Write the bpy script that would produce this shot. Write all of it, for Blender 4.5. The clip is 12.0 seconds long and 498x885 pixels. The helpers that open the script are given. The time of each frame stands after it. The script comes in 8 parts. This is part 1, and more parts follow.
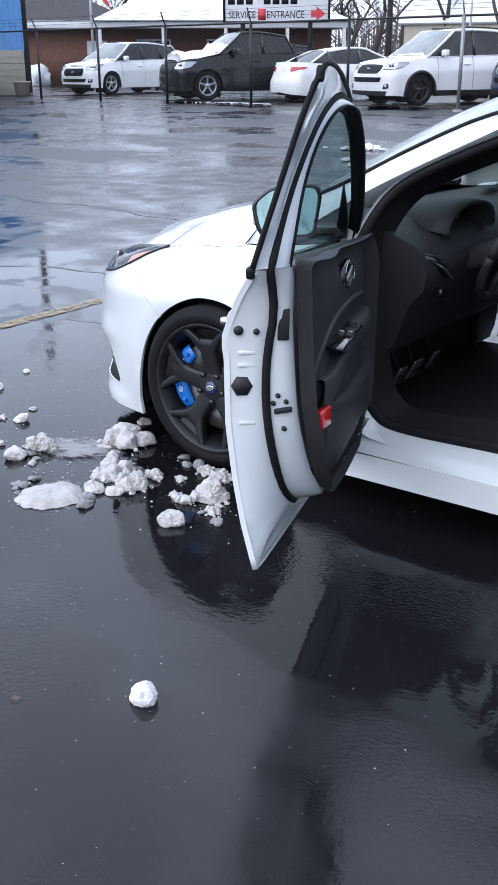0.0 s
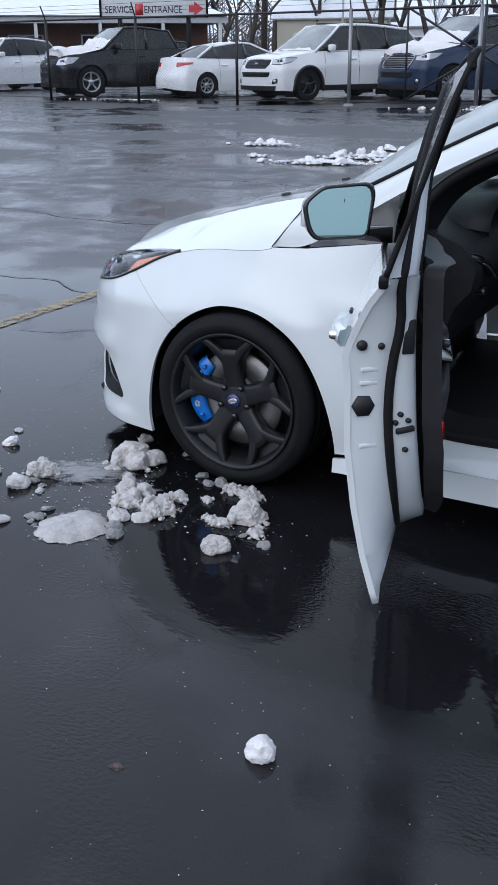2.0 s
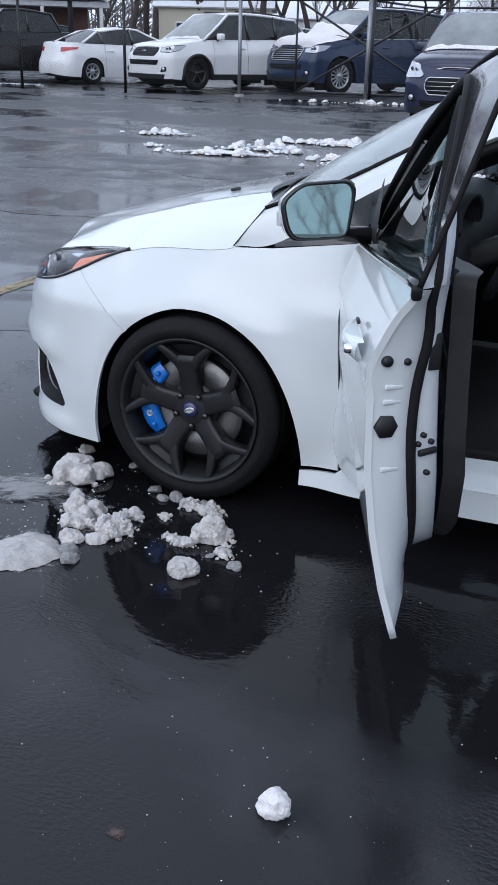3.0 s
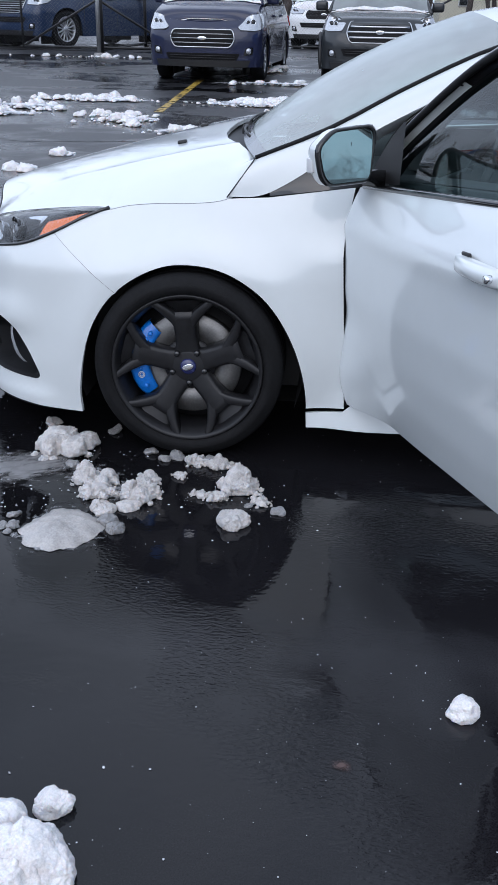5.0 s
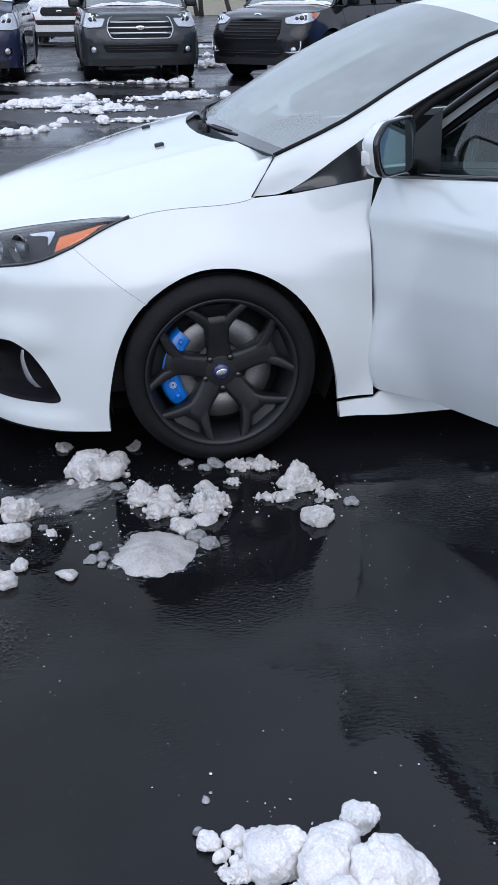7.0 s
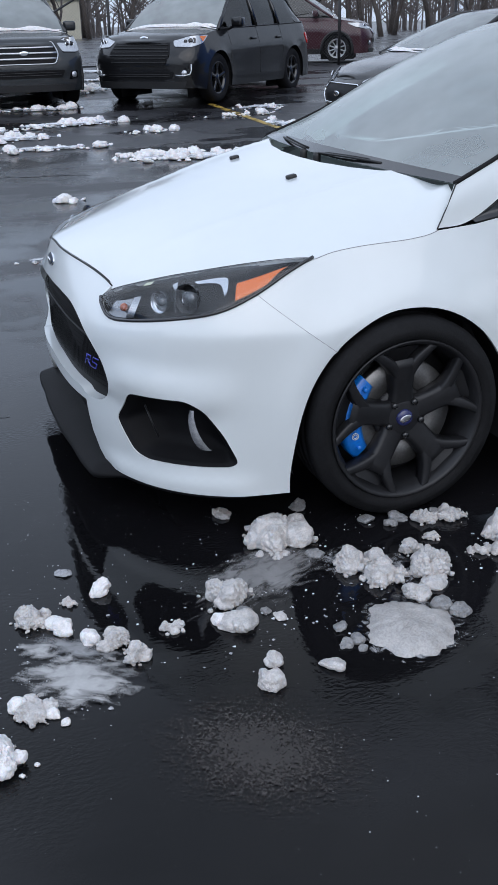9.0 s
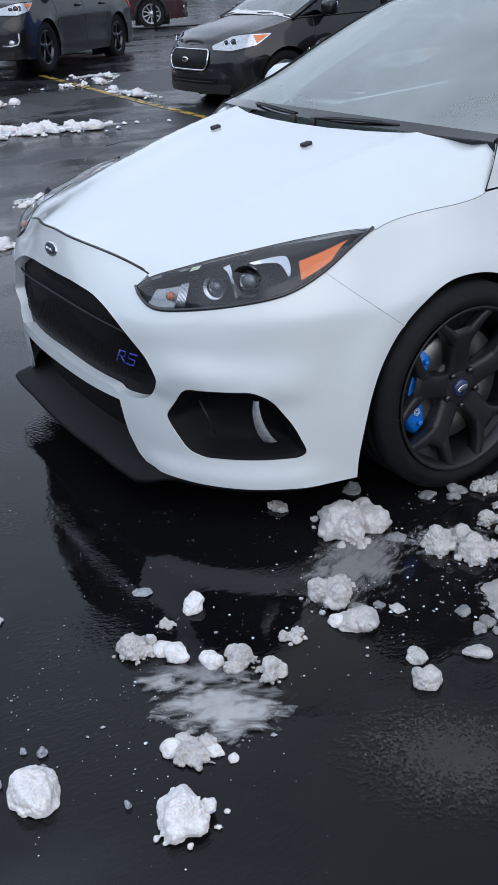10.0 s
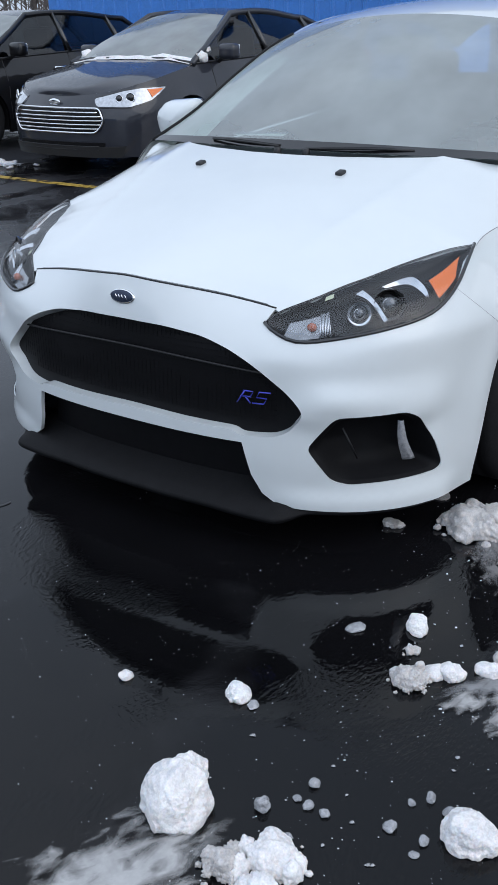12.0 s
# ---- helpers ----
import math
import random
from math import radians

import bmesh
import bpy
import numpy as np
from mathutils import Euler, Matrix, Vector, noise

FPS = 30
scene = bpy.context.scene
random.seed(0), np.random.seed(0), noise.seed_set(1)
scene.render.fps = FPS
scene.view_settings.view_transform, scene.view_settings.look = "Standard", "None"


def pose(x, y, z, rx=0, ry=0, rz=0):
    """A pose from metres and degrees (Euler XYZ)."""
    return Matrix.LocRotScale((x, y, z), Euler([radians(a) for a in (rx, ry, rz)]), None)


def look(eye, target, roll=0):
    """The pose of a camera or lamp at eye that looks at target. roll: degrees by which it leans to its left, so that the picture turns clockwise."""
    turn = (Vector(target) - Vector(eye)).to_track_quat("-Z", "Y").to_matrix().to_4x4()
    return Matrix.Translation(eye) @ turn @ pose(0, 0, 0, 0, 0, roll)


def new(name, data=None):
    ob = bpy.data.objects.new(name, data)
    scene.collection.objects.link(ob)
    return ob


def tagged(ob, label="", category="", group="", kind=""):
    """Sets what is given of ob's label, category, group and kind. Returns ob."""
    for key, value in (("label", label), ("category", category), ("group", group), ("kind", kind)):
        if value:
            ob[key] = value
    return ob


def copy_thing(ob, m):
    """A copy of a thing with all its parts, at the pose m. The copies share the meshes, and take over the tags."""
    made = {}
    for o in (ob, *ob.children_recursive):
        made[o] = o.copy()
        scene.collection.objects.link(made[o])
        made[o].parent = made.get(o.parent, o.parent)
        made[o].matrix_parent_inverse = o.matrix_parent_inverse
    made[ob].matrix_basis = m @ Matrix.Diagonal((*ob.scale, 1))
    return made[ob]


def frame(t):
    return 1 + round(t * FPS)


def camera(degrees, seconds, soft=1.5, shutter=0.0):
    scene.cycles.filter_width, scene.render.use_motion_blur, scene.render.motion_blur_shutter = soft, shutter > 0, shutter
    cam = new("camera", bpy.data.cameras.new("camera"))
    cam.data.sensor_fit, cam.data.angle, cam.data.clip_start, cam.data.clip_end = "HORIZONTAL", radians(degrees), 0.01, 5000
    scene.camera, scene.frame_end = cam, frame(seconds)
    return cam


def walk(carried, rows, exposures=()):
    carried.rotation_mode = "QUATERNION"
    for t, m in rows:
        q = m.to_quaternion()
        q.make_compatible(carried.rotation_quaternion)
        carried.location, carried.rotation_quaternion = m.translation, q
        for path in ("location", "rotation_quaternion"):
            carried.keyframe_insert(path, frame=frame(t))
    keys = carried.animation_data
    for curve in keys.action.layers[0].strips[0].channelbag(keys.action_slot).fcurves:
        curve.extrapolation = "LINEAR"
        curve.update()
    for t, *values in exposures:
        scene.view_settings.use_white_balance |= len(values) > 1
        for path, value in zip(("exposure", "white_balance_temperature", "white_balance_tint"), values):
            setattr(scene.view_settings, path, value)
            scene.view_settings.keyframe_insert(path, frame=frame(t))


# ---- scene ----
cam = camera(29.0, 12.0, soft=1.3)
METRES, EYE, TILT, LEAN, TURN = 5.99, 1.468, 0.0, 0.0, 37.1
ROWS = [
    (0.0, 0.0, 0.0, 0.0, -0.11, -21.53, 0.27),
    (0.5, -0.0138, 0.0186, 0.0015, 0.86, -21.07, 0.67),
    (1.0, -0.0336, 0.0259, 0.0019, -0.56, -20.24, 0.9),
    (1.5, -0.0643, 0.029, 0.0017, -4.81, -20.06, 1.64),
    (2.0, -0.0841, 0.0426, -0.002, -7.48, -21.79, 0.47),
    (2.5, -0.1008, 0.0692, -0.004, -9.77, -22.58, -0.14),
    (3.0, -0.1201, 0.0858, -0.004, -14.2, -22.31, -1.25),
    (5.0, -0.2598, 0.1339, -0.0087, -31.21, -24.39, -0.99),
    (5.5, -0.3011, 0.1402, -0.0096, -34.99, -25.28, -0.4),
    (6.0, -0.3268, 0.1683, -0.0119, -36.84, -24.71, -0.28),
    (6.5, -0.3475, 0.2035, -0.0084, -41.5, -24.07, -0.22),
    (7.0, -0.3795, 0.2351, -0.0082, -47.55, -24.56, 0.36),
    (7.5, -0.4011, 0.2737, -0.0089, -50.14, -23.59, 1.18),
    (9.5, -0.459, 0.4542, -0.0068, -62.34, -24.21, 1.59),
    (10.0, -0.4695, 0.515, -0.0077, -68.91, -25.58, 2.24),
    (10.5, -0.4703, 0.5757, -0.0088, -73.88, -25.26, 2.13),
    (11.0, -0.4797, 0.634, -0.0067, -79.33, -25.35, 2.36),
    (11.5, -0.4955, 0.6901, -0.0076, -87.24, -25.97, 2.47),
    (12.0, -0.5033, 0.7439, -0.0044, -92.28, -24.16, 1.71),
]
walk(cam, [(t, pose(2.219, -3.59, EYE, TILT, LEAN, TURN) @ pose(METRES * x, METRES * y, METRES * z, 90 + pitch, roll, yaw)) for t, x, y, z, yaw, pitch, roll in ROWS],
     [(0.0, 0.58, 6080, 14), (0.5, 0.44, 6060, 13), (1.0, 0.10, 6040, 12), (1.5, -0.12, 6040, 12), (2.0, -0.06, 6040, 12), (6.0, 0.0, 6060, 13), (7.5, -0.02, 6060, 13), (9.5, -0.16, 6160, 11), (10.5, -0.14, 6200, 11), (12.0, -0.07, 6230, 10)])

# ---- overcast winter daylight ----
world = bpy.data.worlds.new("overcast_sky")
scene.world = world
world.use_nodes = True
wn, wl = world.node_tree.nodes, world.node_tree.links
wn.clear()
sky = wn.new("ShaderNodeTexSky")
sky.sky_type, sky.sun_disc = "NISHITA", False
sky.sun_elevation, sky.sun_rotation = radians(38), radians(183)
sky.air_density, sky.dust_density, sky.ozone_density = 1.0, 4.0, 1.0
coord = wn.new("ShaderNodeTexCoord")
cloud = wn.new("ShaderNodeTexNoise")
cloud.inputs["Scale"].default_value, cloud.inputs["Detail"].default_value = 2.2, 5
ramp = wn.new("ShaderNodeValToRGB")
ramp.color_ramp.elements[0].position, ramp.color_ramp.elements[0].color = 0.34, (7.4, 8.6, 10.4, 1)
ramp.color_ramp.elements[1].position, ramp.color_ramp.elements[1].color = 0.68, (11.6, 12.6, 14.2, 1)
blend = wn.new("ShaderNodeMix")
blend.data_type = "RGBA"
blend.inputs[0].default_value = 0.85
back, out = wn.new("ShaderNodeBackground"), wn.new("ShaderNodeOutputWorld")
back.inputs["Strength"].default_value = 0.104
wl.new(coord.outputs["Generated"], cloud.inputs["Vector"])
wl.new(cloud.outputs["Fac"], ramp.inputs["Fac"])
wl.new(sky.outputs["Color"], blend.inputs[6])
wl.new(ramp.outputs["Color"], blend.inputs[7])
# the cloud is thinner towards -x
side, slope, veil = wn.new("ShaderNodeSeparateXYZ"), wn.new("ShaderNodeMapRange"), wn.new("ShaderNodeVectorMath")
slope.inputs["From Min"].default_value, slope.inputs["From Max"].default_value = -1.0, 1.0
slope.inputs["To Min"].default_value, slope.inputs["To Max"].default_value = 1.46, 0.72
veil.operation = "SCALE"
wl.new(coord.outputs["Generated"], side.inputs[0])
wl.new(side.outputs[0], slope.inputs["Value"])
wl.new(blend.outputs[2], veil.inputs[0])
wl.new(slope.outputs[0], veil.inputs["Scale"])
# the overcast is a little brighter overhead than at the horizon
dome, lift = wn.new("ShaderNodeMapRange"), wn.new("ShaderNodeVectorMath")
dome.inputs["From Min"].default_value, dome.inputs["From Max"].default_value = 0.0, 1.0
dome.inputs["To Min"].default_value, dome.inputs["To Max"].default_value = 0.97, 1.06
lift.operation = "SCALE"
wl.new(side.outputs[2], dome.inputs["Value"])
wl.new(veil.outputs[0], lift.inputs[0])
wl.new(dome.outputs[0], lift.inputs["Scale"])
wl.new(lift.outputs[0], back.inputs["Color"])
wl.new(back.outputs["Background"], out.inputs["Surface"])

sun = new("sun", bpy.data.lights.new("sun", "SUN"))
sun.data.energy, sun.data.angle, sun.data.color = 0.8, radians(60), (1.0, 0.97, 0.94)
sun.matrix_world = look((0, 0, 7.8), (0.6, 10, 0))

# ---- materials ----
def material(name, colour, rough=0.5, metal=0.0, vary=0.0, scale=8.0, bump=0.0, bump_scale=60.0, coat=0.0, alpha=1.0, spec=0.5, rough_vary=0.0, island=0.0, sss=0.0, colour2=None):
    m = bpy.data.materials.new(name)
    m.use_nodes = True
    n, l = m.node_tree.nodes, m.node_tree.links
    b = n["Principled BSDF"]
    b.inputs["Base Color"].default_value = (*colour, 1)
    b.inputs["Roughness"].default_value, b.inputs["Metallic"].default_value = rough, metal
    b.inputs["Coat Weight"].default_value, b.inputs["Coat Roughness"].default_value = coat, 0.06
    b.inputs["Specular IOR Level"].default_value = spec
    b.inputs["Subsurface Weight"].default_value = sss
    if sss:
        b.inputs["Subsurface Radius"].default_value, b.inputs["Subsurface Scale"].default_value = (0.03, 0.04, 0.05), 0.4
    tc = n.new("ShaderNodeTexCoord")
    if vary or colour2 or rough_vary:
        t1, t2 = n.new("ShaderNodeTexNoise"), n.new("ShaderNodeTexNoise")
        t1.inputs["Scale"].default_value, t1.inputs["Detail"].default_value = scale, 6
        t2.inputs["Scale"].default_value, t2.inputs["Detail"].default_value = scale * 9, 4
        l.new(tc.outputs["Object"], t1.inputs["Vector"])
        l.new(tc.outputs["Object"], t2.inputs["Vector"])
        add = n.new("ShaderNodeMath")
        add.operation = "ADD"
        l.new(t1.outputs["Fac"], add.inputs[0])
        l.new(t2.outputs["Fac"], add.inputs[1])
        half = n.new("ShaderNodeMapRange")
        half.inputs["From Min"].default_value, half.inputs["From Max"].default_value = 0.65, 1.35
        l.new(add.outputs[0], half.inputs["Value"])
        mix = n.new("ShaderNodeMix")
        mix.data_type = "RGBA"
        lo = colour2 or tuple(c * (1 - vary) for c in colour)
        hi = colour if colour2 else tuple(min(1, c * (1 + vary * 0.6)) for c in colour)
        mix.inputs[6].default_value, mix.inputs[7].default_value = (*lo, 1), (*hi, 1)
        l.new(half.outputs[0], mix.inputs[0])
        l.new(mix.outputs[2], b.inputs["Base Color"])
        if rough_vary:
            rr = n.new("ShaderNodeMapRange")
            rr.inputs["To Min"].default_value, rr.inputs["To Max"].default_value = max(0.02, rough - rough_vary), min(1, rough + rough_vary)
            l.new(half.outputs[0], rr.inputs["Value"])
            l.new(rr.outputs[0], b.inputs["Roughness"])
    if bump:
        t3, bp = n.new("ShaderNodeTexNoise"), n.new("ShaderNodeBump")
        t3.inputs["Scale"].default_value, t3.inputs["Detail"].default_value = bump_scale, 6
        bp.inputs["Strength"].default_value, bp.inputs["Distance"].default_value = bump, 0.02
        l.new(tc.outputs["Object"], t3.inputs["Vector"])
        l.new(t3.outputs["Fac"], bp.inputs["Height"])
        l.new(bp.outputs["Normal"], b.inputs["Normal"])
    return m


def glass_material(name, tint, rough=0.0, dark=0.75, ior=1.52, mist=0.0):
    """A thin pane: part clear tint, part mirror by its angle, with a little mist on it."""
    m = bpy.data.materials.new(name)
    m.use_nodes = True
    n, l = m.node_tree.nodes, m.node_tree.links
    n.clear()
    o, mix, clear, gloss, fres, five, span = (n.new(k) for k in ("ShaderNodeOutputMaterial", "ShaderNodeMixShader", "ShaderNodeBsdfTransparent", "ShaderNodeBsdfGlossy", "ShaderNodeLayerWeight", "ShaderNodeMath", "ShaderNodeMapRange"))
    clear.inputs["Color"].default_value = (*(c * dark for c in tint), 1)
    gloss.inputs["Roughness"].default_value = rough
    # gloss by the angle, the same from either side of the pane
    fres.inputs["Blend"].default_value = 0.5
    five.operation, five.inputs[1].default_value = "POWER", 5.0
    span.inputs["To Min"].default_value = ((ior - 1) / (ior + 1)) ** 2 * 1.7
    l.new(fres.outputs["Facing"], five.inputs[0])
    l.new(five.outputs[0], span.inputs["Value"])
    l.new(span.outputs[0], mix.inputs[0])
    l.new(clear.outputs[0], mix.inputs[1])
    l.new(gloss.outputs[0], mix.inputs[2])
    last = mix.outputs[0]
    if mist:
        film, blur, tex, tc, rng = n.new("ShaderNodeMixShader"), n.new("ShaderNodeBsdfDiffuse"), n.new("ShaderNodeTexNoise"), n.new("ShaderNodeTexCoord"), n.new("ShaderNodeMapRange")
        blur.inputs["Color"].default_value = (0.70, 0.76, 0.75, 1)
        tex.inputs["Scale"].default_value, tex.inputs["Detail"].default_value = 1.6, 4
        rng.inputs["From Min"].default_value, rng.inputs["From Max"].default_value = 0.3, 0.7
        rng.inputs["To Min"].default_value, rng.inputs["To Max"].default_value = mist * 0.6, mist * 1.4
        l.new(tc.outputs["Object"], tex.inputs["Vector"])
        l.new(tex.outputs["Fac"], rng.inputs["Value"])
        l.new(rng.outputs[0], film.inputs[0])
        l.new(last, film.inputs[1])
        l.new(blur.outputs[0], film.inputs[2])
        last = film.outputs[0]
    l.new(last, o.inputs["Surface"])
    return m


def clear_material(name, colour, rough=0.02):
    """Solid clear plastic."""
    m = material(name, colour, rough)
    m.node_tree.nodes["Principled BSDF"].inputs["Transmission Weight"].default_value = 1.0
    return m


WHITE = material("white_car_paint", (0.650, 0.685, 0.692), 0.30, coat=1.0, vary=0.02, scale=1.5)
TRIM = material("black_trim_plastic", (0.012, 0.012, 0.013), 0.5, vary=0.3, scale=20, bump=0.05, bump_scale=400)
GLOSSBLACK = material("gloss_black_plastic", (0.008, 0.008, 0.009), 0.12, coat=0.5)
RUBBER = material("black_rubber", (0.009, 0.009, 0.010), 0.66, spec=0.22, vary=0.35, scale=14, bump=0.06, bump_scale=300)
TYRE = material("tyre_rubber", (0.009, 0.009, 0.010), 0.75, spec=0.2, vary=0.45, scale=9, bump=0.12, bump_scale=180)
ALLOY = material("satin_black_alloy", (0.017, 0.017, 0.019), 0.42, metal=0.3, vary=0.4, scale=7, rough_vary=0.1)
SILVER = material("silver_alloy", (0.55, 0.56, 0.58), 0.3, metal=0.9, vary=0.15, scale=9)
CHROME = material("chrome", (0.75, 0.76, 0.78), 0.09, metal=1.0)
STEEL = material("brake_steel", (0.21, 0.207, 0.203), 0.42, metal=0.9, vary=0.25, scale=18)
BLUE = material("blue_caliper_paint", (0.01, 0.17, 0.62), 0.3, coat=0.4, vary=0.25, scale=14)
GLASS = glass_material("windscreen_glass", (0.78, 0.93, 0.89), dark=0.80, ior=1.9, mist=0.30)
TINT = glass_material("dark_window_glass", (0.45, 0.52, 0.55), dark=0.45)
LENS = glass_material("lamp_lens", (0.97, 0.98, 1.0), dark=0.95, ior=1.42)
AMBER = material("amber_reflector", (0.72, 0.16, 0.02), 0.25, coat=0.4)
REDLENS = material("red_lens", (0.5, 0.012, 0.012), 0.15, coat=0.6)
CABIN = material("charcoal_cabin_plastic", (0.026, 0.026, 0.028), 0.55, spec=0.3, vary=0.25, scale=25, bump=0.08, bump_scale=500)
SNOW = material("wet_snow", (0.77, 0.75, 0.745), 0.5, vary=0.26, scale=26, bump=0.14, bump_scale=420, sss=0.5)
SLUSH = material("grey_slush", (0.27, 0.265, 0.265), 0.3, vary=0.4, scale=30, bump=0.3, bump_scale=200, sss=0.4)

# ---- mesh helpers ----
def part(name, bm, mat, parent=None, label="", smooth=True):
    """Links a bmesh as one mesh object, under a thing or a part."""
    me = bpy.data.meshes.new(name)
    bm.to_mesh(me)
    bm.free()
    me.materials.append(mat)
    for p in me.polygons:
        p.use_smooth = smooth
    ob = new(name, me)
    if parent is not None:
        ob.parent = parent
    if label:
        ob["label"] = label
    return ob


def meshed(verts, faces):
    bm = bmesh.new()
    vs = [bm.verts.new(v) for v in verts]
    for f in faces:
        if len(set(f)) > 2:
            try:
                bm.faces.new([vs[i] for i in f])
            except ValueError:
                pass
    return bm


def grid_mesh(rows, closed=False):
    """A quad mesh through rows of points."""
    n, m = len(rows), len(rows[0])
    faces = []
    for i in range(n - 1):
        for j in range(m if closed else m - 1):
            k = (j + 1) % m
            faces.append((i * m + j, i * m + k, (i + 1) * m + k, (i + 1) * m + j))
    bm = meshed([p for r in rows for p in r], faces)
    bmesh.ops.remove_doubles(bm, verts=bm.verts, dist=1e-5)
    return bm


def box(bm, size, m=Matrix(), bevel=0.0, seg=2):
    """Adds a bevelled box to a bmesh."""
    r = bmesh.ops.create_cube(bm, size=1.0, matrix=m @ Matrix.Diagonal((*size, 1)))
    if bevel:
        es = {e for v in r["verts"] for e in v.link_edges}
        bmesh.ops.bevel(bm, geom=list(es), offset=bevel, segments=seg, affect="EDGES", profile=0.5)


def boxed(size, m=Matrix(), bevel=0.0, seg=2):
    bm = bmesh.new()
    box(bm, size, m, bevel, seg)
    return bm


def tube(bm, path, radius, sides=8, taper=1.0):
    """Adds a round bar along a path of points."""
    path = [Vector(p) for p in path]
    rings = []
    for i, p in enumerate(path):
        d = (path[min(i + 1, len(path) - 1)] - path[max(i - 1, 0)]).normalized()
        a = d.orthogonal().normalized() if i == 0 else (rings_a - d * rings_a.dot(d)).normalized()
        rings_a = a
        b = d.cross(a)
        r = radius * (1 + (taper - 1) * i / max(1, len(path) - 1))
        rings.append([bm.verts.new(p + r * (math.cos(2 * math.pi * k / sides) * a + math.sin(2 * math.pi * k / sides) * b)) for k in range(sides)])
    for u, v in zip(rings, rings[1:]):
        for k in range(sides):
            bm.faces.new((u[k], u[(k + 1) % sides], v[(k + 1) % sides], v[k]))
    bm.faces.new(rings[0][::-1])
    bm.faces.new(rings[-1])


def tubed(path, radius, sides=8, taper=1.0):
    bm = bmesh.new()
    tube(bm, path, radius, sides, taper)
    return bm


def lathe(profile, axis=Matrix(), seg=48):
    """A body of revolution round y: profile of (radius, y)."""
    rows = [[axis @ Vector((r * math.cos(2 * math.pi * k / seg), y, r * math.sin(2 * math.pi * k / seg))) for k in range(seg)] for r, y in profile]
    return grid_mesh(rows, closed=True)


def spline(points, n=12):
    """Points of a Catmull-Rom curve through a few points."""
    p = [Vector(q) for q in points]
    p = [2 * p[0] - p[1]] + p + [2 * p[-1] - p[-2]]
    out = []
    for i in range(1, len(p) - 2):
        for k in range(n):
            t = k / n
            a, b, c, d = p[i - 1], p[i], p[i + 1], p[i + 2]
            out.append(0.5 * (2 * b + (c - a) * t + (2 * a - 5 * b + 4 * c - d) * t * t + (3 * b - a - 3 * c + d) * t ** 3))
    out.append(p[-2])
    return out


def facing(bm, ref, away=True):
    """Turns the faces of an open sheet away from a point (or towards it)."""
    bmesh.ops.recalc_face_normals(bm, faces=bm.faces)
    bm.normal_update()
    ref = Vector(ref)
    votes = sum(f.calc_area() * f.normal.dot((f.calc_center_median() - ref).normalized()) for f in bm.faces)
    if (votes < 0) == away:
        bmesh.ops.reverse_faces(bm, faces=bm.faces)
    return bm


def empty(name, m=Matrix()):
    ob = new(name)
    ob.matrix_world = m
    ob.empty_display_size = 0.1
    return ob


# ---- the car park's wet asphalt, rising gently away from the drain ----
def rise(x, y):
    t = min(1.0, max(0.0, (y - 4.0) / 16.0))
    return 0.45 * t * t * (3 - 2 * t)


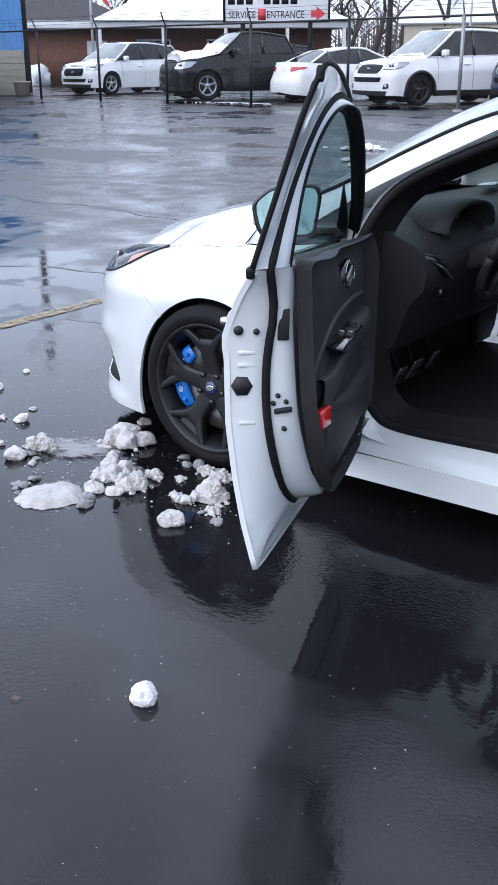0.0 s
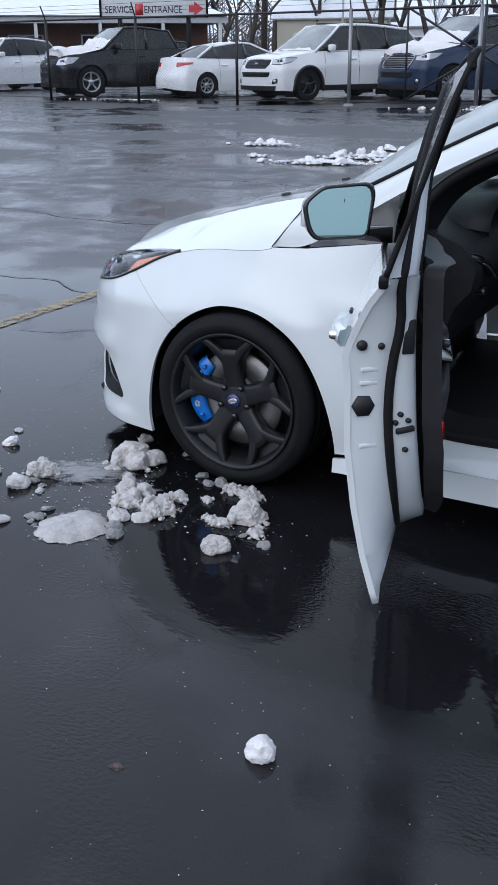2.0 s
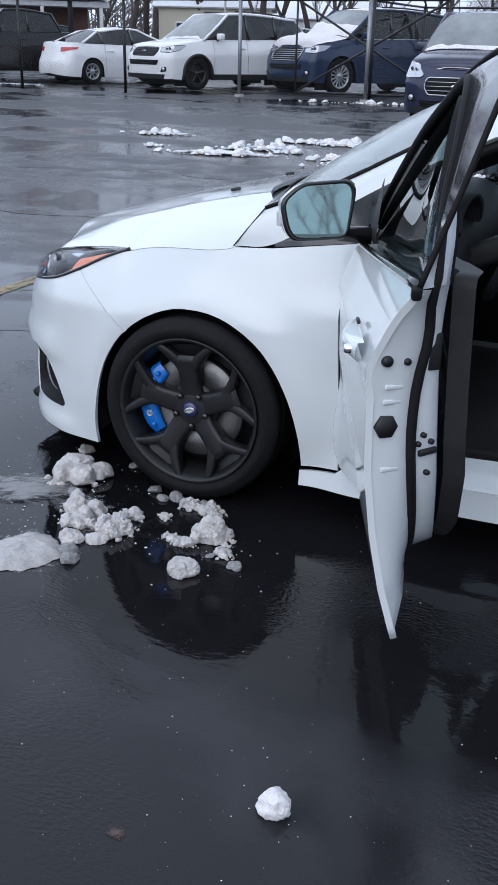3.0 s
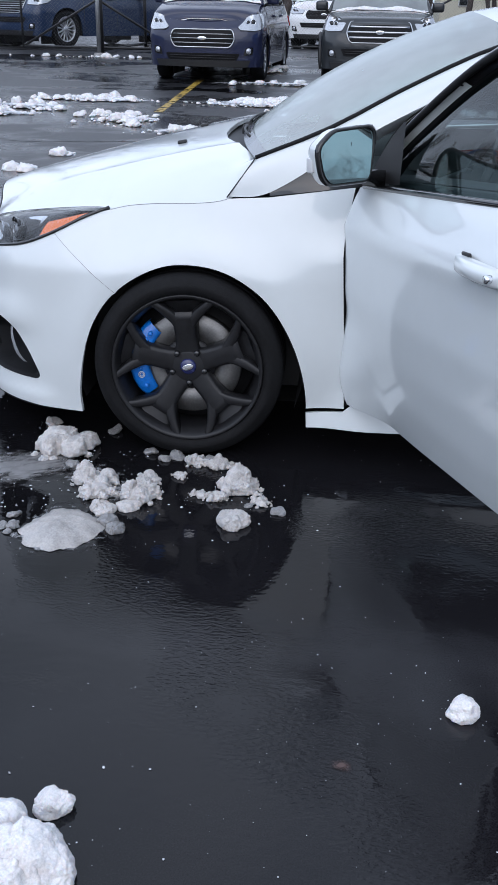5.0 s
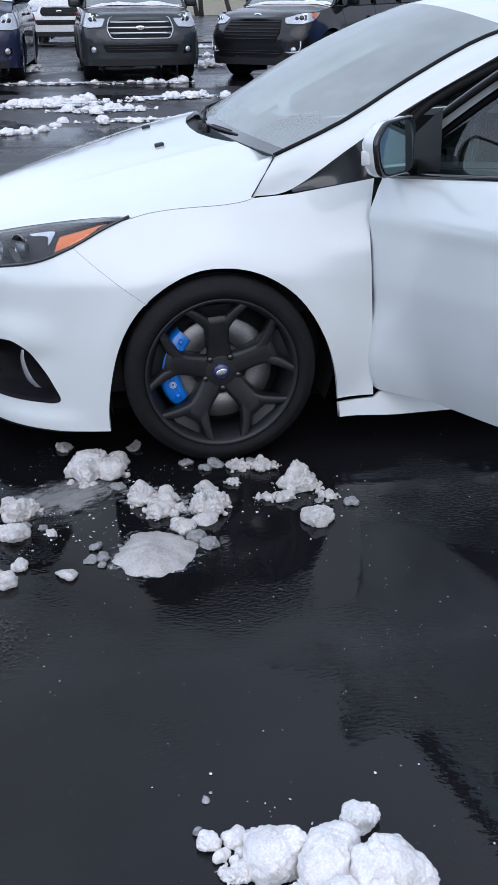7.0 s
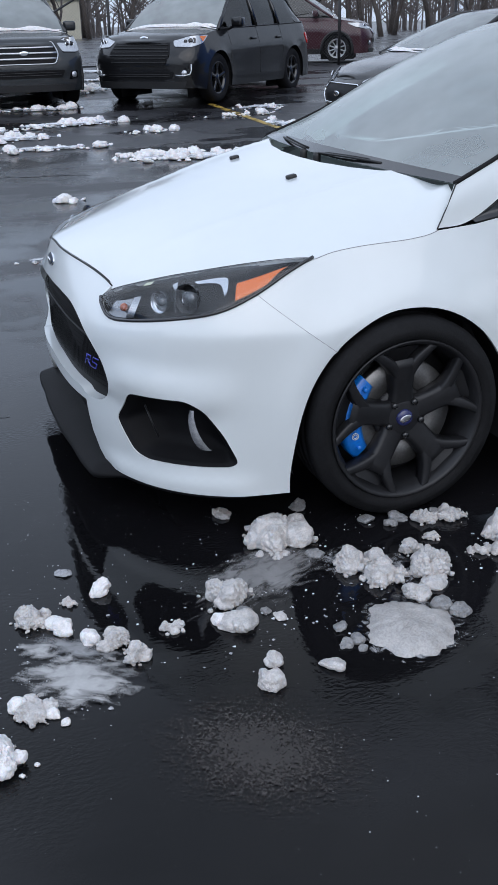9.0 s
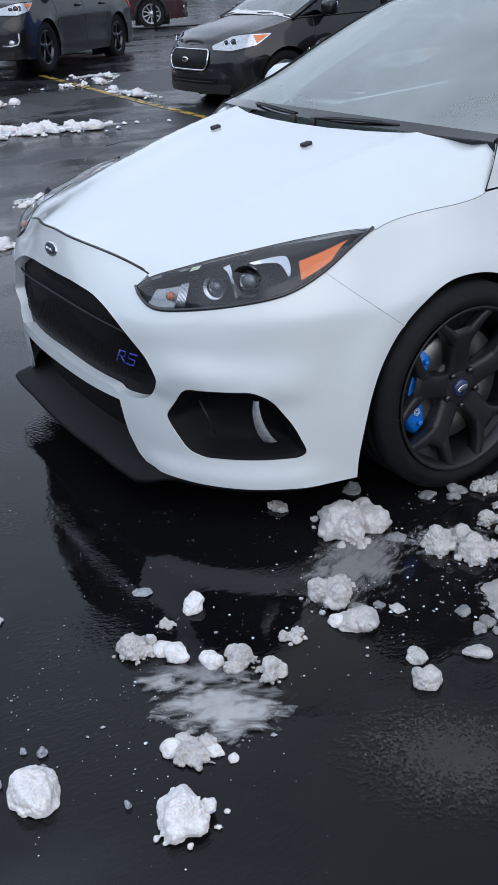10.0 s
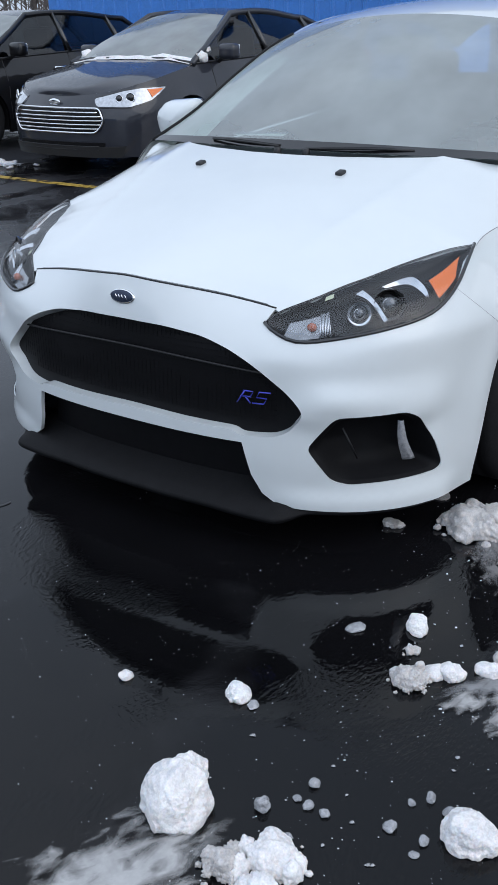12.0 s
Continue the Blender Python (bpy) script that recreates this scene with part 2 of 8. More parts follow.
def wet_asphalt():
    """Dark asphalt under a thin broken film of melt water."""
    m = bpy.data.materials.new("wet_asphalt")
    m.use_nodes = True
    n, l = m.node_tree.nodes, m.node_tree.links
    b = n["Principled BSDF"]
    tc = n.new("ShaderNodeTexCoord")

    def noise_tex(scale, detail=5, stretch=None, dist=0.0):
        t = n.new("ShaderNodeTexNoise")
        t.inputs["Scale"].default_value, t.inputs["Detail"].default_value, t.inputs["Distortion"].default_value = scale, detail, dist
        if stretch:
            mp = n.new("ShaderNodeMapping")
            mp.inputs["Scale"].default_value = stretch
            mp.inputs["Rotation"].default_value = (0, 0, radians(12))
            l.new(tc.outputs["Object"], mp.inputs["Vector"])
            l.new(mp.outputs[0], t.inputs["Vector"])
        else:
            l.new(tc.outputs["Object"], t.inputs["Vector"])
        return t.outputs["Fac"]

    def ranged(src, a, b_, c, d):
        r = n.new("ShaderNodeMapRange")
        for k, v in zip(("From Min", "From Max", "To Min", "To Max"), (a, b_, c, d)):
            r.inputs[k].default_value = v
        l.new(src, r.inputs["Value"])
        return r.outputs[0]

    def maths(op, x, y):
        k = n.new("ShaderNodeMath")
        k.operation = op
        for i, v in enumerate((x, y)):
            if isinstance(v, (int, float)):
                k.inputs[i].default_value = v
            else:
                l.new(v, k.inputs[i])
        return k.outputs[0]

    big = noise_tex(0.55, 4, (0.45, 1.4, 1.0), 0.6)
    mid = noise_tex(2.3, 5, None, 0.4)
    grit = noise_tex(240, 3)
    stone = noise_tex(60, 3)
    sep = n.new("ShaderNodeSeparateXYZ")
    l.new(tc.outputs["Object"], sep.inputs[0])
    drier = ranged(sep.outputs[1], 0.3, 3.5, 0.0, 0.085)
    wet = ranged(maths("SUBTRACT", maths("ADD", maths("MULTIPLY", big, 0.7), maths("MULTIPLY", mid, 0.3)), drier), 0.36, 0.47, 0.0, 1.0)
    mix = n.new("ShaderNodeMix")
    mix.data_type = "RGBA"
    mix.inputs[6].default_value, mix.inputs[7].default_value = (0.026, 0.026, 0.029, 1), (0.0040, 0.0040, 0.0049, 1)
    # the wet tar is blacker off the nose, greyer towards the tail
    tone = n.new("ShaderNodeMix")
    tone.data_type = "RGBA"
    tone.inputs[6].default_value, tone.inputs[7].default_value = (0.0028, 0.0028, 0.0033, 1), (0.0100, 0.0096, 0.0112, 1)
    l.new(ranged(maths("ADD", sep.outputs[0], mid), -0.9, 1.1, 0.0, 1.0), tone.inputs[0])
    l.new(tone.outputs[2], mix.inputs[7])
    l.new(wet, mix.inputs[0])
    speck = n.new("ShaderNodeMix")
    speck.data_type, speck.blend_type = "RGBA", "MULTIPLY"
    speck.inputs[0].default_value = 0.5
    grey = n.new("ShaderNodeCombineColor")
    g = ranged(grit, 0.3, 0.7, 0.45, 1.5)
    for k in range(3):
        l.new(g, grey.inputs[k])
    l.new(mix.outputs[2], speck.inputs[6])
    l.new(grey.outputs[0], speck.inputs[7])
    l.new(speck.outputs[2], b.inputs["Base Color"])
    l.new(maths("ADD", ranged(wet, 0.0, 1.0, 0.30, 0.012), ranged(sep.outputs[1], 1.5, 6.0, 0.0, 0.14)), b.inputs["Roughness"])
    b.inputs["IOR"].default_value = 1.345
    # a stretch before the nose with a darker base colour and weaker gloss
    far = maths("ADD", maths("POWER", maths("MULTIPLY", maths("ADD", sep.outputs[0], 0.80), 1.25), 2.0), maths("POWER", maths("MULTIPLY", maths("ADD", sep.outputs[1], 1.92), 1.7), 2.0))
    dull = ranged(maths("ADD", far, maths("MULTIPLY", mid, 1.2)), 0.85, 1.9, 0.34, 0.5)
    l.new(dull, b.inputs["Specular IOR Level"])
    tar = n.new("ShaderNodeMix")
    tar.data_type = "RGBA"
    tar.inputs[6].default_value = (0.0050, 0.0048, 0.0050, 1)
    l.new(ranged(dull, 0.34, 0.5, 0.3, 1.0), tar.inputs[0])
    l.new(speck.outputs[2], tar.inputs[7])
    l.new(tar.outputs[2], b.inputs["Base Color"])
    bp = n.new("ShaderNodeBump")
    bp.inputs["Distance"].default_value = 0.004
    l.new(maths("ADD", maths("MULTIPLY", stone, 0.6), maths("MULTIPLY", grit, 0.4)), bp.inputs["Height"])
    l.new(ranged(wet, 0.0, 1.0, 0.30, 0.012), bp.inputs["Strength"])
    bp2 = n.new("ShaderNodeBump")
    bp2.inputs["Distance"].default_value = 0.02
    bp2.inputs["Strength"].default_value = 0.020
    l.new(noise_tex(26, 3, (1.0, 1.6, 1.0)), bp2.inputs["Height"])
    l.new(bp.outputs[0], bp2.inputs["Normal"])
    # fine wind ripples in patches
    bp3 = n.new("ShaderNodeBump")
    bp3.inputs["Distance"].default_value = 0.012
    l.new(noise_tex(58, 2, (1.0, 1.9, 1.0)), bp3.inputs["Height"])
    l.new(ranged(noise_tex(1.9, 3), 0.50, 0.60, 0.004, 0.17), bp3.inputs["Strength"])
    l.new(bp2.outputs[0], bp3.inputs["Normal"])
    l.new(bp3.outputs[0], b.inputs["Normal"])
    return m


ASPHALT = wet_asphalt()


def axis_steps(lo, hi, fine_lo, fine_hi, fine, coarse):
    a = [lo]
    while a[-1] < hi:
        v = a[-1]
        a.append(v + (fine if fine_lo <= v < fine_hi else coarse(v)))
    return a


gx = axis_steps(-900, 900, -12, 14, 1.0, lambda v: max(2.0, 0.12 * abs(v + 0.01)))
gy = axis_steps(-900, 900, -8, 34, 1.0, lambda v: max(2.0, 0.12 * abs(v + 0.01)))
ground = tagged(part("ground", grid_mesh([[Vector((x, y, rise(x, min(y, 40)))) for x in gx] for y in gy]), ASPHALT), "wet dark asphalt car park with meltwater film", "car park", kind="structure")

# ---- the white hatchback: the shape of its skin (front axle at x = 0, nose towards -x, driver's side at -y) ----
NOSE_X0, NOSE_A, HALF, NOSE_P = -0.25, 0.655, 0.893, 2.65
TAIL_X0, TAIL_A, TAIL_P = 2.75, 0.74, 3.2


def plan_curve():
    pts = []
    for k in range(161):
        a = math.pi / 2 * k / 160
        c, s = max(0.0, math.cos(a)), math.sin(a)
        pts.append((NOSE_X0 - NOSE_A * c ** (2 / NOSE_P), -HALF * s ** (2 / NOSE_P)))
    for k in range(1, 101):
        pts.append((NOSE_X0 + (TAIL_X0 - NOSE_X0) * k / 100, -HALF))
    for k in range(1, 121):
        a = math.pi / 2 * (1 - k / 120)
        c, s = max(0.0, math.cos(a)), max(0.0, math.sin(a))
        pts.append((TAIL_X0 + TAIL_A * c ** (2 / TAIL_P), -HALF * s ** (2 / TAIL_P)))
    return np.array(pts)


PLAN = plan_curve()
PLAN_S = np.concatenate([[0], np.cumsum(np.hypot(*np.diff(PLAN, axis=0).T))])
PLAN_T = np.gradient(PLAN, PLAN_S, axis=0)


def at_plan(s):
    """The plan's point and outward normal, s metres along it from the middle of the nose; the other side mirrors."""
    q, sign = abs(s), (1 if s >= 0 else -1)
    x, y = np.interp(q, PLAN_S, PLAN[:, 0]), np.interp(q, PLAN_S, PLAN[:, 1])
    tx, ty = np.interp(q, PLAN_S, PLAN_T[:, 0]), np.interp(q, PLAN_S, PLAN_T[:, 1])
    h = math.hypot(tx, ty) or 1
    return x, y * sign, ty / h, -tx / h * sign


def s_of_x(x):
    return float(np.interp(x, PLAN[:, 0], PLAN_S))


def s_of_y(y):
    """Along the nose."""
    return float(np.interp(-y, -PLAN[:161, 1], PLAN_S[:161]))


def step(a, b, v):
    t = min(1.0, max(0.0, (v - a) / (b - a)))
    return t * t * (3 - 2 * t)


def tuck(s, z):
    """How far the skin lies within the plan's outline."""
    x, y, nx, ny = at_plan(s)
    side = step(0.25, 0.9, abs(ny)) if x < 1 else 1.0
    h = max(0.0, z - 0.62)
    d_side = 0.416 * h ** 1.246 * (1 + 0.65 * step(0.1, -0.27, x)) + 0.16 * max(0.0, 0.45 - z) ** 2
    # swage along the doors
    d_side -= 0.010 * math.exp(-((z - 0.70) / 0.05) ** 2) * step(0.25, 0.5, x)
    d_side += 0.016 * math.exp(-((z - 0.36) / 0.10) ** 2) * step(0.45, 0.8, x) * (1 - step(2.2, 2.3, x))
    d_side -= 0.022 * step(0.27, 0.19, z) * step(0.42, 0.6, x) * (1 - step(2.0, 2.2, x))
    # flared wheel arches
    for cx in (0.0, 2.647):
        r = math.hypot(x - cx, z - 0.317)
        d_side -= 0.016 * math.exp(-((r - 0.36) / 0.075) ** 2)
    g = max(0.0, z - 0.56)
    centre = 0.3 + 0.7 * step(0.05, 0.46, abs(y))
    d_nose = -0.014 * step(0.440, 0.462, z) * step(0.56, 0.66, abs(y)) * step(0.56, 0.48, z) + 1.75 * g ** 1.6 * centre + 0.25 * max(0.0, 0.30 - z) ** 1.5
    # tail leans in over the bumper
    tail = step(2.9, 3.3, x)
    d_tail = 0.10 * step(0.55, 0.62, z) + 0.35 * max(0.0, z - 0.62)
    d = d_nose * (1 - side) + d_side * side
    return d * (1 - tail) + d_tail * tail


def ledge(s, z):
    """The bumper's brow over its corner intakes and the lip along its foot."""
    a = abs(s)
    brow = 0.015 * step(0.545, 0.448, z) * step(0.375, 0.436, z) * step(0.50, 0.60, a) * step(1.06, 0.90, a)
    lip = 0.014 * step(0.215, 0.155, z) * step(0.42, 0.60, a) * step(1.12, 0.98, a)
    return brow + lip


def belt(s, z, out=0.0):
    """The body's side and nose skin."""
    x, y, nx, ny = at_plan(s)
    d = tuck(s, z) - out - ledge(s, z)
    return Vector((x - nx * d, y - ny * d, z))


def belt_normal(s, z):
    a, b = belt(s + 0.004, z) - belt(s - 0.004, z), belt(s, z + 0.004) - belt(s, z - 0.004)
    n = a.cross(b).normalized()
    return n if n.dot(Vector((*at_plan(s)[2:], 0))) > 0 else -n


HOOD_X = (-0.93, -0.86, -0.77, -0.60, -0.45, -0.274, -0.115, 0.03, 0.20, 0.45)
HOOD_Z = (0.735, 0.768, 0.797, 0.845, 0.885, 0.928, 0.958, 0.984, 1.010, 1.035)


def hood_z(x, y):
    """The bonnet: a crowned sheet between its two side seams, squarer towards the windscreen."""
    zc = sum(float(np.interp(x + o, HOOD_X, HOOD_Z)) for o in (-0.07, -0.035, 0.0, 0.035, 0.07)) / 5
    zs = sum(float(np.interp(x + o, (-0.90, -0.77, -0.50, -0.27, 0.117, 0.30), (0.59, 0.63, 0.746, 0.812, 0.861, 0.876))) for o in (-0.06, 0.0, 0.06)) / 3
    ys = sum(float(np.interp(x + o, (-0.90, -0.77, -0.50, -0.27, 0.117, 0.30), (0.50, 0.60, 0.785, 0.806, 0.820, 0.818))) for o in (-0.06, 0.0, 0.06)) / 3
    power = 2.2 + 3.3 * step(-0.40, 0.2, x)
    crease = 0.40 + 0.12 * step(-0.8, 0.1, x)
    ridge = 0.009 * math.exp(-abs(abs(y) - crease) / 0.035) * step(-0.72, -0.35, x)
    corner = 0.050 * math.exp(-((x - 0.21) / 0.075) ** 2 - ((abs(y) - 0.755) / 0.055) ** 2)
    return zc - (zc - zs) * (abs(y) / ys) ** power + ridge + corner


def top_z(s):
    """Height at which the skin meets the bonnet."""
    lo, hi = 0.60, 0.93
    for _ in range(30):
        m = (lo + hi) / 2
        p = belt(s, m)
        if m < hood_z(p.x, p.y):
            lo = m
        else:
            hi = m
    return lo


# ---- panels cut out of a skin ----
def inside(p, poly):
    x, y = p
    hit = False
    for (x0, y0), (x1, y1) in zip(poly, poly[1:] + poly[:1]):
        if (y0 > y) != (y1 > y) and x < (x1 - x0) * (y - y0) / (y1 - y0) + x0:
            hit = not hit
    return hit


def dense(poly, gap=0.022):
    out = []
    for a, b in zip(poly, poly[1:] + poly[:1]):
        n = max(1, int(math.hypot(b[0] - a[0], b[1] - a[1]) / gap))
        out += [(a[0] + (b[0] - a[0]) * k / n, a[1] + (b[1] - a[1]) * k / n) for k in range(n)]
    return out


def rounded(poly, r=0.02, n=4):
    """Rounds the corners of a polygon."""
    out = []
    m = len(poly)
    for i in range(m):
        p, a, b = Vector(poly[i]), Vector(poly[i - 1]), Vector(poly[(i + 1) % m])
        ra, rb = min(r, (a - p).length * 0.45), min(r, (b - p).length * 0.45)
        u, v = p + (a - p).normalized() * ra, p + (b - p).normalized() * rb
        for k in range(n + 1):
            t = k / n
            q = u * (1 - t) ** 2 + p * 2 * t * (1 - t) + v * t * t
            out.append((q.x, q.y))
    return out


def panel(outline, holes, fn, gap=0.024, flange=0.012, hole_flange=0.03):
    """A sheet of metal: an outline and holes in the skin's own two measures, laid on the skin by fn, with turned-in edges."""
    from mathutils.geometry import delaunay_2d_cdt
    loops = [dense(outline, gap)] + [dense(h, gap) for h in holes]
    pts, edges = [], []
    for lp in loops:
        b = len(pts)
        pts += lp
        edges += [(b + k, b + (k + 1) % len(lp)) for k in range(len(lp))]
    xs, ys = [p[0] for p in outline], [p[1] for p in outline]
    keep = np.array(pts)
    x = min(xs) + gap / 2
    row = 0
    while x < max(xs):
        y = min(ys) + gap / 2 + (gap / 2 if row % 2 else 0)
        while y < max(ys):
            if inside((x, y), loops[0]) and not any(inside((x, y), h) for h in loops[1:]):
                if np.min(np.hypot(keep[:, 0] - x, keep[:, 1] - y)) > gap * 0.55:
                    pts.append((x, y))
            y += gap
        x += gap * 0.87
        row += 1
    v2, _, tris, *_ = delaunay_2d_cdt([Vector(p) for p in pts], edges, [], 0, 1e-6)
    v3 = [fn(*p) for p in v2]
    faces = []
    for f in tris:
        c = sum((v2[i] for i in f), Vector((0, 0))) / len(f)
        p0, p1, p2 = (v2[i] for i in f[:3])
        area = (p1 - p0).cross(p2 - p0)
        if abs(area) < gap * gap * 0.004:
            continue
        if inside(c, loops[0]) and not any(inside(c, h) for h in loops[1:]):
            faces.append(tuple(f) if area > 0 else tuple(f)[::-1])
    bm = meshed(v3, faces)
    bm.normal_update()
    centre = Vector((1.2, 0, 0.5))
    votes = sum(1 if f.normal.dot(f.calc_center_median() - centre) > 0 else -1 for f in bm.faces)
    if votes < 0:
        bmesh.ops.reverse_faces(bm, faces=bm.faces)
        bm.normal_update()
    vco = np.array([v.co for v in bm.verts])
    vno = [v.normal.copy() for v in bm.verts]
    for k, lp in enumerate(loops):
        deep = flange if k == 0 else hole_flange
        if deep <= 0:
            continue
        ring = [fn(*p) for p in lp]
        norm = [vno[int(np.argmin(((vco - np.array(p)) ** 2).sum(axis=1)))] for p in ring]
        r0 = [bm.verts.new(p) for p in ring]
        r1 = [bm.verts.new(p - n * deep) for p, n in zip(ring, norm)]
        for i in range(len(ring)):
            j = (i + 1) % len(ring)
            try:
                bm.faces.new((r0[i], r0[j], r1[j], r1[i]))
            except ValueError:
                pass
    for v in [v for v in bm.verts if not v.link_faces]:
        bm.verts.remove(v)
    return bm


def strip(a, b, n=16, bulge=0.0, outward=Vector((0, -1, 0)), rows=6):
    """A sheet between two curves of the same number of points."""
    out = []
    for k in range(rows + 1):
        t = k / rows
        out.append([p.lerp(q, t) + outward * (bulge * 4 * t * (1 - t)) for p, q in zip(a, b)])
    return grid_mesh(out)


def mirror_y(p):
    return Vector((p.x, -p.y, p.z))


hatch = tagged(empty("white_hatchback"), "white sporty hatchback with its driver's door open", "car")

# nose bumper
SEAM_HL, SEAM_ARCH = (1.079, 0.731), (s_of_x(-0.235), 0.560)
WELL = [(-0.373, 0.128), (-0.374, 0.20), (-0.360, 0.30), (-0.336, 0.40), (-0.300, 0.482), (-0.245, 0.555), (-0.165, 0.616), (-0.080, 0.652), (0.0, 0.661),
        (0.085, 0.652), (0.165, 0.622), (0.245, 0.565), (0.305, 0.490), (0.350, 0.405), (0.380, 0.315), (0.396, 0.225), (0.400, 0.130)]
WELL = [(q.x, q.y) for q in spline([(x, z, 0) for x, z in WELL], 4)]
HL_LOW = [(0.459, 0.672), (0.490, 0.652), (0.570, 0.630), (0.735, 0.651), (0.881, 0.674), (0.979, 0.695), (1.079, 0.735), (1.180, 0.782)]
HL_HIGH = [(-0.780, -0.470), (-0.712, -0.542), (-0.626, -0.588), (-0.564, -0.627), (-0.473, -0.668), (-0.395, -0.708), (-0.310, -0.755), (-0.268, -0.800)]


def nose_z(s):
    """Height of the shut line between bumper and bonnet."""
    return 0.763 - 0.156 * (math.hypot(s, 0.15) - 0.15)


NOSE_TOP = [(s, nose_z(s) - 0.0015) for s in np.linspace(-0.485, 0.485, 33)]


def mirrored(poly):
    return [(-s, z) for s, z in reversed(poly)]


left_low = [(0.400, 0.335), (0.425, 0.235), (0.455, 0.178), (0.505, 0.144), (0.70, 0.137), (0.95, 0.133), (s_of_x(-0.43), 0.126)]
left_arch = [(s_of_x(x), z) for x, z in WELL if x <= -0.237]
left_hl = [p for p in HL_LOW if p[0] <= 1.08]
bumper_right = [(s, z) for s, z in left_low] + left_arch + [SEAM_ARCH, SEAM_HL] + left_hl[::-1][1:]
bumper_poly = bumper_right + NOSE_TOP[::-1] + mirrored(bumper_right)
GRILLE_HALF = [(0.0, 0.645), (0.15, 0.643), (0.28, 0.629), (0.37, 0.602), (0.443, 0.566), (0.541, 0.490), (0.580, 0.447), (0.572, 0.420), (0.541, 0.382), (0.497, 0.361), (0.395, 0.355), (0.372, 0.370), (0.20, 0.371), (0.0, 0.376)]
grille_poly = rounded(GRILLE_HALF + mirrored(GRILLE_HALF)[1:-1], 0.034, 5)
INTAKE = rounded([(0.668, 0.432), (0.860, 0.437), (0.905, 0.412), (0.967, 0.326), (1.008, 0.240), (0.988, 0.224), (0.863, 0.222), (0.703, 0.220), (0.655, 0.235), (0.611, 0.297), (0.588, 0.332)], 0.022)
part("front_bumper", panel(bumper_poly, [grille_poly, INTAKE, mirrored(INTAKE)], belt, 0.022, 0.012, 0.035), WHITE, hatch)


def inset(poly, fn, deep, gap=0.04):
    return panel(poly, [], lambda s, z: fn(s, z, -deep), gap, 0, 0)


def belt_bar(s0, s1, z0, z1, out, thick, n=24, z_fn=None):
    """A bar that follows the skin from s0 to s1."""
    rows = []
    for k in range(n + 1):
        t = k / n
        s, z = s0 + (s1 - s0) * t, z0 + (z1 - z0) * t
        if z_fn:
            z = z_fn(s)
        rows.append([belt(s, z - thick / 2, out - thick), belt(s, z - thick / 2, out), belt(s, z + thick / 2, out), belt(s, z + thick / 2, out - thick)])
    return grid_mesh(rows, closed=True)


INTAKE_BLACK = material("intake_black", (0.006, 0.006, 0.007), 0.6, spec=0.12, vary=0.3, scale=25)
GRILLE_BLACK = material("grille_black", (0.006, 0.006, 0.007), 0.5, spec=0.14, vary=0.3, scale=30)
grille = part("grille", panel([(s * 1.02, 0.505 + (z - 0.505) * 1.03) for s, z in grille_poly], [], lambda s, z: belt(s, z, -0.034), 0.04, 0, 0), GRILLE_BLACK, hatch, "black upper grille with a fine mesh")
part("blade", belt_bar(-0.50, 0.50, 0, 0, -0.020, 0.005, 40, lambda s: 0.560 - 0.10 * s * s), TRIM, grille)
bm = bmesh.new()
for k in range(-34, 35):
    s = k * 0.0155
    hi = 0.63 if abs(s) < 0.28 else 0.63 - (abs(s) - 0.28) * 0.62
    tube(bm, [belt(s, 0.40 if abs(s) < 0.45 else 0.43, -0.028), belt(s, hi, -0.031)], 0.0007, 3)
for k in range(15):
    z = 0.40 + k * 0.0155
    half = 0.50 if z < 0.5 else 0.50 - (z - 0.5) * 1.2
    tube(bm, [belt(s, z, -0.028) for s in np.linspace(-half, half, 14)], 0.0007, 3)
part("mesh", bm, INTAKE_BLACK, grille)
badge_blue = material("badge_blue", (0.05, 0.06, 0.42), 0.25, metal=0.3, coat=0.5)
strokes = [[(0.000, 0.0), (0.014, 0.040)], [(0.010, 0.040), (0.040, 0.040), (0.036, 0.022), (0.012, 0.022)], [(0.022, 0.020), (0.040, 0.0)],
           [(0.092, 0.040), (0.058, 0.040), (0.054, 0.022), (0.084, 0.020), (0.080, 0.002), (0.046, 0.002)]]
for k, st_pts in enumerate(strokes):
    part("badge_stroke", tubed([belt(0.385 + u + 0.25 * w, 0.450 + w * 0.9, -0.014) for u, w in st_pts], 0.0026, 6), badge_blue, grille, "blue metal badge stroke")


def oval(centre, right, up, a, b, deep, n=40):
    nrm = right.cross(up).normalized()
    rows = [[centre + right * (a * k * math.cos(2 * math.pi * i / n)) + up * (b * k * math.sin(2 * math.pi * i / n)) + nrm * h for i in range(n)]
            for k, h in ((1.0, -0.004), (1.0, deep * 0.6), (0.93, deep), (0.5, deep * 1.3), (0.0, deep * 1.4))]
    return grid_mesh(rows, closed=True)


p = belt(0.0, 0.705)
up = (belt(0, 0.72) - belt(0, 0.69)).normalized()
badge = part("badge", oval(p + Vector((-0.001, 0, 0)), Vector((0, -1, 0)), up, 0.046, 0.021, 0.003), CHROME, hatch, "chrome-rimmed dark oval badge")
part("badge_field", oval(p + Vector((-0.0042, 0, 0.0015)), Vector((0, -1, 0)), up, 0.041, 0.0175, 0.002), material("badge_dark", (0.03, 0.04, 0.07), 0.3, metal=0.5), badge)
bm = bmesh.new()
for k, wd in ((-0.020, 0.006), (-0.008, 0.005), (0.003, 0.005), (0.016, 0.006)):
    tube(bm, [p + Vector((-0.0085, -k - wd, -0.006)), p + Vector((-0.0085, -k, 0.007))], 0.0018, 5)
part("badge_bars", bm, CHROME, badge)

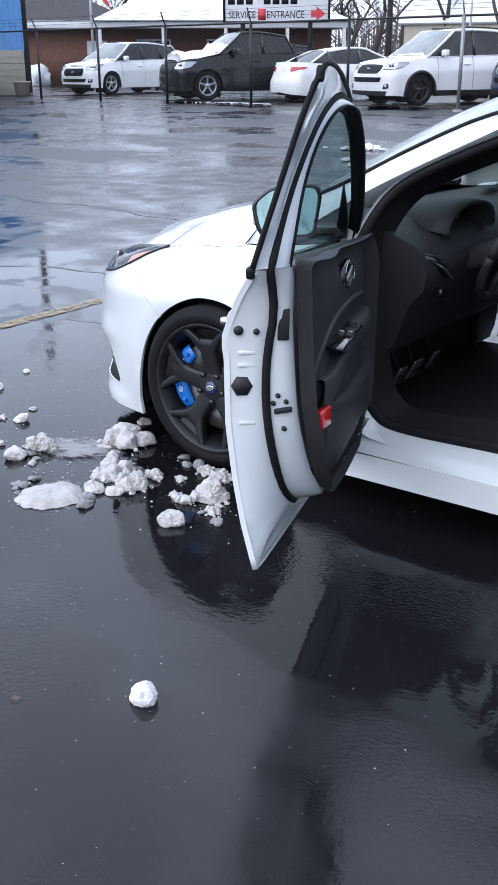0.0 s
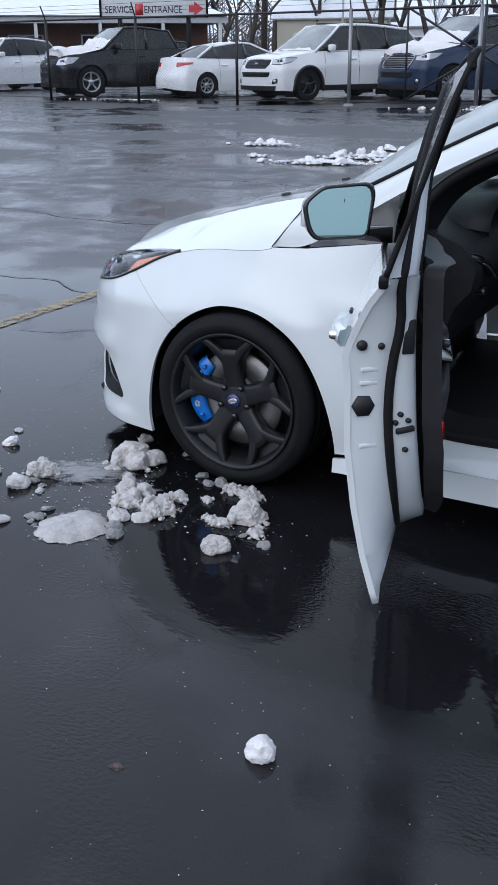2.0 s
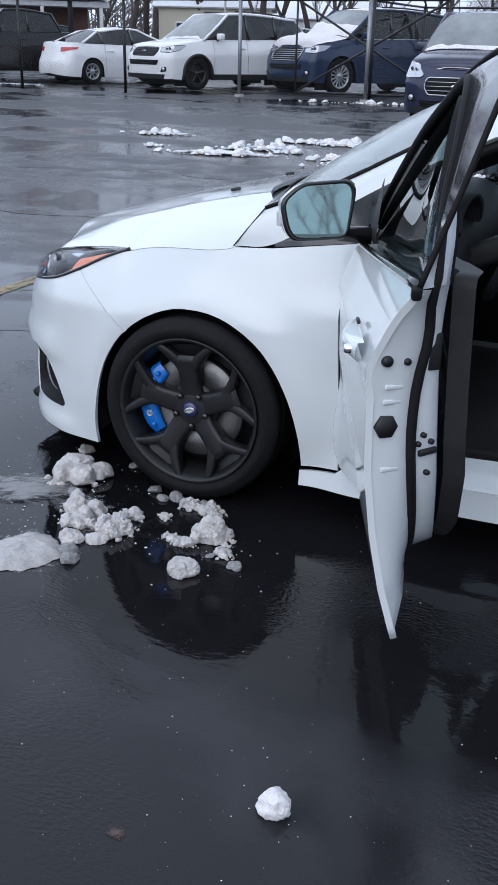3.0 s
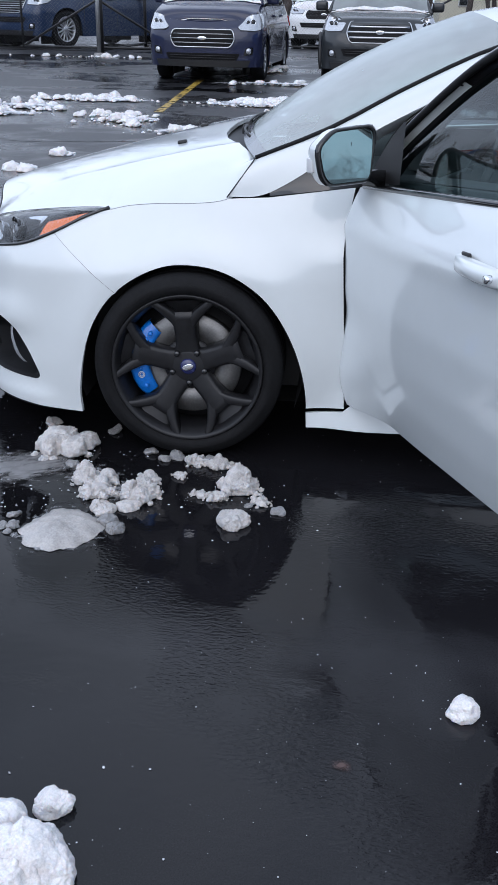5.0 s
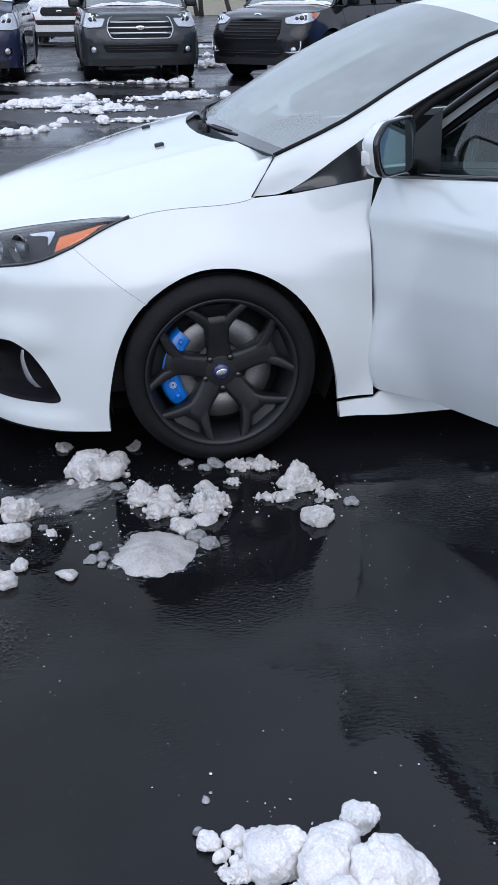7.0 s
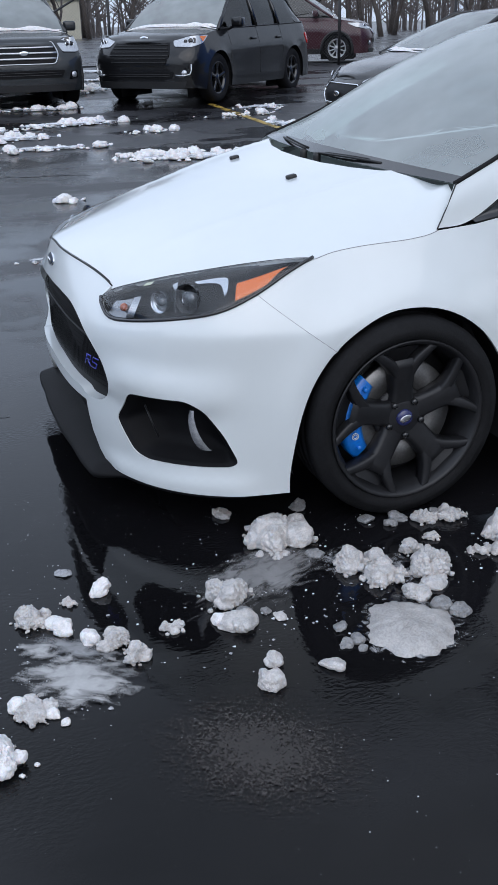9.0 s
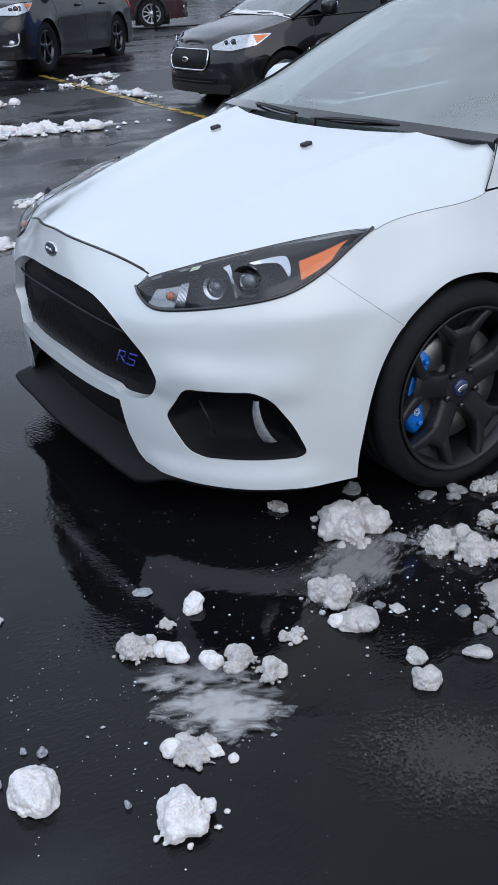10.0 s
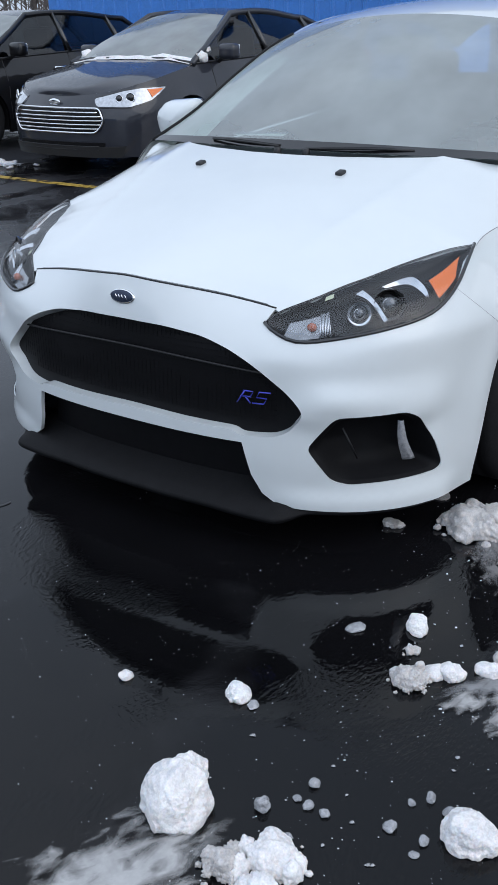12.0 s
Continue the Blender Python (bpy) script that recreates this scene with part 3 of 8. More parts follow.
# corner intakes
for sgn in (1, -1):
    fn = (lambda s, z, o: belt(s, z, o)) if sgn == 1 else (lambda s, z, o: belt(-s, z, o))
    rows = []
    poly = dense(INTAKE, 0.03)
    cx, cz = 0.80, 0.325
    for k, deep in ((1.0, -0.004), (0.95, -0.012), (0.90, -0.018), (0.84, -0.085), (0.4, -0.105), (0.0, -0.105)):
        rows.append([fn(cx + (s - cx) * k, cz + (z - cz) * k, deep) for s, z in poly])
    intake = part("corner_intake", grid_mesh(rows, closed=True), INTAKE_BLACK, hatch, "black plastic corner intake")
    bm = grid_mesh([[fn(0.872 + 0.050 * v * v - (0.016 + 0.026 * v) * u, 0.396 - 0.128 * v, -0.012 - 0.020 * (u - 0.35) ** 2 - 0.012 * (2 * v - 1) ** 4) for u in np.linspace(0, 1, 5)] for v in np.linspace(0, 1, 9)])
    part("fog_lamp", bm, material("lamp_grey", (0.42, 0.43, 0.45), 0.14, metal=0.5, coat=0.8, vary=0.5, scale=60), intake, "clear vertical fog lamp")
    part("fin", tubed([fn(0.690, 0.385, -0.03), fn(0.735, 0.290, -0.03)], 0.003, 5), ALLOY, intake)

# lower opening and splitter
low = [(0.415, 0.340), (0.440, 0.235), (0.47, 0.165), (0.50, 0.135)]
part("lower_grille", panel(low + [(-s, z) for s, z in low[::-1]], [], lambda s, z: belt(s, z, -0.07), 0.05, 0, 0), GRILLE_BLACK, hatch, "black lower air intake")
SPLIT = material("splitter_black", (0.007, 0.007, 0.008), 0.65, vary=0.4, scale=25, spec=0.15, bump=0.1, bump_scale=200)
rows = []
for k in range(97):
    s = -1.10 + 2.20 * k / 96
    e = step(0.60, 0.50, abs(s))
    o = 0.026 * step(0.25, 0.50, abs(s))
    full = [belt(s, 0.205, -0.095), belt(s, 0.180, -0.050), belt(s, 0.158, -0.010), belt(s, 0.136, 0.034 + o), belt(s, 0.126, 0.042 + o), belt(s, 0.114, 0.036 + o), belt(s, 0.104, -0.20)]
    thin = [belt(s, 0.142, -0.020), belt(s, 0.138, -0.012), belt(s, 0.134, -0.008), belt(s, 0.130, -0.006), belt(s, 0.126, -0.006), belt(s, 0.122, -0.008), belt(s, 0.118, -0.20)]
    rows.append([u.lerp(v, e) for u, v in zip(thin, full)])
part("splitter", grid_mesh(rows), SPLIT, hatch, "black plastic front splitter")
part("undertray", grid_mesh([[Vector((x, y, 0.135)) for y in np.linspace(-0.70, 0.70, 5)] for x in np.linspace(-0.62, 3.2, 7)]), TRIM, hatch)


# bonnet
LIP = [belt(s, nose_z(s) + 0.0025) for s in np.linspace(0, 0.60, 25)]


def hood_base(x, y):
    z = hood_z(x, y)
    ys = [-q.y for q in LIP]
    xe, ze = float(np.interp(abs(y), ys, [q.x for q in LIP])), float(np.interp(abs(y), ys, [q.z for q in LIP]))
    k = math.exp(-max(0.0, x - xe) / 0.09) * step(0.60, 0.44, abs(y))
    return z + (ze - hood_z(xe, y)) * k


EDGE_X, EDGE_Y = [q[0] for q in HL_HIGH], [-q[1] for q in HL_HIGH]
EDGE_DZ = [z - hood_base(x, y) for (x, y), z in zip(HL_HIGH, (0.699, 0.730, 0.751, 0.765, 0.781, 0.794, 0.806, 0.813))]


def hood_fn(x, y):
    """The bonnet, drawn down to the nose's top edge along its front and straight along the lamps."""
    d = max(0.0, float(np.interp(x, EDGE_X, EDGE_Y)) - abs(y))
    return Vector((x, y, hood_base(x, y) + float(np.interp(x, EDGE_X, EDGE_DZ)) * math.exp(-(d / 0.12) ** 1.5) * step(-0.22, -0.30, x)))


JOINT_LOW_S = s_of_x(0.117)
nose_pts = [belt(s, nose_z(s) + 0.0015) for s in np.linspace(0, 0.485, 17)]
seam_pts = [belt(s, top_z(s)) for s in np.linspace(s_of_x(-0.262), JOINT_LOW_S, 14)]
COWL = [(0.195, -0.770), (0.205, -0.70), (0.165, -0.61), (0.110, -0.50), (0.062, -0.35), (0.036, -0.18), (0.030, 0.0)]
hood_half = [(q.x + 0.004, q.y) for q in nose_pts[:-1]] + HL_HIGH[:-1] + [(q.x, q.y) for q in seam_pts] + COWL
hood_poly = hood_half + [(x, -y) for x, y in hood_half[::-1]][1:-1]
part("bonnet", panel(hood_poly, [], hood_fn, 0.024, 0.014, 0), WHITE, hatch)
part("bonnet_gap", tubed([belt(s, nose_z(s), -0.0010) for s in np.linspace(-0.487, 0.487, 41)], 0.0026, 5), TRIM, hatch)
for y in (-0.276, 0.288):
    z = hood_z(-0.115, y)
    bm = boxed((0.034, 0.026, 0.014), pose(-0.115, y, z + 0.004, 0, -10, 0), 0.005)
    part("washer_nozzle", bm, TRIM, hatch)

# wings, pillars
BELT_Z0, BELT_Z1 = 0.868, 0.905


def wing_panel(sgn):
    arch = [(s_of_x(x), z) for x, z in WELL if x >= -0.233 and (x < 0 or z > 0.195)]
    s_door = s_of_x(0.524)
    top = [(s, top_z(s)) for s in np.linspace(s_of_x(-0.262), JOINT_LOW_S - 0.002, 14)]
    outline = [SEAM_HL, SEAM_ARCH] + arch + [(s_of_x(0.398), 0.188)]
    outline += [(s_door, 0.196), (s_door - 0.014, 0.45), (s_door - 0.030, 0.70), (s_door - 0.028, 0.78), (s_door - 0.004, BELT_Z1), (s_of_x(0.25), BELT_Z0), (JOINT_LOW_S + 0.004, 0.86)] + top[::-1] + [(1.180, 0.787)]
    part("front_wing", panel(outline, [], lambda s, z: belt(sgn * s, z), 0.022, 0.012, 0), WHITE, hatch)


for sgn in (1, -1):
    wing_panel(sgn)
    part("wing_gap", grid_mesh([[belt(sgn * (s_of_x(0.524) + dx_), z, -0.022) for z in np.linspace(0.20, 0.88, 14)] for dx_ in (-0.040, 0.012)]), RUBBER, hatch)
    sl = [belt(sgn * (SEAM_HL[0] + (SEAM_ARCH[0] - SEAM_HL[0]) * t), SEAM_HL[1] + (SEAM_ARCH[1] - SEAM_HL[1]) * t, -0.0006) for t in np.linspace(0, 1, 12)]
    part("bumper_seam", tubed(sl, 0.0011, 4), material("seam_shadow", (0.22, 0.22, 0.23), 0.7) if sgn == 1 else bpy.data.materials["seam_shadow"], hatch)
    part("seam_backing", tubed([belt(sgn * s, top_z(s) - 0.002, -0.0055) for s in np.linspace(s_of_x(-0.262), JOINT_LOW_S, 20)], 0.005, 6), WHITE, hatch)
    part("bonnet_seam", tubed([belt(sgn * s, top_z(s), 0.0) for s in np.linspace(s_of_x(-0.262), JOINT_LOW_S, 20)], 0.0010, 4), bpy.data.materials["seam_shadow"], hatch)
    q0, q1 = belt(sgn * JOINT_LOW_S, 0.862, 0.002), Vector((0.202, -0.774 * sgn, 0.980))
    part("cowl_seam", tubed([q0.lerp(q1, t) + Vector((0, -0.003 * sgn * math.sin(3.1 * t), 0.002)) for t in np.linspace(0, 1, 6)], 0.0022, 5), TRIM, hatch)

GLASS_EDGE = spline([(0.200, -0.768, 0.978), (0.43, -0.727, 1.070), (0.65, -0.688, 1.186), (0.87, -0.648, 1.290), (1.02, -0.620, 1.339)], 8)
PILLAR_LOW = spline([(0.120, -0.818, 0.864), (0.25, -0.802, 0.880), (0.455, -0.775, 1.003), (0.645, -0.748, 1.112), (0.98, -0.705, 1.275)], 8)
RAIL_OUT = spline([(0.98, -0.705, 1.275), (1.20, -0.682, 1.345), (1.50, -0.665, 1.385), (1.95, -0.66, 1.385), (2.5, -0.66, 1.33), (2.95, -0.68, 1.20)], 8)
RAIL_IN = spline([(1.02, -0.620, 1.339), (1.20, -0.604, 1.384), (1.50, -0.588, 1.418), (1.95, -0.580, 1.420), (2.5, -0.570, 1.390), (3.1, -0.55, 1.33)], 8)
for sgn in (1, -1):
    mk = (lambda q: q) if sgn == 1 else mirror_y
    o = Vector((0, -0.6 * sgn, 0.8))
    part("windscreen_pillar", strip([mk(q) for q in PILLAR_LOW], [mk(q) for q in GLASS_EDGE], bulge=0.012, outward=o), WHITE, hatch)
    part("roof_rail", strip([mk(q) for q in RAIL_OUT], [mk(q) for q in RAIL_IN], bulge=0.012, outward=o), WHITE, hatch)
    # black triangle between pillar and door
    tri_top = [mk(q) for q in PILLAR_LOW[8:21]]
    tri_low = [mk(Vector((0.252 + 0.29 * k / 12, belt(s_of_x(0.252 + 0.29 * k / 12), 0.872 + 0.036 * k / 12).y + 0.004, 0.872 + 0.036 * k / 12))) for k in range(13)]
    part("sail_panel", strip(tri_low, tri_top, bulge=-0.004), GLOSSBLACK, hatch, "black triangular trim at the windscreen pillar")
    # pillar's inner face and dark seals round the door opening
    inner = [q + Vector((0.02, 0.075 if sgn == 1 else -0.075, -0.03)) for q in [mk(q) for q in PILLAR_LOW[14:]]]
    part("inner_pillar", strip([mk(q) for q in PILLAR_LOW[14:]], inner), WHITE, hatch)

def screen_sheet(lift):
    """Rows of the windscreen, from pillar to pillar, crowned between them."""
    rows = []
    for k in range(13):
        e = GLASS_EDGE[round(k / 12 * (len(GLASS_EDGE) - 1))]
        t = (e.x - 0.2) / 0.82
        mid_x, mid_z = 0.10 + 0.80 * t - 0.03 * 4 * t * (1 - t), 0.988 + 0.424 * t + 0.034 * 4 * t * (1 - t)
        rows.append([Vector((e.x + (mid_x - e.x) * (1 - u * u), -e.y * u, e.z + (mid_z - e.z) * (1 - u * u) + lift)) for u in np.linspace(-1, 1, 25)])
    return rows


ws = screen_sheet(0.0)
part("windscreen", facing(grid_mesh(ws), (1.2, 0, 0.6)), GLASS, hatch, "grey-green windscreen reflecting the sky")
for i in (0, 24):
    part("screen_seal", tubed([r[i] + Vector((0, 0, 0.003)) for r in ws], 0.007, 6), RUBBER, hatch)
band = [[ws[0][i].lerp(ws[1][i], v * 0.45) + Vector((-0.003, 0, 0.004)) for i in range(25)] for v in (0, 0.5, 1.0)]
part("screen_band", grid_mesh(band), GLOSSBLACK, hatch)
cw = [Vector((a, b, hood_z(a, b) - 0.014)) for a, b in COWL] + [Vector((a, -b, hood_z(a, b) - 0.014)) for a, b in COWL[::-1][1:]]
part("cowl", grid_mesh([[q + Vector((-0.01, 0, -0.01)) for q in cw], [q + Vector((0.06, 0, -0.045)) for q in cw], [q + Vector((0.16, 0, -0.02)) for q in cw]]), TRIM, hatch, "black plastic scuttle")
for y0, y1, lift in ((-0.02, -0.64, 0.0), (0.10, 0.62, 0.004)):
    arm = empty("wiper")
    arm.parent = hatch
    base = Vector((0.068, y0, 0.986 + lift))
    pts = [base + Vector((0.028 + 0.125 * t ** 2, (y1 - y0) * t, 0.010 + 0.014 * math.sin(3.0 * t) - 0.012 * t)) for t in np.linspace(0, 1, 9)]
    part("wiper_arm", tubed(pts[:6], 0.0045, 6), TRIM, arm)
    part("wiper_blade", tubed([q + Vector((0.014, 0, 0.000)) for q in pts], 0.0045, 5), RUBBER, arm)
    part("wiper_pivot", lathe([(0.0, 0.012), (0.011, 0.012), (0.014, 0.0), (0.014, -0.02)], pose(0.09, y0, 0.986, 90, 0, 0), 16), TRIM, arm)

# roof, rear glass, tail
rows = []
for k in range(21):
    t = k / 20
    i = min(len(RAIL_IN) - 1, round(t * (len(RAIL_IN) - 1)))
    e = RAIL_IN[i]
    crown = 0.045 + 0.032 * (1 - t) ** 3
    rows.append(ws[-1][::2] if k == 0 else [Vector((e.x - 0.12 * (1 - t) ** 2 * (1 - (j / 6 - 1) ** 2), e.y * -(j / 6 - 1), e.z + crown * (1 - (j / 6 - 1) ** 2))) for j in range(13)])
part("roof", grid_mesh(rows), WHITE, hatch)
rear_top = rows[-1]
rear_low = [Vector((3.36 - 0.10 * (abs(q.y) / 0.57) ** 2, q.y * 1.12, 1.02)) for q in rear_top]
part("rear_window", facing(grid_mesh([rear_top, [a.lerp(b, 0.5) + Vector((0.03, 0, 0.01)) for a, b in zip(rear_top, rear_low)], rear_low]), (1.5, 0, 0.6)), TINT, hatch)
s_tail0 = s_of_x(3.30)
S_END = float(PLAN_S[-1])
tail_poly = [(s_tail0, 0.18), (S_END, 0.18), (S_END, 1.03), (s_tail0, 1.03)]
for sgn in (1, -1):
    fn = (lambda s, z: belt(s, z)) if sgn == 1 else (lambda s, z: belt(-s, z))
    part("tailgate", panel(tail_poly, [], fn, 0.05, 0, 0), WHITE, hatch)
    # flank behind the front doors, with the rear wheel arch
    well2 = [(s_of_x(2.647 + x), z) for x, z in WELL]
    s_a = s_of_x(1.640 if sgn == 1 else 0.530)
    flank = [(s_a, 0.24), (s_of_x(2.2), 0.235), (s_of_x(2.25), 0.14)] + well2 + [(s_of_x(3.04), 0.16), (s_tail0, 0.18), (s_tail0, 1.03), (s_of_x(2.6), 1.035), (s_a, 0.985 if sgn == 1 else 0.91)]
    part("side_panel", panel(flank, [], fn, 0.05, 0.012, 0), WHITE, hatch)
    sill = [(s_of_x(0.402), 0.132), (s_of_x(0.60), 0.130), (s_of_x(1.2), 0.135), (s_of_x(2.245), 0.140), (s_of_x(2.195), 0.232), (s_of_x(0.545), 0.212), (s_of_x(0.520), 0.190), (s_of_x(0.400), 0.180)]
    part("sill", panel(sill, [], lambda s, z: belt(sgn * s, 0.205, 0.012) + Vector((0, -sgn * 0.22 * (0.205 - z), z - 0.205)), 0.03, 0.02, 0), WHITE, hatch)
    # side windows (the driver's door carries its own)
    win_a = 1.70 if sgn == 1 else 0.60
    low_c = [Vector((x, sgn * belt(s_of_x(x), 0.97).y, 0.945 + 0.03 * x / 2)) for x in np.linspace(win_a, 2.9, 12)]
    rail_y = lambda x: float(np.interp(x, [q.x for q in PILLAR_LOW[16:]] + [q.x for q in RAIL_OUT], [q.y for q in PILLAR_LOW[16:]] + [q.y for q in RAIL_OUT]))
    rail_z = lambda x: float(np.interp(x, [q.x for q in PILLAR_LOW[16:]] + [q.x for q in RAIL_OUT], [q.z for q in PILLAR_LOW[16:]] + [q.z for q in RAIL_OUT]))
    high_c = [Vector((q.x, sgn * rail_y(q.x), rail_z(q.x))) for q in low_c]
    part("side_window", facing(strip(low_c, high_c, bulge=0.01, outward=Vector((0, -sgn, 0))), (1.7, 0, 0.6)), TINT, hatch)
    pb = [Vector((1.615, -0.84, 0.24)), Vector((1.63, -0.86, 0.6)), Vector((1.66, -0.80, 0.98)), Vector((1.72, -0.665, 1.385))]
    pb = pb if sgn == 1 else [mirror_y(q) for q in pb]
    part("door_pillar", strip(pb, [q + Vector((0.10, 0, 0)) for q in pb]), WHITE if sgn == 1 else GLOSSBLACK, hatch)

# wheel wells
for cx in (0.0, 2.647):
    for sgn in (1, -1):
        rows = []
        for k in range(21):
            a = math.pi * (-0.12 + 1.24 * k / 20)
            rows.append([Vector((cx + 0.385 * math.cos(a), y * sgn, 0.317 + 0.365 * math.sin(a))) for y in (-0.878, -0.75, -0.58)])
        part("wheel_well", grid_mesh(rows), TRIM, hatch)
        part("well_back", grid_mesh([[Vector((cx + x, -0.58 * sgn, z)) for x in (-0.42, 0.42)] for z in (0.15, 0.70)]), TRIM, hatch)

# door aperture: painted frame and its rubber seal
AP = [(1.61, -0.845, 0.245), (1.20, -0.848, 0.240), (0.76, -0.850, 0.242), (0.62, -0.856, 0.285), (0.560, -0.864, 0.42), (0.540, -0.866, 0.60), (0.545, -0.850, 0.80), (0.575, -0.812, 0.96), (0.680, -0.748, 1.115), (0.98, -0.706, 1.262), (1.20, -0.684, 1.332), (1.45, -0.672, 1.368), (1.70, -0.664, 1.375)]
ap = spline(AP, 6)
ap_mid = Vector((1.15, 0, 0.75))
ap_in = []
for q in ap:
    d = Vector((ap_mid.x - q.x, 0, ap_mid.z - q.z)).normalized()
    wide = 0.020 + 0.042 * step(0.80, 0.45, q.z)
    ap_in.append(q + d * wide + Vector((0, 0.008 + wide, 0)))
part("door_aperture", grid_mesh([ap, [a.lerp(b, 0.35) + Vector((0, 0.015, 0)) for a, b in zip(ap, ap_in)], [a.lerp(b, 0.75) for a, b in zip(ap, ap_in)], ap_in]), WHITE, hatch, "white painted door frame")
part("aperture_seal", tubed([a.lerp(b, 0.92) for a, b in zip(ap, ap_in)], 0.019, 8), RUBBER, hatch, "black rubber door seal")
ap_deep = []
for q in ap_in:
    d = Vector((ap_mid.x - q.x, 0, ap_mid.z - q.z)).normalized()
    ap_deep.append(q + d * 0.05 + Vector((0, 0.10, 0)))
part("aperture_trim", grid_mesh([ap_in, [a.lerp(b, 0.4) for a, b in zip(ap_in, ap_deep)], ap_deep]), RUBBER, hatch)

# sills inside the door opening
SILL_TOP = [Vector((x, -0.901, 0.214)) for x in np.linspace(0.55, 2.2, 10)]
part("sill_ledge", grid_mesh([SILL_TOP, [q + Vector((0, 0.012, 0.010)) for q in SILL_TOP], [q + Vector((0, 0.05, 0.026)) for q in SILL_TOP], [q + Vector((0, 0.085, 0.055)) for q in SILL_TOP], [q + Vector((0, 0.155, 0.071)) for q in SILL_TOP], [q + Vector((0, 0.206, 0.066)) for q in SILL_TOP]]), WHITE, hatch)
part("scuff_plate", boxed((0.95, 0.034, 0.010), pose(1.24, -0.715, 0.288), 0.004), TRIM, hatch, "black scuff plate")


# ---- headlamps ----
def resample(pts, n):
    p = np.array([tuple(q) for q in pts])
    d = np.concatenate([[0], np.cumsum(np.linalg.norm(np.diff(p, axis=0), axis=1))])
    return [Vector([np.interp(v, d, p[:, i]) for i in range(3)]) for v in np.linspace(0, d[-1], n)]


HOUSING = material("lamp_housing", (0.012, 0.0125, 0.014), 0.5, spec=0.3)
LAMPCHROME = material("lamp_reflector", (0.62, 0.64, 0.66), 0.16, metal=0.95)
TURNLENS = material("turn_signal_reflector", (0.30, 0.31, 0.32), 0.22, metal=0.6, coat=0.8, vary=0.3, scale=40)
FROST = material("lamp_white_lens", (0.62, 0.63, 0.64), 0.2, coat=0.8)
for sgn in (1, -1):
    lowc = [belt(s, z) for s, z in HL_LOW] + [Vector((-0.268, -0.803, hood_z(-0.268, -0.80) + 0.002))]
    highc = [lowc[0]] + [hood_fn(x, y) + Vector((0, 0, 0.001)) for x, y in HL_HIGH]
    n = 36
    lowc = resample(spline(lowc, 4), n)
    highc = resample(spline(highc, 4), n)
    if sgn == -1:
        lowc, highc = [mirror_y(q) for q in lowc], [mirror_y(q) for q in highc]

    def lamp(u, v, out=0.0):
        """A place in the lamp: u from nose to tail, v from low to high edge."""
        i = u * (n - 1)
        k = min(n - 2, int(i))
        a, b = lowc[k].lerp(lowc[k + 1], i - k), highc[k].lerp(highc[k + 1], i - k)
        q = a.lerp(b, v)
        d = Vector((-0.62, -0.55 * sgn, 0.56))
        return q + d * (0.030 * 4 * v * (1 - v) * (1 - abs(2 * u - 1) ** 4) + out * min(1, 6 * v, 6 * (1 - v), 10 * u, 10 * (1 - u)))

    hl = empty("headlamp")
    hl.parent = hatch
    hl["label"] = "swept-back clear headlamp with an amber reflector"
    us, vs = np.linspace(0, 1, 31), np.linspace(0, 1, 11)
    part("lamp_lens", facing(grid_mesh([[lamp(u, v) for v in vs] for u in us]), (0.3, -0.3 * sgn, 0.3)), LENS, hl).visible_shadow = False
    part("lamp_housing", grid_mesh([[lamp(u, v, -0.055) + Vector((0.002, 0.002 * sgn, -0.002)) for v in vs] for u in us]), HOUSING, hl)
    bm = bmesh.new()
    tube(bm, [lamp(u, 0.0, 0) + Vector((0.001, 0, 0.003)) for u in us], 0.0055, 6)
    tube(bm, [lamp(u, 1.0, 0) + Vector((0, 0, -0.002)) for u in us], 0.0032, 6)
    part("lamp_gasket", bm, GLOSSBLACK, hl)

    def patch(u0, u1, v0, v1, out, lean=0.0):
        return grid_mesh([[lamp(u0 + (u1 - u0) * a + lean * b, v0 + (v1 - v0) * b, out) for b in np.linspace(0, 1, 6)] for a in np.linspace(0, 1, 8)])

    part("amber_reflector", grid_mesh([[lamp(0.670 + 0.125 * a + (0.012 + 0.085 * a) * b, 0.13 + (0.35 - 0.05 * a) * b, -0.016) for b in np.linspace(0, 1, 6)] for a in np.linspace(0, 1, 10)]), AMBER, hl, "orange side reflector")
    turn = part("turn_lens", patch(0.09, 0.215, 0.12, 0.58, -0.030, 0.03), TURNLENS, hl, "clear turn signal lens")
    tb = lamp(0.195, 0.36, -0.022)
    part("turn_bulb", lathe([(0.0, 0.014), (0.009, 0.010), (0.013, 0.0), (0.009, -0.010), (0.0, -0.014)], Matrix.Translation(tb), 16), material("bulb_orange", (0.35, 0.10, 0.05), 0.15, coat=0.6), turn, "dull orange bulb")
    for k in range(7):
        part("lens_rib", tubed([lamp(0.218 + 0.006 * k, 0.10, -0.026), lamp(0.236 + 0.005 * k, 0.60, -0.026)], 0.0019, 5), LAMPCHROME, turn)
    for inner_, outer_ in ((((0.515, 0.70), (0.555, 0.68), (0.595, 0.63), (0.615, 0.55), (0.626, 0.40), (0.632, 0.25)), ((0.50, 0.74), (0.555, 0.745), (0.61, 0.73), (0.642, 0.66), (0.648, 0.44), (0.637, 0.25))),
                           (((0.395, 0.78), (0.420, 0.62), (0.432, 0.42), (0.440, 0.16)), ((0.425, 0.80), (0.437, 0.62), (0.444, 0.42), (0.452, 0.16)))):
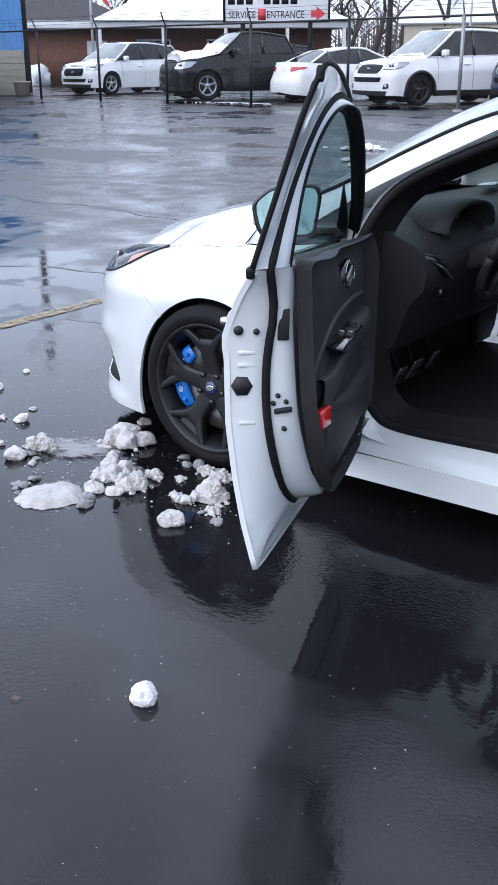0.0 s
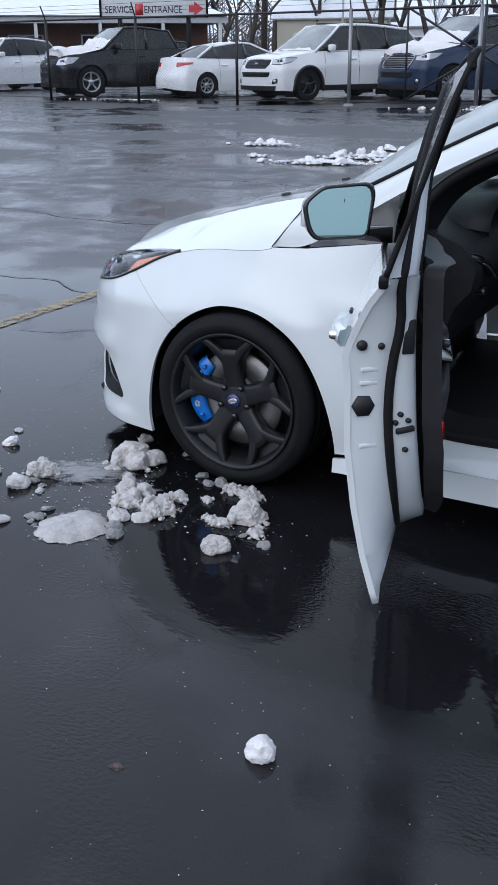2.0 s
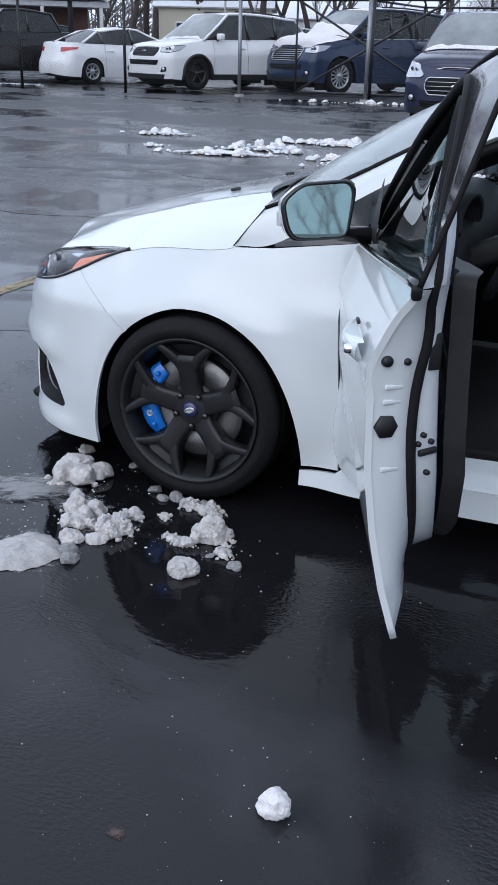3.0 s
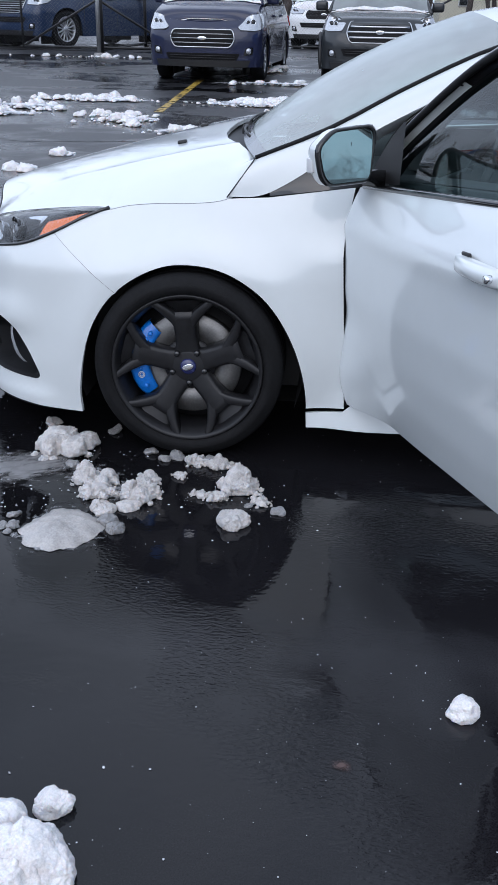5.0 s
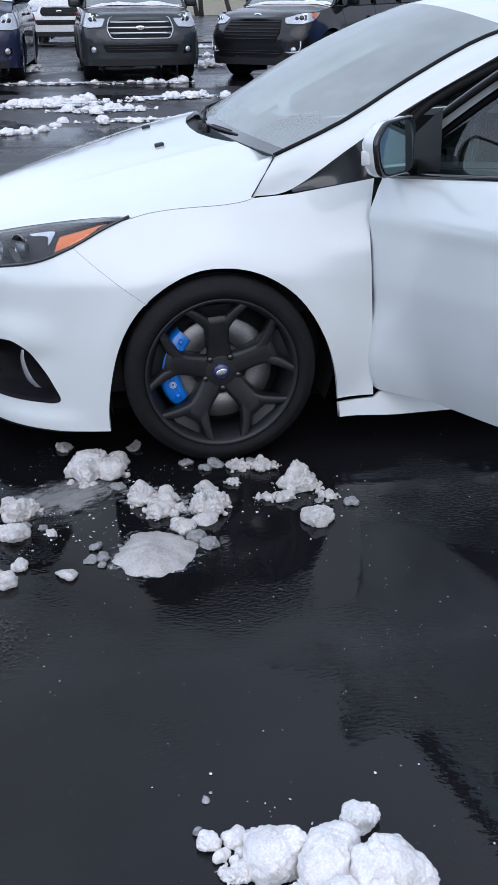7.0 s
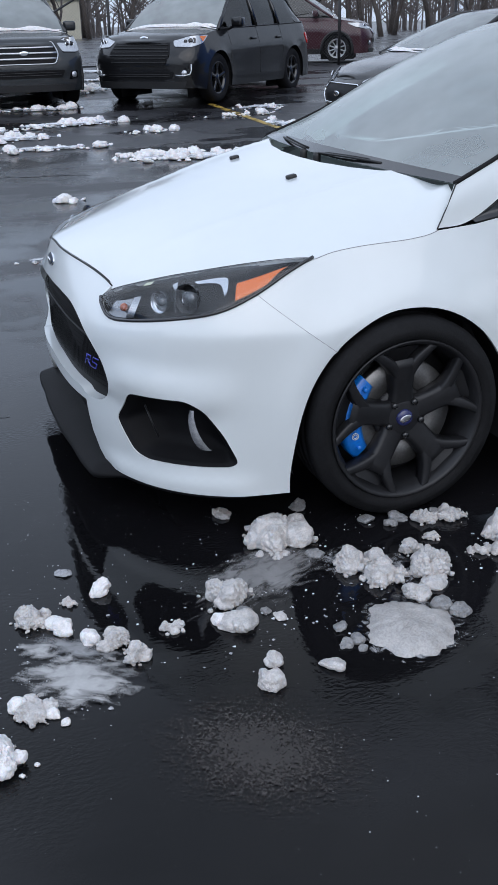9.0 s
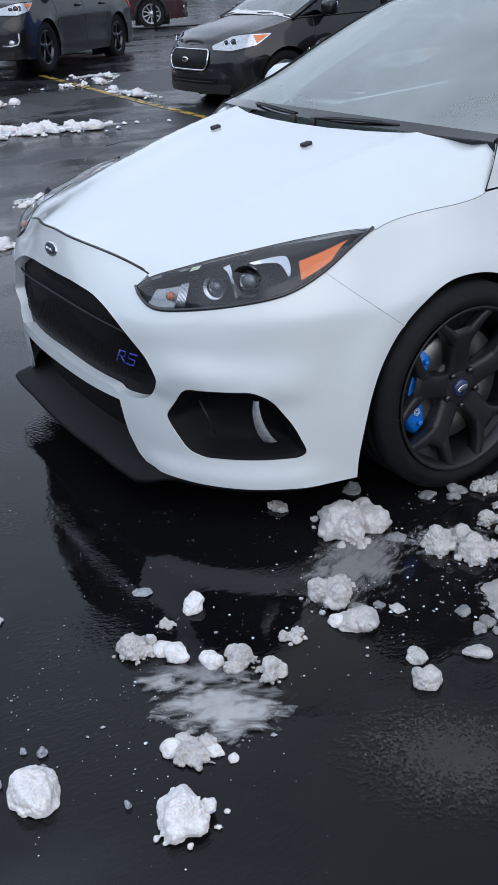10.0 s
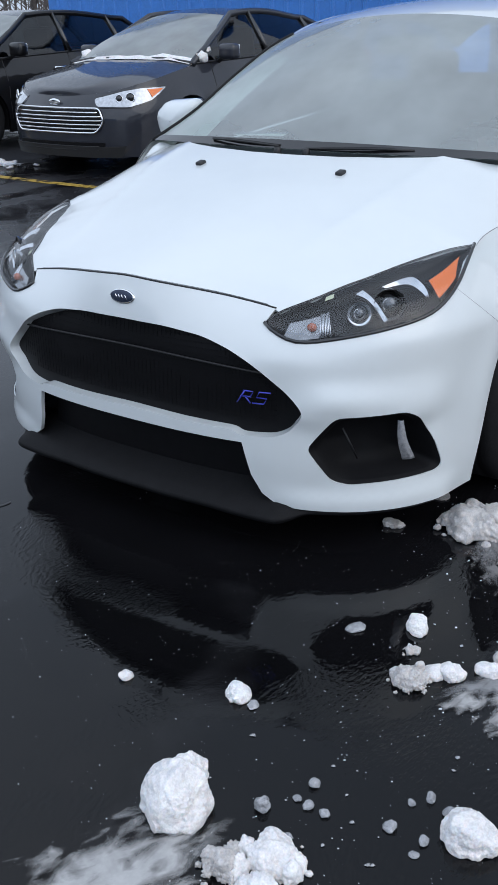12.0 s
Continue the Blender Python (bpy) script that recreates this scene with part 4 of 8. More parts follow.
        part("reflector_band", grid_mesh([[lamp(a[0] + (b[0] - a[0]) * k, a[1] + (b[1] - a[1]) * k, -0.022 + 0.008 * k) for k in (0, 0.5, 1)] for a, b in zip(spline([(*q, 0) for q in inner_], 5), spline([(*q, 0) for q in outer_], 5))]), LAMPCHROME, hl, "bright crescent of the reflector")
    # small greenish glint in the lamp, painted as a pale patch
    part("lens_glint", patch(0.262, 0.300, 0.84, 0.92, -0.010, 0.01), material("glint_pale_green", (0.48, 0.52, 0.36), 0.25, coat=0.5), hl)
    for u, v, r in ((0.375, 0.44, 0.030), (0.492, 0.44, 0.040)):
        c = lamp(u, v, -0.035)
        ax = Matrix.Translation(c) @ Vector((-0.80, -0.55 * sgn, 0.12)).to_track_quat("Y", "Z").to_matrix().to_4x4()
        bowl = part("lamp_bowl", lathe([(r * 1.08, 0.022), (r * 1.08, 0.014), (r, 0.018), (r * 0.9, 0.0), (r * 0.45, -0.018), (0.0, -0.022)], ax, 28), LAMPCHROME if r < 0.04 else GLOSSBLACK, hl)
        part("lamp_bulb", lathe([(r * 0.66, -0.004), (r * 0.62, 0.008), (r * 0.4, 0.017), (0.0, 0.022)], ax, 24), material("projector_glass", (0.10, 0.11, 0.12), 0.03, metal=0.6, coat=1.0), bowl)
        part("bulb_glint", tubed([ax @ Vector((r * 0.46 * math.cos(q), 0.018, r * 0.46 * math.sin(q))) for q in np.linspace(-0.9, 1.2, 9)], r * 0.05, 5), CHROME, bowl)


# ---- wheels ----
def bar_y(path, widths, y_top, depth):
    """A bevelled spoke: (x, z) path with half widths, its face at y = -y_top(i)."""
    rows = []
    for i, (x, z) in enumerate(path):
        a, b = path[max(i - 1, 0)], path[min(i + 1, len(path) - 1)]
        dx, dz = b[0] - a[0], b[1] - a[1]
        h = math.hypot(dx, dz)
        px, pz = -dz / h, dx / h
        w, f = widths[i], y_top[i]
        rows.append([Vector((x + px * k, -y, z + pz * k)) for k, y in ((-w * 1.12, f - depth), (-w * 1.06, f - 0.022), (-w, f - 0.011), (-w * 0.86, f - 0.003), (-w * 0.6, f), (w * 0.6, f), (w * 0.86, f - 0.003), (w, f - 0.011), (w * 1.06, f - 0.022), (w * 1.12, f - depth))])
    return grid_mesh(rows, closed=True)


def join(bms):
    out = bmesh.new()
    for b in bms:
        me = bpy.data.meshes.new("t")
        b.to_mesh(me)
        b.free()
        out.from_mesh(me)
        bpy.data.meshes.remove(me)
    return out


def tyre_mesh(R, rim, w):
    """A tyre round y with shoulders and tread grooves."""
    prof = [(rim - 0.004, -w * 0.40), (rim + 0.012, -w * 0.46), (rim + (R - rim) * 0.45, -w * 0.5), (R - 0.030, -w * 0.478), (R - 0.012, -w * 0.44), (R - 0.003, -w * 0.39)]
    tread = []
    for k in range(4):
        a = -w * 0.36 + w * 0.72 * k / 4
        b = a + w * 0.18
        tread += [(R, a + 0.004), (R, b - 0.010), (R - 0.008, b - 0.007), (R - 0.008, b)]
    prof = prof + tread[:-2] + [(R - 0.003, w * 0.39), (R - 0.012, w * 0.44), (R - 0.030, w * 0.478), (rim + (R - rim) * 0.45, w * 0.5), (rim + 0.012, w * 0.46), (rim - 0.004, w * 0.40)]
    return lathe(prof, Matrix(), 72)


def sport_wheel(cx, cy, sgn, parent):
    """Wheel with its face towards -y (turned round for the other side)."""
    w = empty("wheel")
    w.parent = parent
    w.matrix_local = pose(cx, cy, 0.317, 0, 0, 0 if sgn == 1 else 180)
    t = part("tyre", tyre_mesh(0.318, 0.247, 0.235), TYRE, w)
    rim = part("rim", lathe([(0.246, -0.100), (0.254, -0.110), (0.250, -0.114), (0.240, -0.106), (0.234, -0.088), (0.226, -0.075), (0.222, -0.02), (0.214, 0.06), (0.232, 0.10), (0.246, 0.10)], Matrix(), 72), ALLOY, w, "satin black alloy rim")
    for k in range(5):
        a = math.radians(94) + 2 * math.pi * k / 5
        rot = pose(0, 0, 0, 0, -math.degrees(a), 0)
        arm = bar_y([(0.030, 0), (0.070, 0), (0.110, 0), (0.145, 0), (0.165, 0), (0.180, 0), (0.190, 0)], [0.046, 0.037, 0.0355, 0.038, 0.043, 0.046, 0.040], [0.076, 0.081, 0.088, 0.093, 0.095, 0.096, 0.088], 0.050)
        forks = []
        for e in (1, -1):
            forks.append(bar_y([(0.140, e * 0.016), (0.164, e * 0.030), (0.186, e * 0.050), (0.204, e * 0.070), (0.218, e * 0.088), (0.226, e * 0.099)], [0.018, 0.018, 0.0165, 0.0145, 0.013, 0.0125], [0.091, 0.0955, 0.099, 0.102, 0.105, 0.106], 0.040))
        web = bar_y([(0.170, 0), (0.195, 0), (0.214, 0), (0.226, 0)], [0.034, 0.050, 0.070, 0.080], [0.066, 0.070, 0.076, 0.080], 0.03)
        sp = join([arm, web] + forks)
        sp.transform(rot)
        part("spoke", sp, ALLOY, rim)
        lug = lathe([(0.0, -0.091), (0.009, -0.091), (0.0105, -0.085), (0.0105, -0.06)], pose(0.057 * math.cos(a + 0.628), 0, 0.057 * math.sin(a + 0.628)), 12)
        part("wheel_nut", lug, GLOSSBLACK, rim)
    part("hub", lathe([(0.0, -0.080), (0.046, -0.080), (0.066, -0.074), (0.074, -0.055), (0.074, -0.02)], Matrix(), 40), ALLOY, rim)
    cap = part("hub_cap", lathe([(0.0, -0.090), (0.022, -0.089), (0.027, -0.084), (0.028, -0.07)], Matrix(), 28), material("cap_blue", (0.02, 0.025, 0.10), 0.25, coat=0.6), rim, "dark blue centre cap with an oval emblem")
    part("cap_emblem", oval(Vector((0, -0.0905, 0)), Vector((0.95, 0, 0.30)), Vector((-0.30, 0, 0.95)), 0.0195, 0.0105, 0.0012), CHROME, cap)
    part("brake_disc", lathe([(0.085, -0.034), (0.092, -0.046), (0.173, -0.046), (0.175, -0.042), (0.175, -0.018), (0.092, -0.018)], Matrix(), 64), STEEL, w, "bare steel brake disc")
    part("disc_hat", lathe([(0.0, -0.056), (0.086, -0.056), (0.090, -0.040), (0.090, -0.02)], Matrix(), 40), TRIM, w)
    part("wheel_back", lathe([(0.0, 0.01), (0.215, 0.01), (0.215, 0.03)], Matrix(), 32), TRIM, w)
    # caliper grips the disc on the front edge
    rows = []
    for k in range(13):
        a = math.radians(133 + 86 * k / 12)
        f = 1 - 0.25 * abs(k / 6 - 1) ** 3
        r0, r1 = 0.136 + 0.012 * (1 - f), 0.203 - 0.035 * (1 - f)
        rows.append([Vector((r * math.cos(a), y, r * math.sin(a))) for r, y in ((r0, -0.05), (r0, -0.064 * f), (r0 + 0.012, -0.072 * f), (r1 - 0.012, -0.072 * f), (r1, -0.060 * f), (r1, -0.015))])
    cal = part("caliper", grid_mesh(rows), BLUE, w, "bright blue brake caliper")
    for a0 in (141, 150, 187, 209):
        a = math.radians(a0)
        part("caliper_bolt", lathe([(0.0, -0.076), (0.007, -0.076), (0.008, -0.072), (0.008, -0.06)], pose(0.165 * math.cos(a), 0, 0.165 * math.sin(a)), 10), BLUE, cal)
    bm = bmesh.new()
    for r in (0.0105, 0.006):
        tube(bm, [Vector((-0.160 + r * math.cos(a), -0.0735, -0.040 + r * math.sin(a))) for a in np.linspace(0, 2 * math.pi, 17)], 0.0014, 5)
    part("caliper_mark", bm, FROST, cal)
    return w


for cx in (0.0, 2.647):
    for sgn in (1, -1):
        sport_wheel(cx, -0.812 * sgn, sgn, hatch)

# ---- the open driver's door, built shut and swung round its hinges ----
DOORGLASS = glass_material("door_glass", (0.62, 0.80, 0.80), dark=0.8)
HINGE = Vector((0.545, -0.865, 0))
SWING = Matrix.Translation(HINGE + Vector((-0.015, -0.061, 0))) @ pose(0, 0, 0, 0, 0, -69.3) @ pose(0, 0, 0, 0, -4.0, 0) @ Matrix.Translation(-HINGE)
door = empty("driver_door")
door.parent = hatch
door.matrix_local = SWING
door["label"] = "white front door standing wide open"
DOOR_Z = (0.20, 0.248, 0.343, 0.457, 0.597, 0.75, 0.80, 0.827, 0.907, 0.966, 1.0)
DOOR_Y = (-0.797, -0.814, -0.842, -0.866, -0.885, -0.889, -0.896, -0.888, -0.853, -0.814, -0.795)


def door_skin(x, z, out=0.0):
    """The door's skin, which tucks under towards its foot and leans in towards the glass."""
    return Vector((x, float(np.interp(z, DOOR_Z, DOOR_Y)) - out + 0.006 * step(1.0, 0.55, x) + 0.014 * step(0.58, 0.51, x) ** 2 - 0.066 * step(0.80, 0.50, x) * step(0.56, 0.26, z), z))


def belt_line(x):
    return 0.920 + 0.042 * (x - 0.57)


REAR_EDGE = [(1.650, 0.232), (1.644, 0.34), (1.640, 0.46), (1.640, 0.60), (1.642, 0.75), (1.648, 0.84), (1.664, 0.915), (1.684, belt_line(1.69))]
FRONT_EDGE = [(0.500, 0.222), (0.505, 0.40), (0.516, 0.60), (0.524, 0.75), (0.530, 0.83), (0.542, 0.918)]
skin = [(0.60, 0.220), (1.0, 0.221), (1.40, 0.226), (1.59, 0.229)] + REAR_EDGE + [(1.1, belt_line(1.1)), (0.75, belt_line(0.75))] + FRONT_EDGE[::-1]
part("door_skin", panel(skin, [], door_skin, 0.024, 0.014, 0), WHITE, door)
# handle over its round scoop, with the lock
hd = part("door_handle", grid_mesh([[Vector((1.345 + 0.215 * a, -0.893 - o * math.sin(math.pi * min(1, max(0, 0.06 + 0.88 * a))) ** 0.5, 0.826 - 0.006 * a + z)) for a in np.linspace(0, 1, 14)] for o, z in ((0.0, 0.020), (0.030, 0.018), (0.038, 0.004), (0.036, -0.012), (0.026, -0.019), (0.0, -0.018))]), WHITE, door)
part("handle_gap", boxed((0.04, 0.008, 0.010), pose(1.372, -0.892, 0.848, 10, 0, 0), 0.003), TRIM, hd)
part("key_lock", lathe([(0.0, -0.006), (0.008, -0.006), (0.010, 0.0), (0.010, 0.01)], pose(1.535, -0.925, 0.822), 16), CHROME, hd)
# the lines of the shut face, from the belt down to the foot and on along the bottom: outer hem, seal, inner edge
def line(xs, ys, zs, n=26):
    return resample(spline(list(zip(xs, ys, zs)), 5), n)


hem = resample([door_skin(x, z, -0.004) for x, z in REAR_EDGE[::-1]], 20)
FWD = 12
hem_f = [door_skin(x, 0.232 - 0.006 * k / (FWD - 1), -0.004) for k, x in enumerate(np.linspace(1.60, 0.57, FWD))]
lip = [q + Vector((-0.004 - 0.05 * step(0.36, 0.24, q.z), 0.016 + 0.006 * step(0.5, 0.3, q.z), 0.075 * step(0.36, 0.23, q.z))) for q in hem]
lip_f = [q + Vector((-0.01, 0.020, 0.075)) for q in hem_f]
seal_d = line((1.655, 1.632, 1.622, 1.616, 1.613, 1.606, 1.580, 1.530, 1.445), (-0.779, -0.780, -0.776, -0.790, -0.795, -0.787, -0.776, -0.768, -0.762), (belt_line(1.66), 0.93, 0.862, 0.783, 0.676, 0.58, 0.49, 0.41, 0.346), 20)
seal_f = [Vector((x, -0.762, 0.342 - 0.004 * k / (FWD - 1))) for k, x in enumerate(np.linspace(1.40, 0.60, FWD))]
edge_d = line((1.615, 1.603, 1.597, 1.592, 1.580, 1.560, 1.505, 1.440, 1.378), (-0.744, -0.747, -0.750, -0.748, -0.737, -0.728, -0.716, -0.704, -0.698), (belt_line(1.66) + 0.01, 0.93, 0.862, 0.783, 0.62, 0.54, 0.44, 0.375, 0.348), 20)
edge_f = [Vector((x, -0.698, 0.343)) for x in np.linspace(1.33, 0.60, FWD)]
H_, L_, S_, E_ = hem + hem_f, lip + lip_f, seal_d + seal_f, edge_d + edge_f
mid1 = [a.lerp(b, 0.50) + Vector((0.004, 0, 0)) for a, b in zip(L_, S_)]
s_out = [a + (b - a).normalized() * 0.014 for a, b in zip(S_, L_)]
s_in = [a + (b - a).normalized() * 0.012 for a, b in zip(S_, E_)]
dip = [(a + b) / 2 + Vector((-0.008, 0, 0.002)) for a, b in zip(s_out, s_in)]
shut = part("shut_face", grid_mesh([H_, L_, mid1, s_out, dip, s_in, E_, [q + Vector((-0.025, 0.006, 0.012)) for q in E_]]), WHITE, door, "white painted door edge")
fr_ = resample([door_skin(x, z, -0.004) for x, z in FRONT_EDGE], 10)
part("hinge_face", grid_mesh([fr_, [q + Vector((0.0, 0.05, 0)) for q in fr_], [q + Vector((0.02, 0.10, 0)) for q in fr_]]), WHITE, door)



# trim panel: armrest, switch plate, pocket
def trim_fn(x, z):
    y = float(np.interp(x, (0.56, 0.90, 1.20, 1.45, 1.545, 1.60), (-0.745, -0.704, -0.695, -0.700, -0.712, -0.738)))
    y += 0.016 * step(0.75, 0.66, z) * step(0.52, 0.60, z) * step(0.58, 0.85, x) * step(1.56, 1.42, x) - 0.034 * step(0.85, 0.99, z) * step(1.58, 1.3, x)
    y -= 0.020 * step(0.43, 0.35, z)
    return Vector((x, y, z))


TOP_IN = lambda x: belt_line(x) + 0.022
trim_poly = rounded([(0.60, 0.352), (1.05, 0.346), (1.33, 0.352), (1.415, 0.385), (1.480, 0.445), (1.535, 0.54), (1.562, 0.64), (1.578, 0.78), (1.588, 0.90), (1.596, TOP_IN(1.6)), (0.585, TOP_IN(0.58)), (0.575, 0.55)], 0.03)
trim = part("trim_panel", panel(trim_poly, [], trim_fn, 0.03, 0.045, 0), CABIN, door, "charcoal plastic door trim")
rows_ = []
for z, d in ((0.372, 0.002), (0.385, 0.018), (0.46, 0.030), (0.55, 0.032), (0.585, 0.028), (0.590, 0.0)):
    rows_.append([trim_fn(x, z) + Vector((0, d * step(1.36, 1.27, x) * step(0.60, 0.68, x), 0)) for x in np.linspace(0.60, 1.36, 16)])
part("door_pocket", facing(grid_mesh(rows_), (1.0, -0.9, 0.5)), CABIN, trim)
# raised shoulder round the switches, running down into the armrest
sh_ = spline([(0.80, 0.0, 0.800), (1.05, 0.0, 0.818), (1.25, 0.0, 0.812), (1.40, 0.0, 0.775), (1.50, 0.0, 0.715), (1.535, 0.0, 0.650)], 6)
part("shoulder_line", tubed([trim_fn(q.x, q.z) + Vector((0, 0.001, 0)) for q in sh_], 0.009, 6), CABIN, trim)
arm_rows = []
for k in range(17):
    t = k / 16
    x = 0.78 + 0.71 * t
    z = 0.742 + 0.012 * math.sin(math.pi * t) - 0.070 * step(0.55, 1.0, t)
    y = trim_fn(x, z).y
    w = 0.045 * math.sin(math.pi * (0.10 + 0.84 * t)) ** 0.5
    arm_rows.append([Vector((x, y - 0.02, z + 0.006)), Vector((x, y + w * 0.55, z + 0.014)), Vector((x, y + w * 0.92, z + 0.008)), Vector((x, y + w, z - 0.012)), Vector((x, y + w * 0.85, z - 0.045)), Vector((x, y - 0.01, z - 0.090))])
arm = part("armrest", facing(grid_mesh(arm_rows), (1.1, -0.8, 0.7)), CABIN, trim)


def on_arm(x, dz=0.0):
    t = (x - 0.78) / 0.71
    z = 0.742 + 0.012 * math.sin(math.pi * t) - 0.070 * step(0.55, 1.0, t)
    w = 0.045 * math.sin(math.pi * (0.10 + 0.84 * t)) ** 0.5
    return Vector((x, trim_fn(x, z).y + w * 0.50, z + 0.016 + dz))


sw = part("switch_plate", boxed((0.27, 0.046, 0.010), Matrix.Translation(on_arm(1.27)) @ pose(0, 0, 0, -6, 3, 0), 0.004), GLOSSBLACK, trim, "gloss black window switch panel")
for k in range(2):
    for j in (-1, 1):
        q = on_arm(1.27 + 0.065 * k) + Vector((0, 0.011 * j, 0.006 - 0.002 * k))
        part("window_switch", boxed((0.045, 0.017, 0.010), Matrix.Translation(q) @ pose(0, 0, 0, -6, 5, 0), 0.003), CABIN, sw)
        part("switch_tick", boxed((0.005, 0.014, 0.002), Matrix.Translation(q + Vector((-0.008, 0, 0.0065))) @ pose(0, 0, 0, -6, 5, 0)), FROST, sw)
part("mirror_switch", lathe([(0.0, 0.008), (0.013, 0.008), (0.016, 0.0), (0.016, -0.01)], Matrix.Translation(on_arm(1.185, 0.004)) @ pose(0, 0, 0, 90, 0, 0), 18), CABIN, sw)
hc = trim_fn(1.13, 0.898) + Vector((0, 0.004, 0))
bezel = [(-0.070, -0.012), (-0.048, 0.030), (0.020, 0.036), (0.062, 0.022), (0.070, -0.018), (0.030, -0.036), (-0.040, -0.034)]
bez = rounded(bezel, 0.022, 5)
ph = part("pull_handle", grid_mesh([[hc + Vector((x * k, d, z * k)) for x, z in bez] for k, d in ((1.12, -0.004), (1.10, 0.006), (1.00, 0.008), (0.94, 0.002), (0.88, -0.004), (0.0, -0.006))], closed=True), GLOSSBLACK, trim, "inner door handle in its dark cup")
part("pull_ring", tubed([hc + Vector((x, 0.008, z)) for x, z in bez[:24]], 0.0022, 5), LAMPCHROME, ph)
part("pull_lever", boxed((0.088, 0.014, 0.024), Matrix.Translation(hc + Vector((0.012, 0.008, -0.002))) @ pose(0, 0, 0, 0, 14, 4), 0.007, 3), STEEL, ph, "satin metal lever")
part("puddle_lamp", boxed((0.062, 0.020, 0.050), Matrix.Translation(trim_fn(1.482, 0.589) + Vector((0.006, 0.016, 0))) @ pose(0, 0, 0, 0, 6, -12), 0.006), REDLENS, trim, "red door warning reflector")
part("trim_joint", tubed([trim_fn(x, 0.628) + Vector((0, 0.0005, 0)) for x in np.linspace(1.30, 1.555, 8)], 0.003, 5), GLOSSBLACK, trim)
# window frame: black lip, painted face, seal, inner frame, glass channel
FRAME_OUT = spline([(1.686, -0.812, belt_line(1.69)), (1.700, -0.747, 1.160), (1.702, -0.703, 1.294), (1.696, -0.668, 1.378), (1.655, -0.660, 1.392), (1.45, -0.676, 1.380), (1.20, -0.700, 1.330), (0.98, -0.726, 1.250), (0.70, -0.768, 1.095), (0.580, -0.800, 0.985)], 8)
NF = 72
LIP_F = resample(FRAME_OUT, NF)
SEAL_F = resample(spline([(1.660, -0.776, 0.970), (1.620, -0.769, 1.050), (1.578, -0.758, 1.130), (1.545, -0.742, 1.200), (1.500, -0.728, 1.260), (1.445, -0.714, 1.310), (1.375, -0.702, 1.340), (1.28, -0.700, 1.335), (1.20, -0.704, 1.314), (0.98, -0.730, 1.234), (0.70, -0.770, 1.080), (0.60, -0.792, 0.985)], 6), NF)
EDGE_F = resample(spline([(1.618, -0.746, 0.970), (1.600, -0.739, 1.050), (1.562, -0.735, 1.130), (1.522, -0.726, 1.200), (1.476, -0.712, 1.260), (1.420, -0.695, 1.306), (1.350, -0.680, 1.326), (1.27, -0.672, 1.318), (1.19, -0.676, 1.292), (0.98, -0.698, 1.210), (0.72, -0.738, 1.062), (0.64, -0.760, 0.985)], 6), NF)


def inward(curve, d, dy):
    """A curve moved by d within the window's plane, towards the glass, and by dy across it."""
    out = []
    for i, q in enumerate(curve):
        a_, b_ = curve[max(i - 2, 0)], curve[min(i + 2, len(curve) - 1)]
        t_ = Vector((b_.x - a_.x, 0, b_.z - a_.z)).normalized()
        out.append(q + Vector((t_.z, 0, -t_.x)) * -d + Vector((0, dy, 0)))
    return out


seal_lo, seal_hi = [a.lerp(b, 0.86) for a, b in zip(LIP_F, SEAL_F)], [a.lerp(b, 0.25) for a, b in zip(SEAL_F, EDGE_F)]
face_rows = [inward(LIP_F, 0.003, 0.003)] + [[a.lerp(b, k) for a, b in zip(LIP_F, SEAL_F)] for k in (0.25, 0.5, 0.75, 1.0)] + [[a.lerp(b, k) for a, b in zip(SEAL_F, EDGE_F)] for k in (0.33, 0.66, 1.0)] + [inward(EDGE_F, 0.006, -0.004)]
wf = part("window_frame", facing(grid_mesh(face_rows), (1.15, -1.3, 1.1)), WHITE, door, "white painted window frame")
part("frame_cover", grid_mesh([[q + Vector((-0.014, -0.007, -0.003)) for q in r] for r in (face_rows[0], face_rows[2], face_rows[4], face_rows[7])] + [inward(EDGE_F, 0.014, -0.022)]), GLOSSBLACK, wf, "gloss black frame cover")
part("frame_lip", tubed(LIP_F[:40], 0.0065, 6), RUBBER, wf)
part("lip_end", boxed((0.022, 0.020, 0.026), pose(1.684, -0.815, belt_line(1.69) - 0.006, 0, 18, 0), 0.006), RUBBER, wf)
part("lip_cap", boxed((0.016, 0.018, 0.034), pose(1.694, -0.672, 1.370, 0, -20, 0), 0.006), RUBBER, wf)
wide = [0.010 + 0.030 * step(1.15, 0.75, q.x) for q in EDGE_F]
chan = [inward(EDGE_F, 0.004, 0.0), [q + (inward(EDGE_F, 1.0, 0.0)[i] - q) * (wide[i] * 0.5) + Vector((0, 0.006, 0)) for i, q in enumerate(EDGE_F)], [q + (inward(EDGE_F, 1.0, 0.0)[i] - q) * wide[i] for i, q in enumerate(EDGE_F)], inward(EDGE_F, 0.016, -0.034)]
part("glass_channel", grid_mesh(chan), RUBBER, wf)
part("door_seal", tubed(resample(S_[::-1], 36) + SEAL_F[1:], 0.0105, 8), RUBBER, door)
fin = inward(EDGE_F, 0.004, -0.016)
gl_low = [Vector((x, -0.790, belt_line(x) - 0.01)) for x in np.linspace(0.66, 1.600, 40)]
gt = sorted([q for q in fin if q.z > 0.985], key=lambda q: q.x)
gx, gz, gy = [q.x for q in gt], [q.z for q in gt], [q.y for q in gt]
gl_top = [Vector((q.x, float(np.interp(q.x, gx, gy)), max(q.z + 0.005, float(np.interp(q.x, gx, gz))))) for q in gl_low]
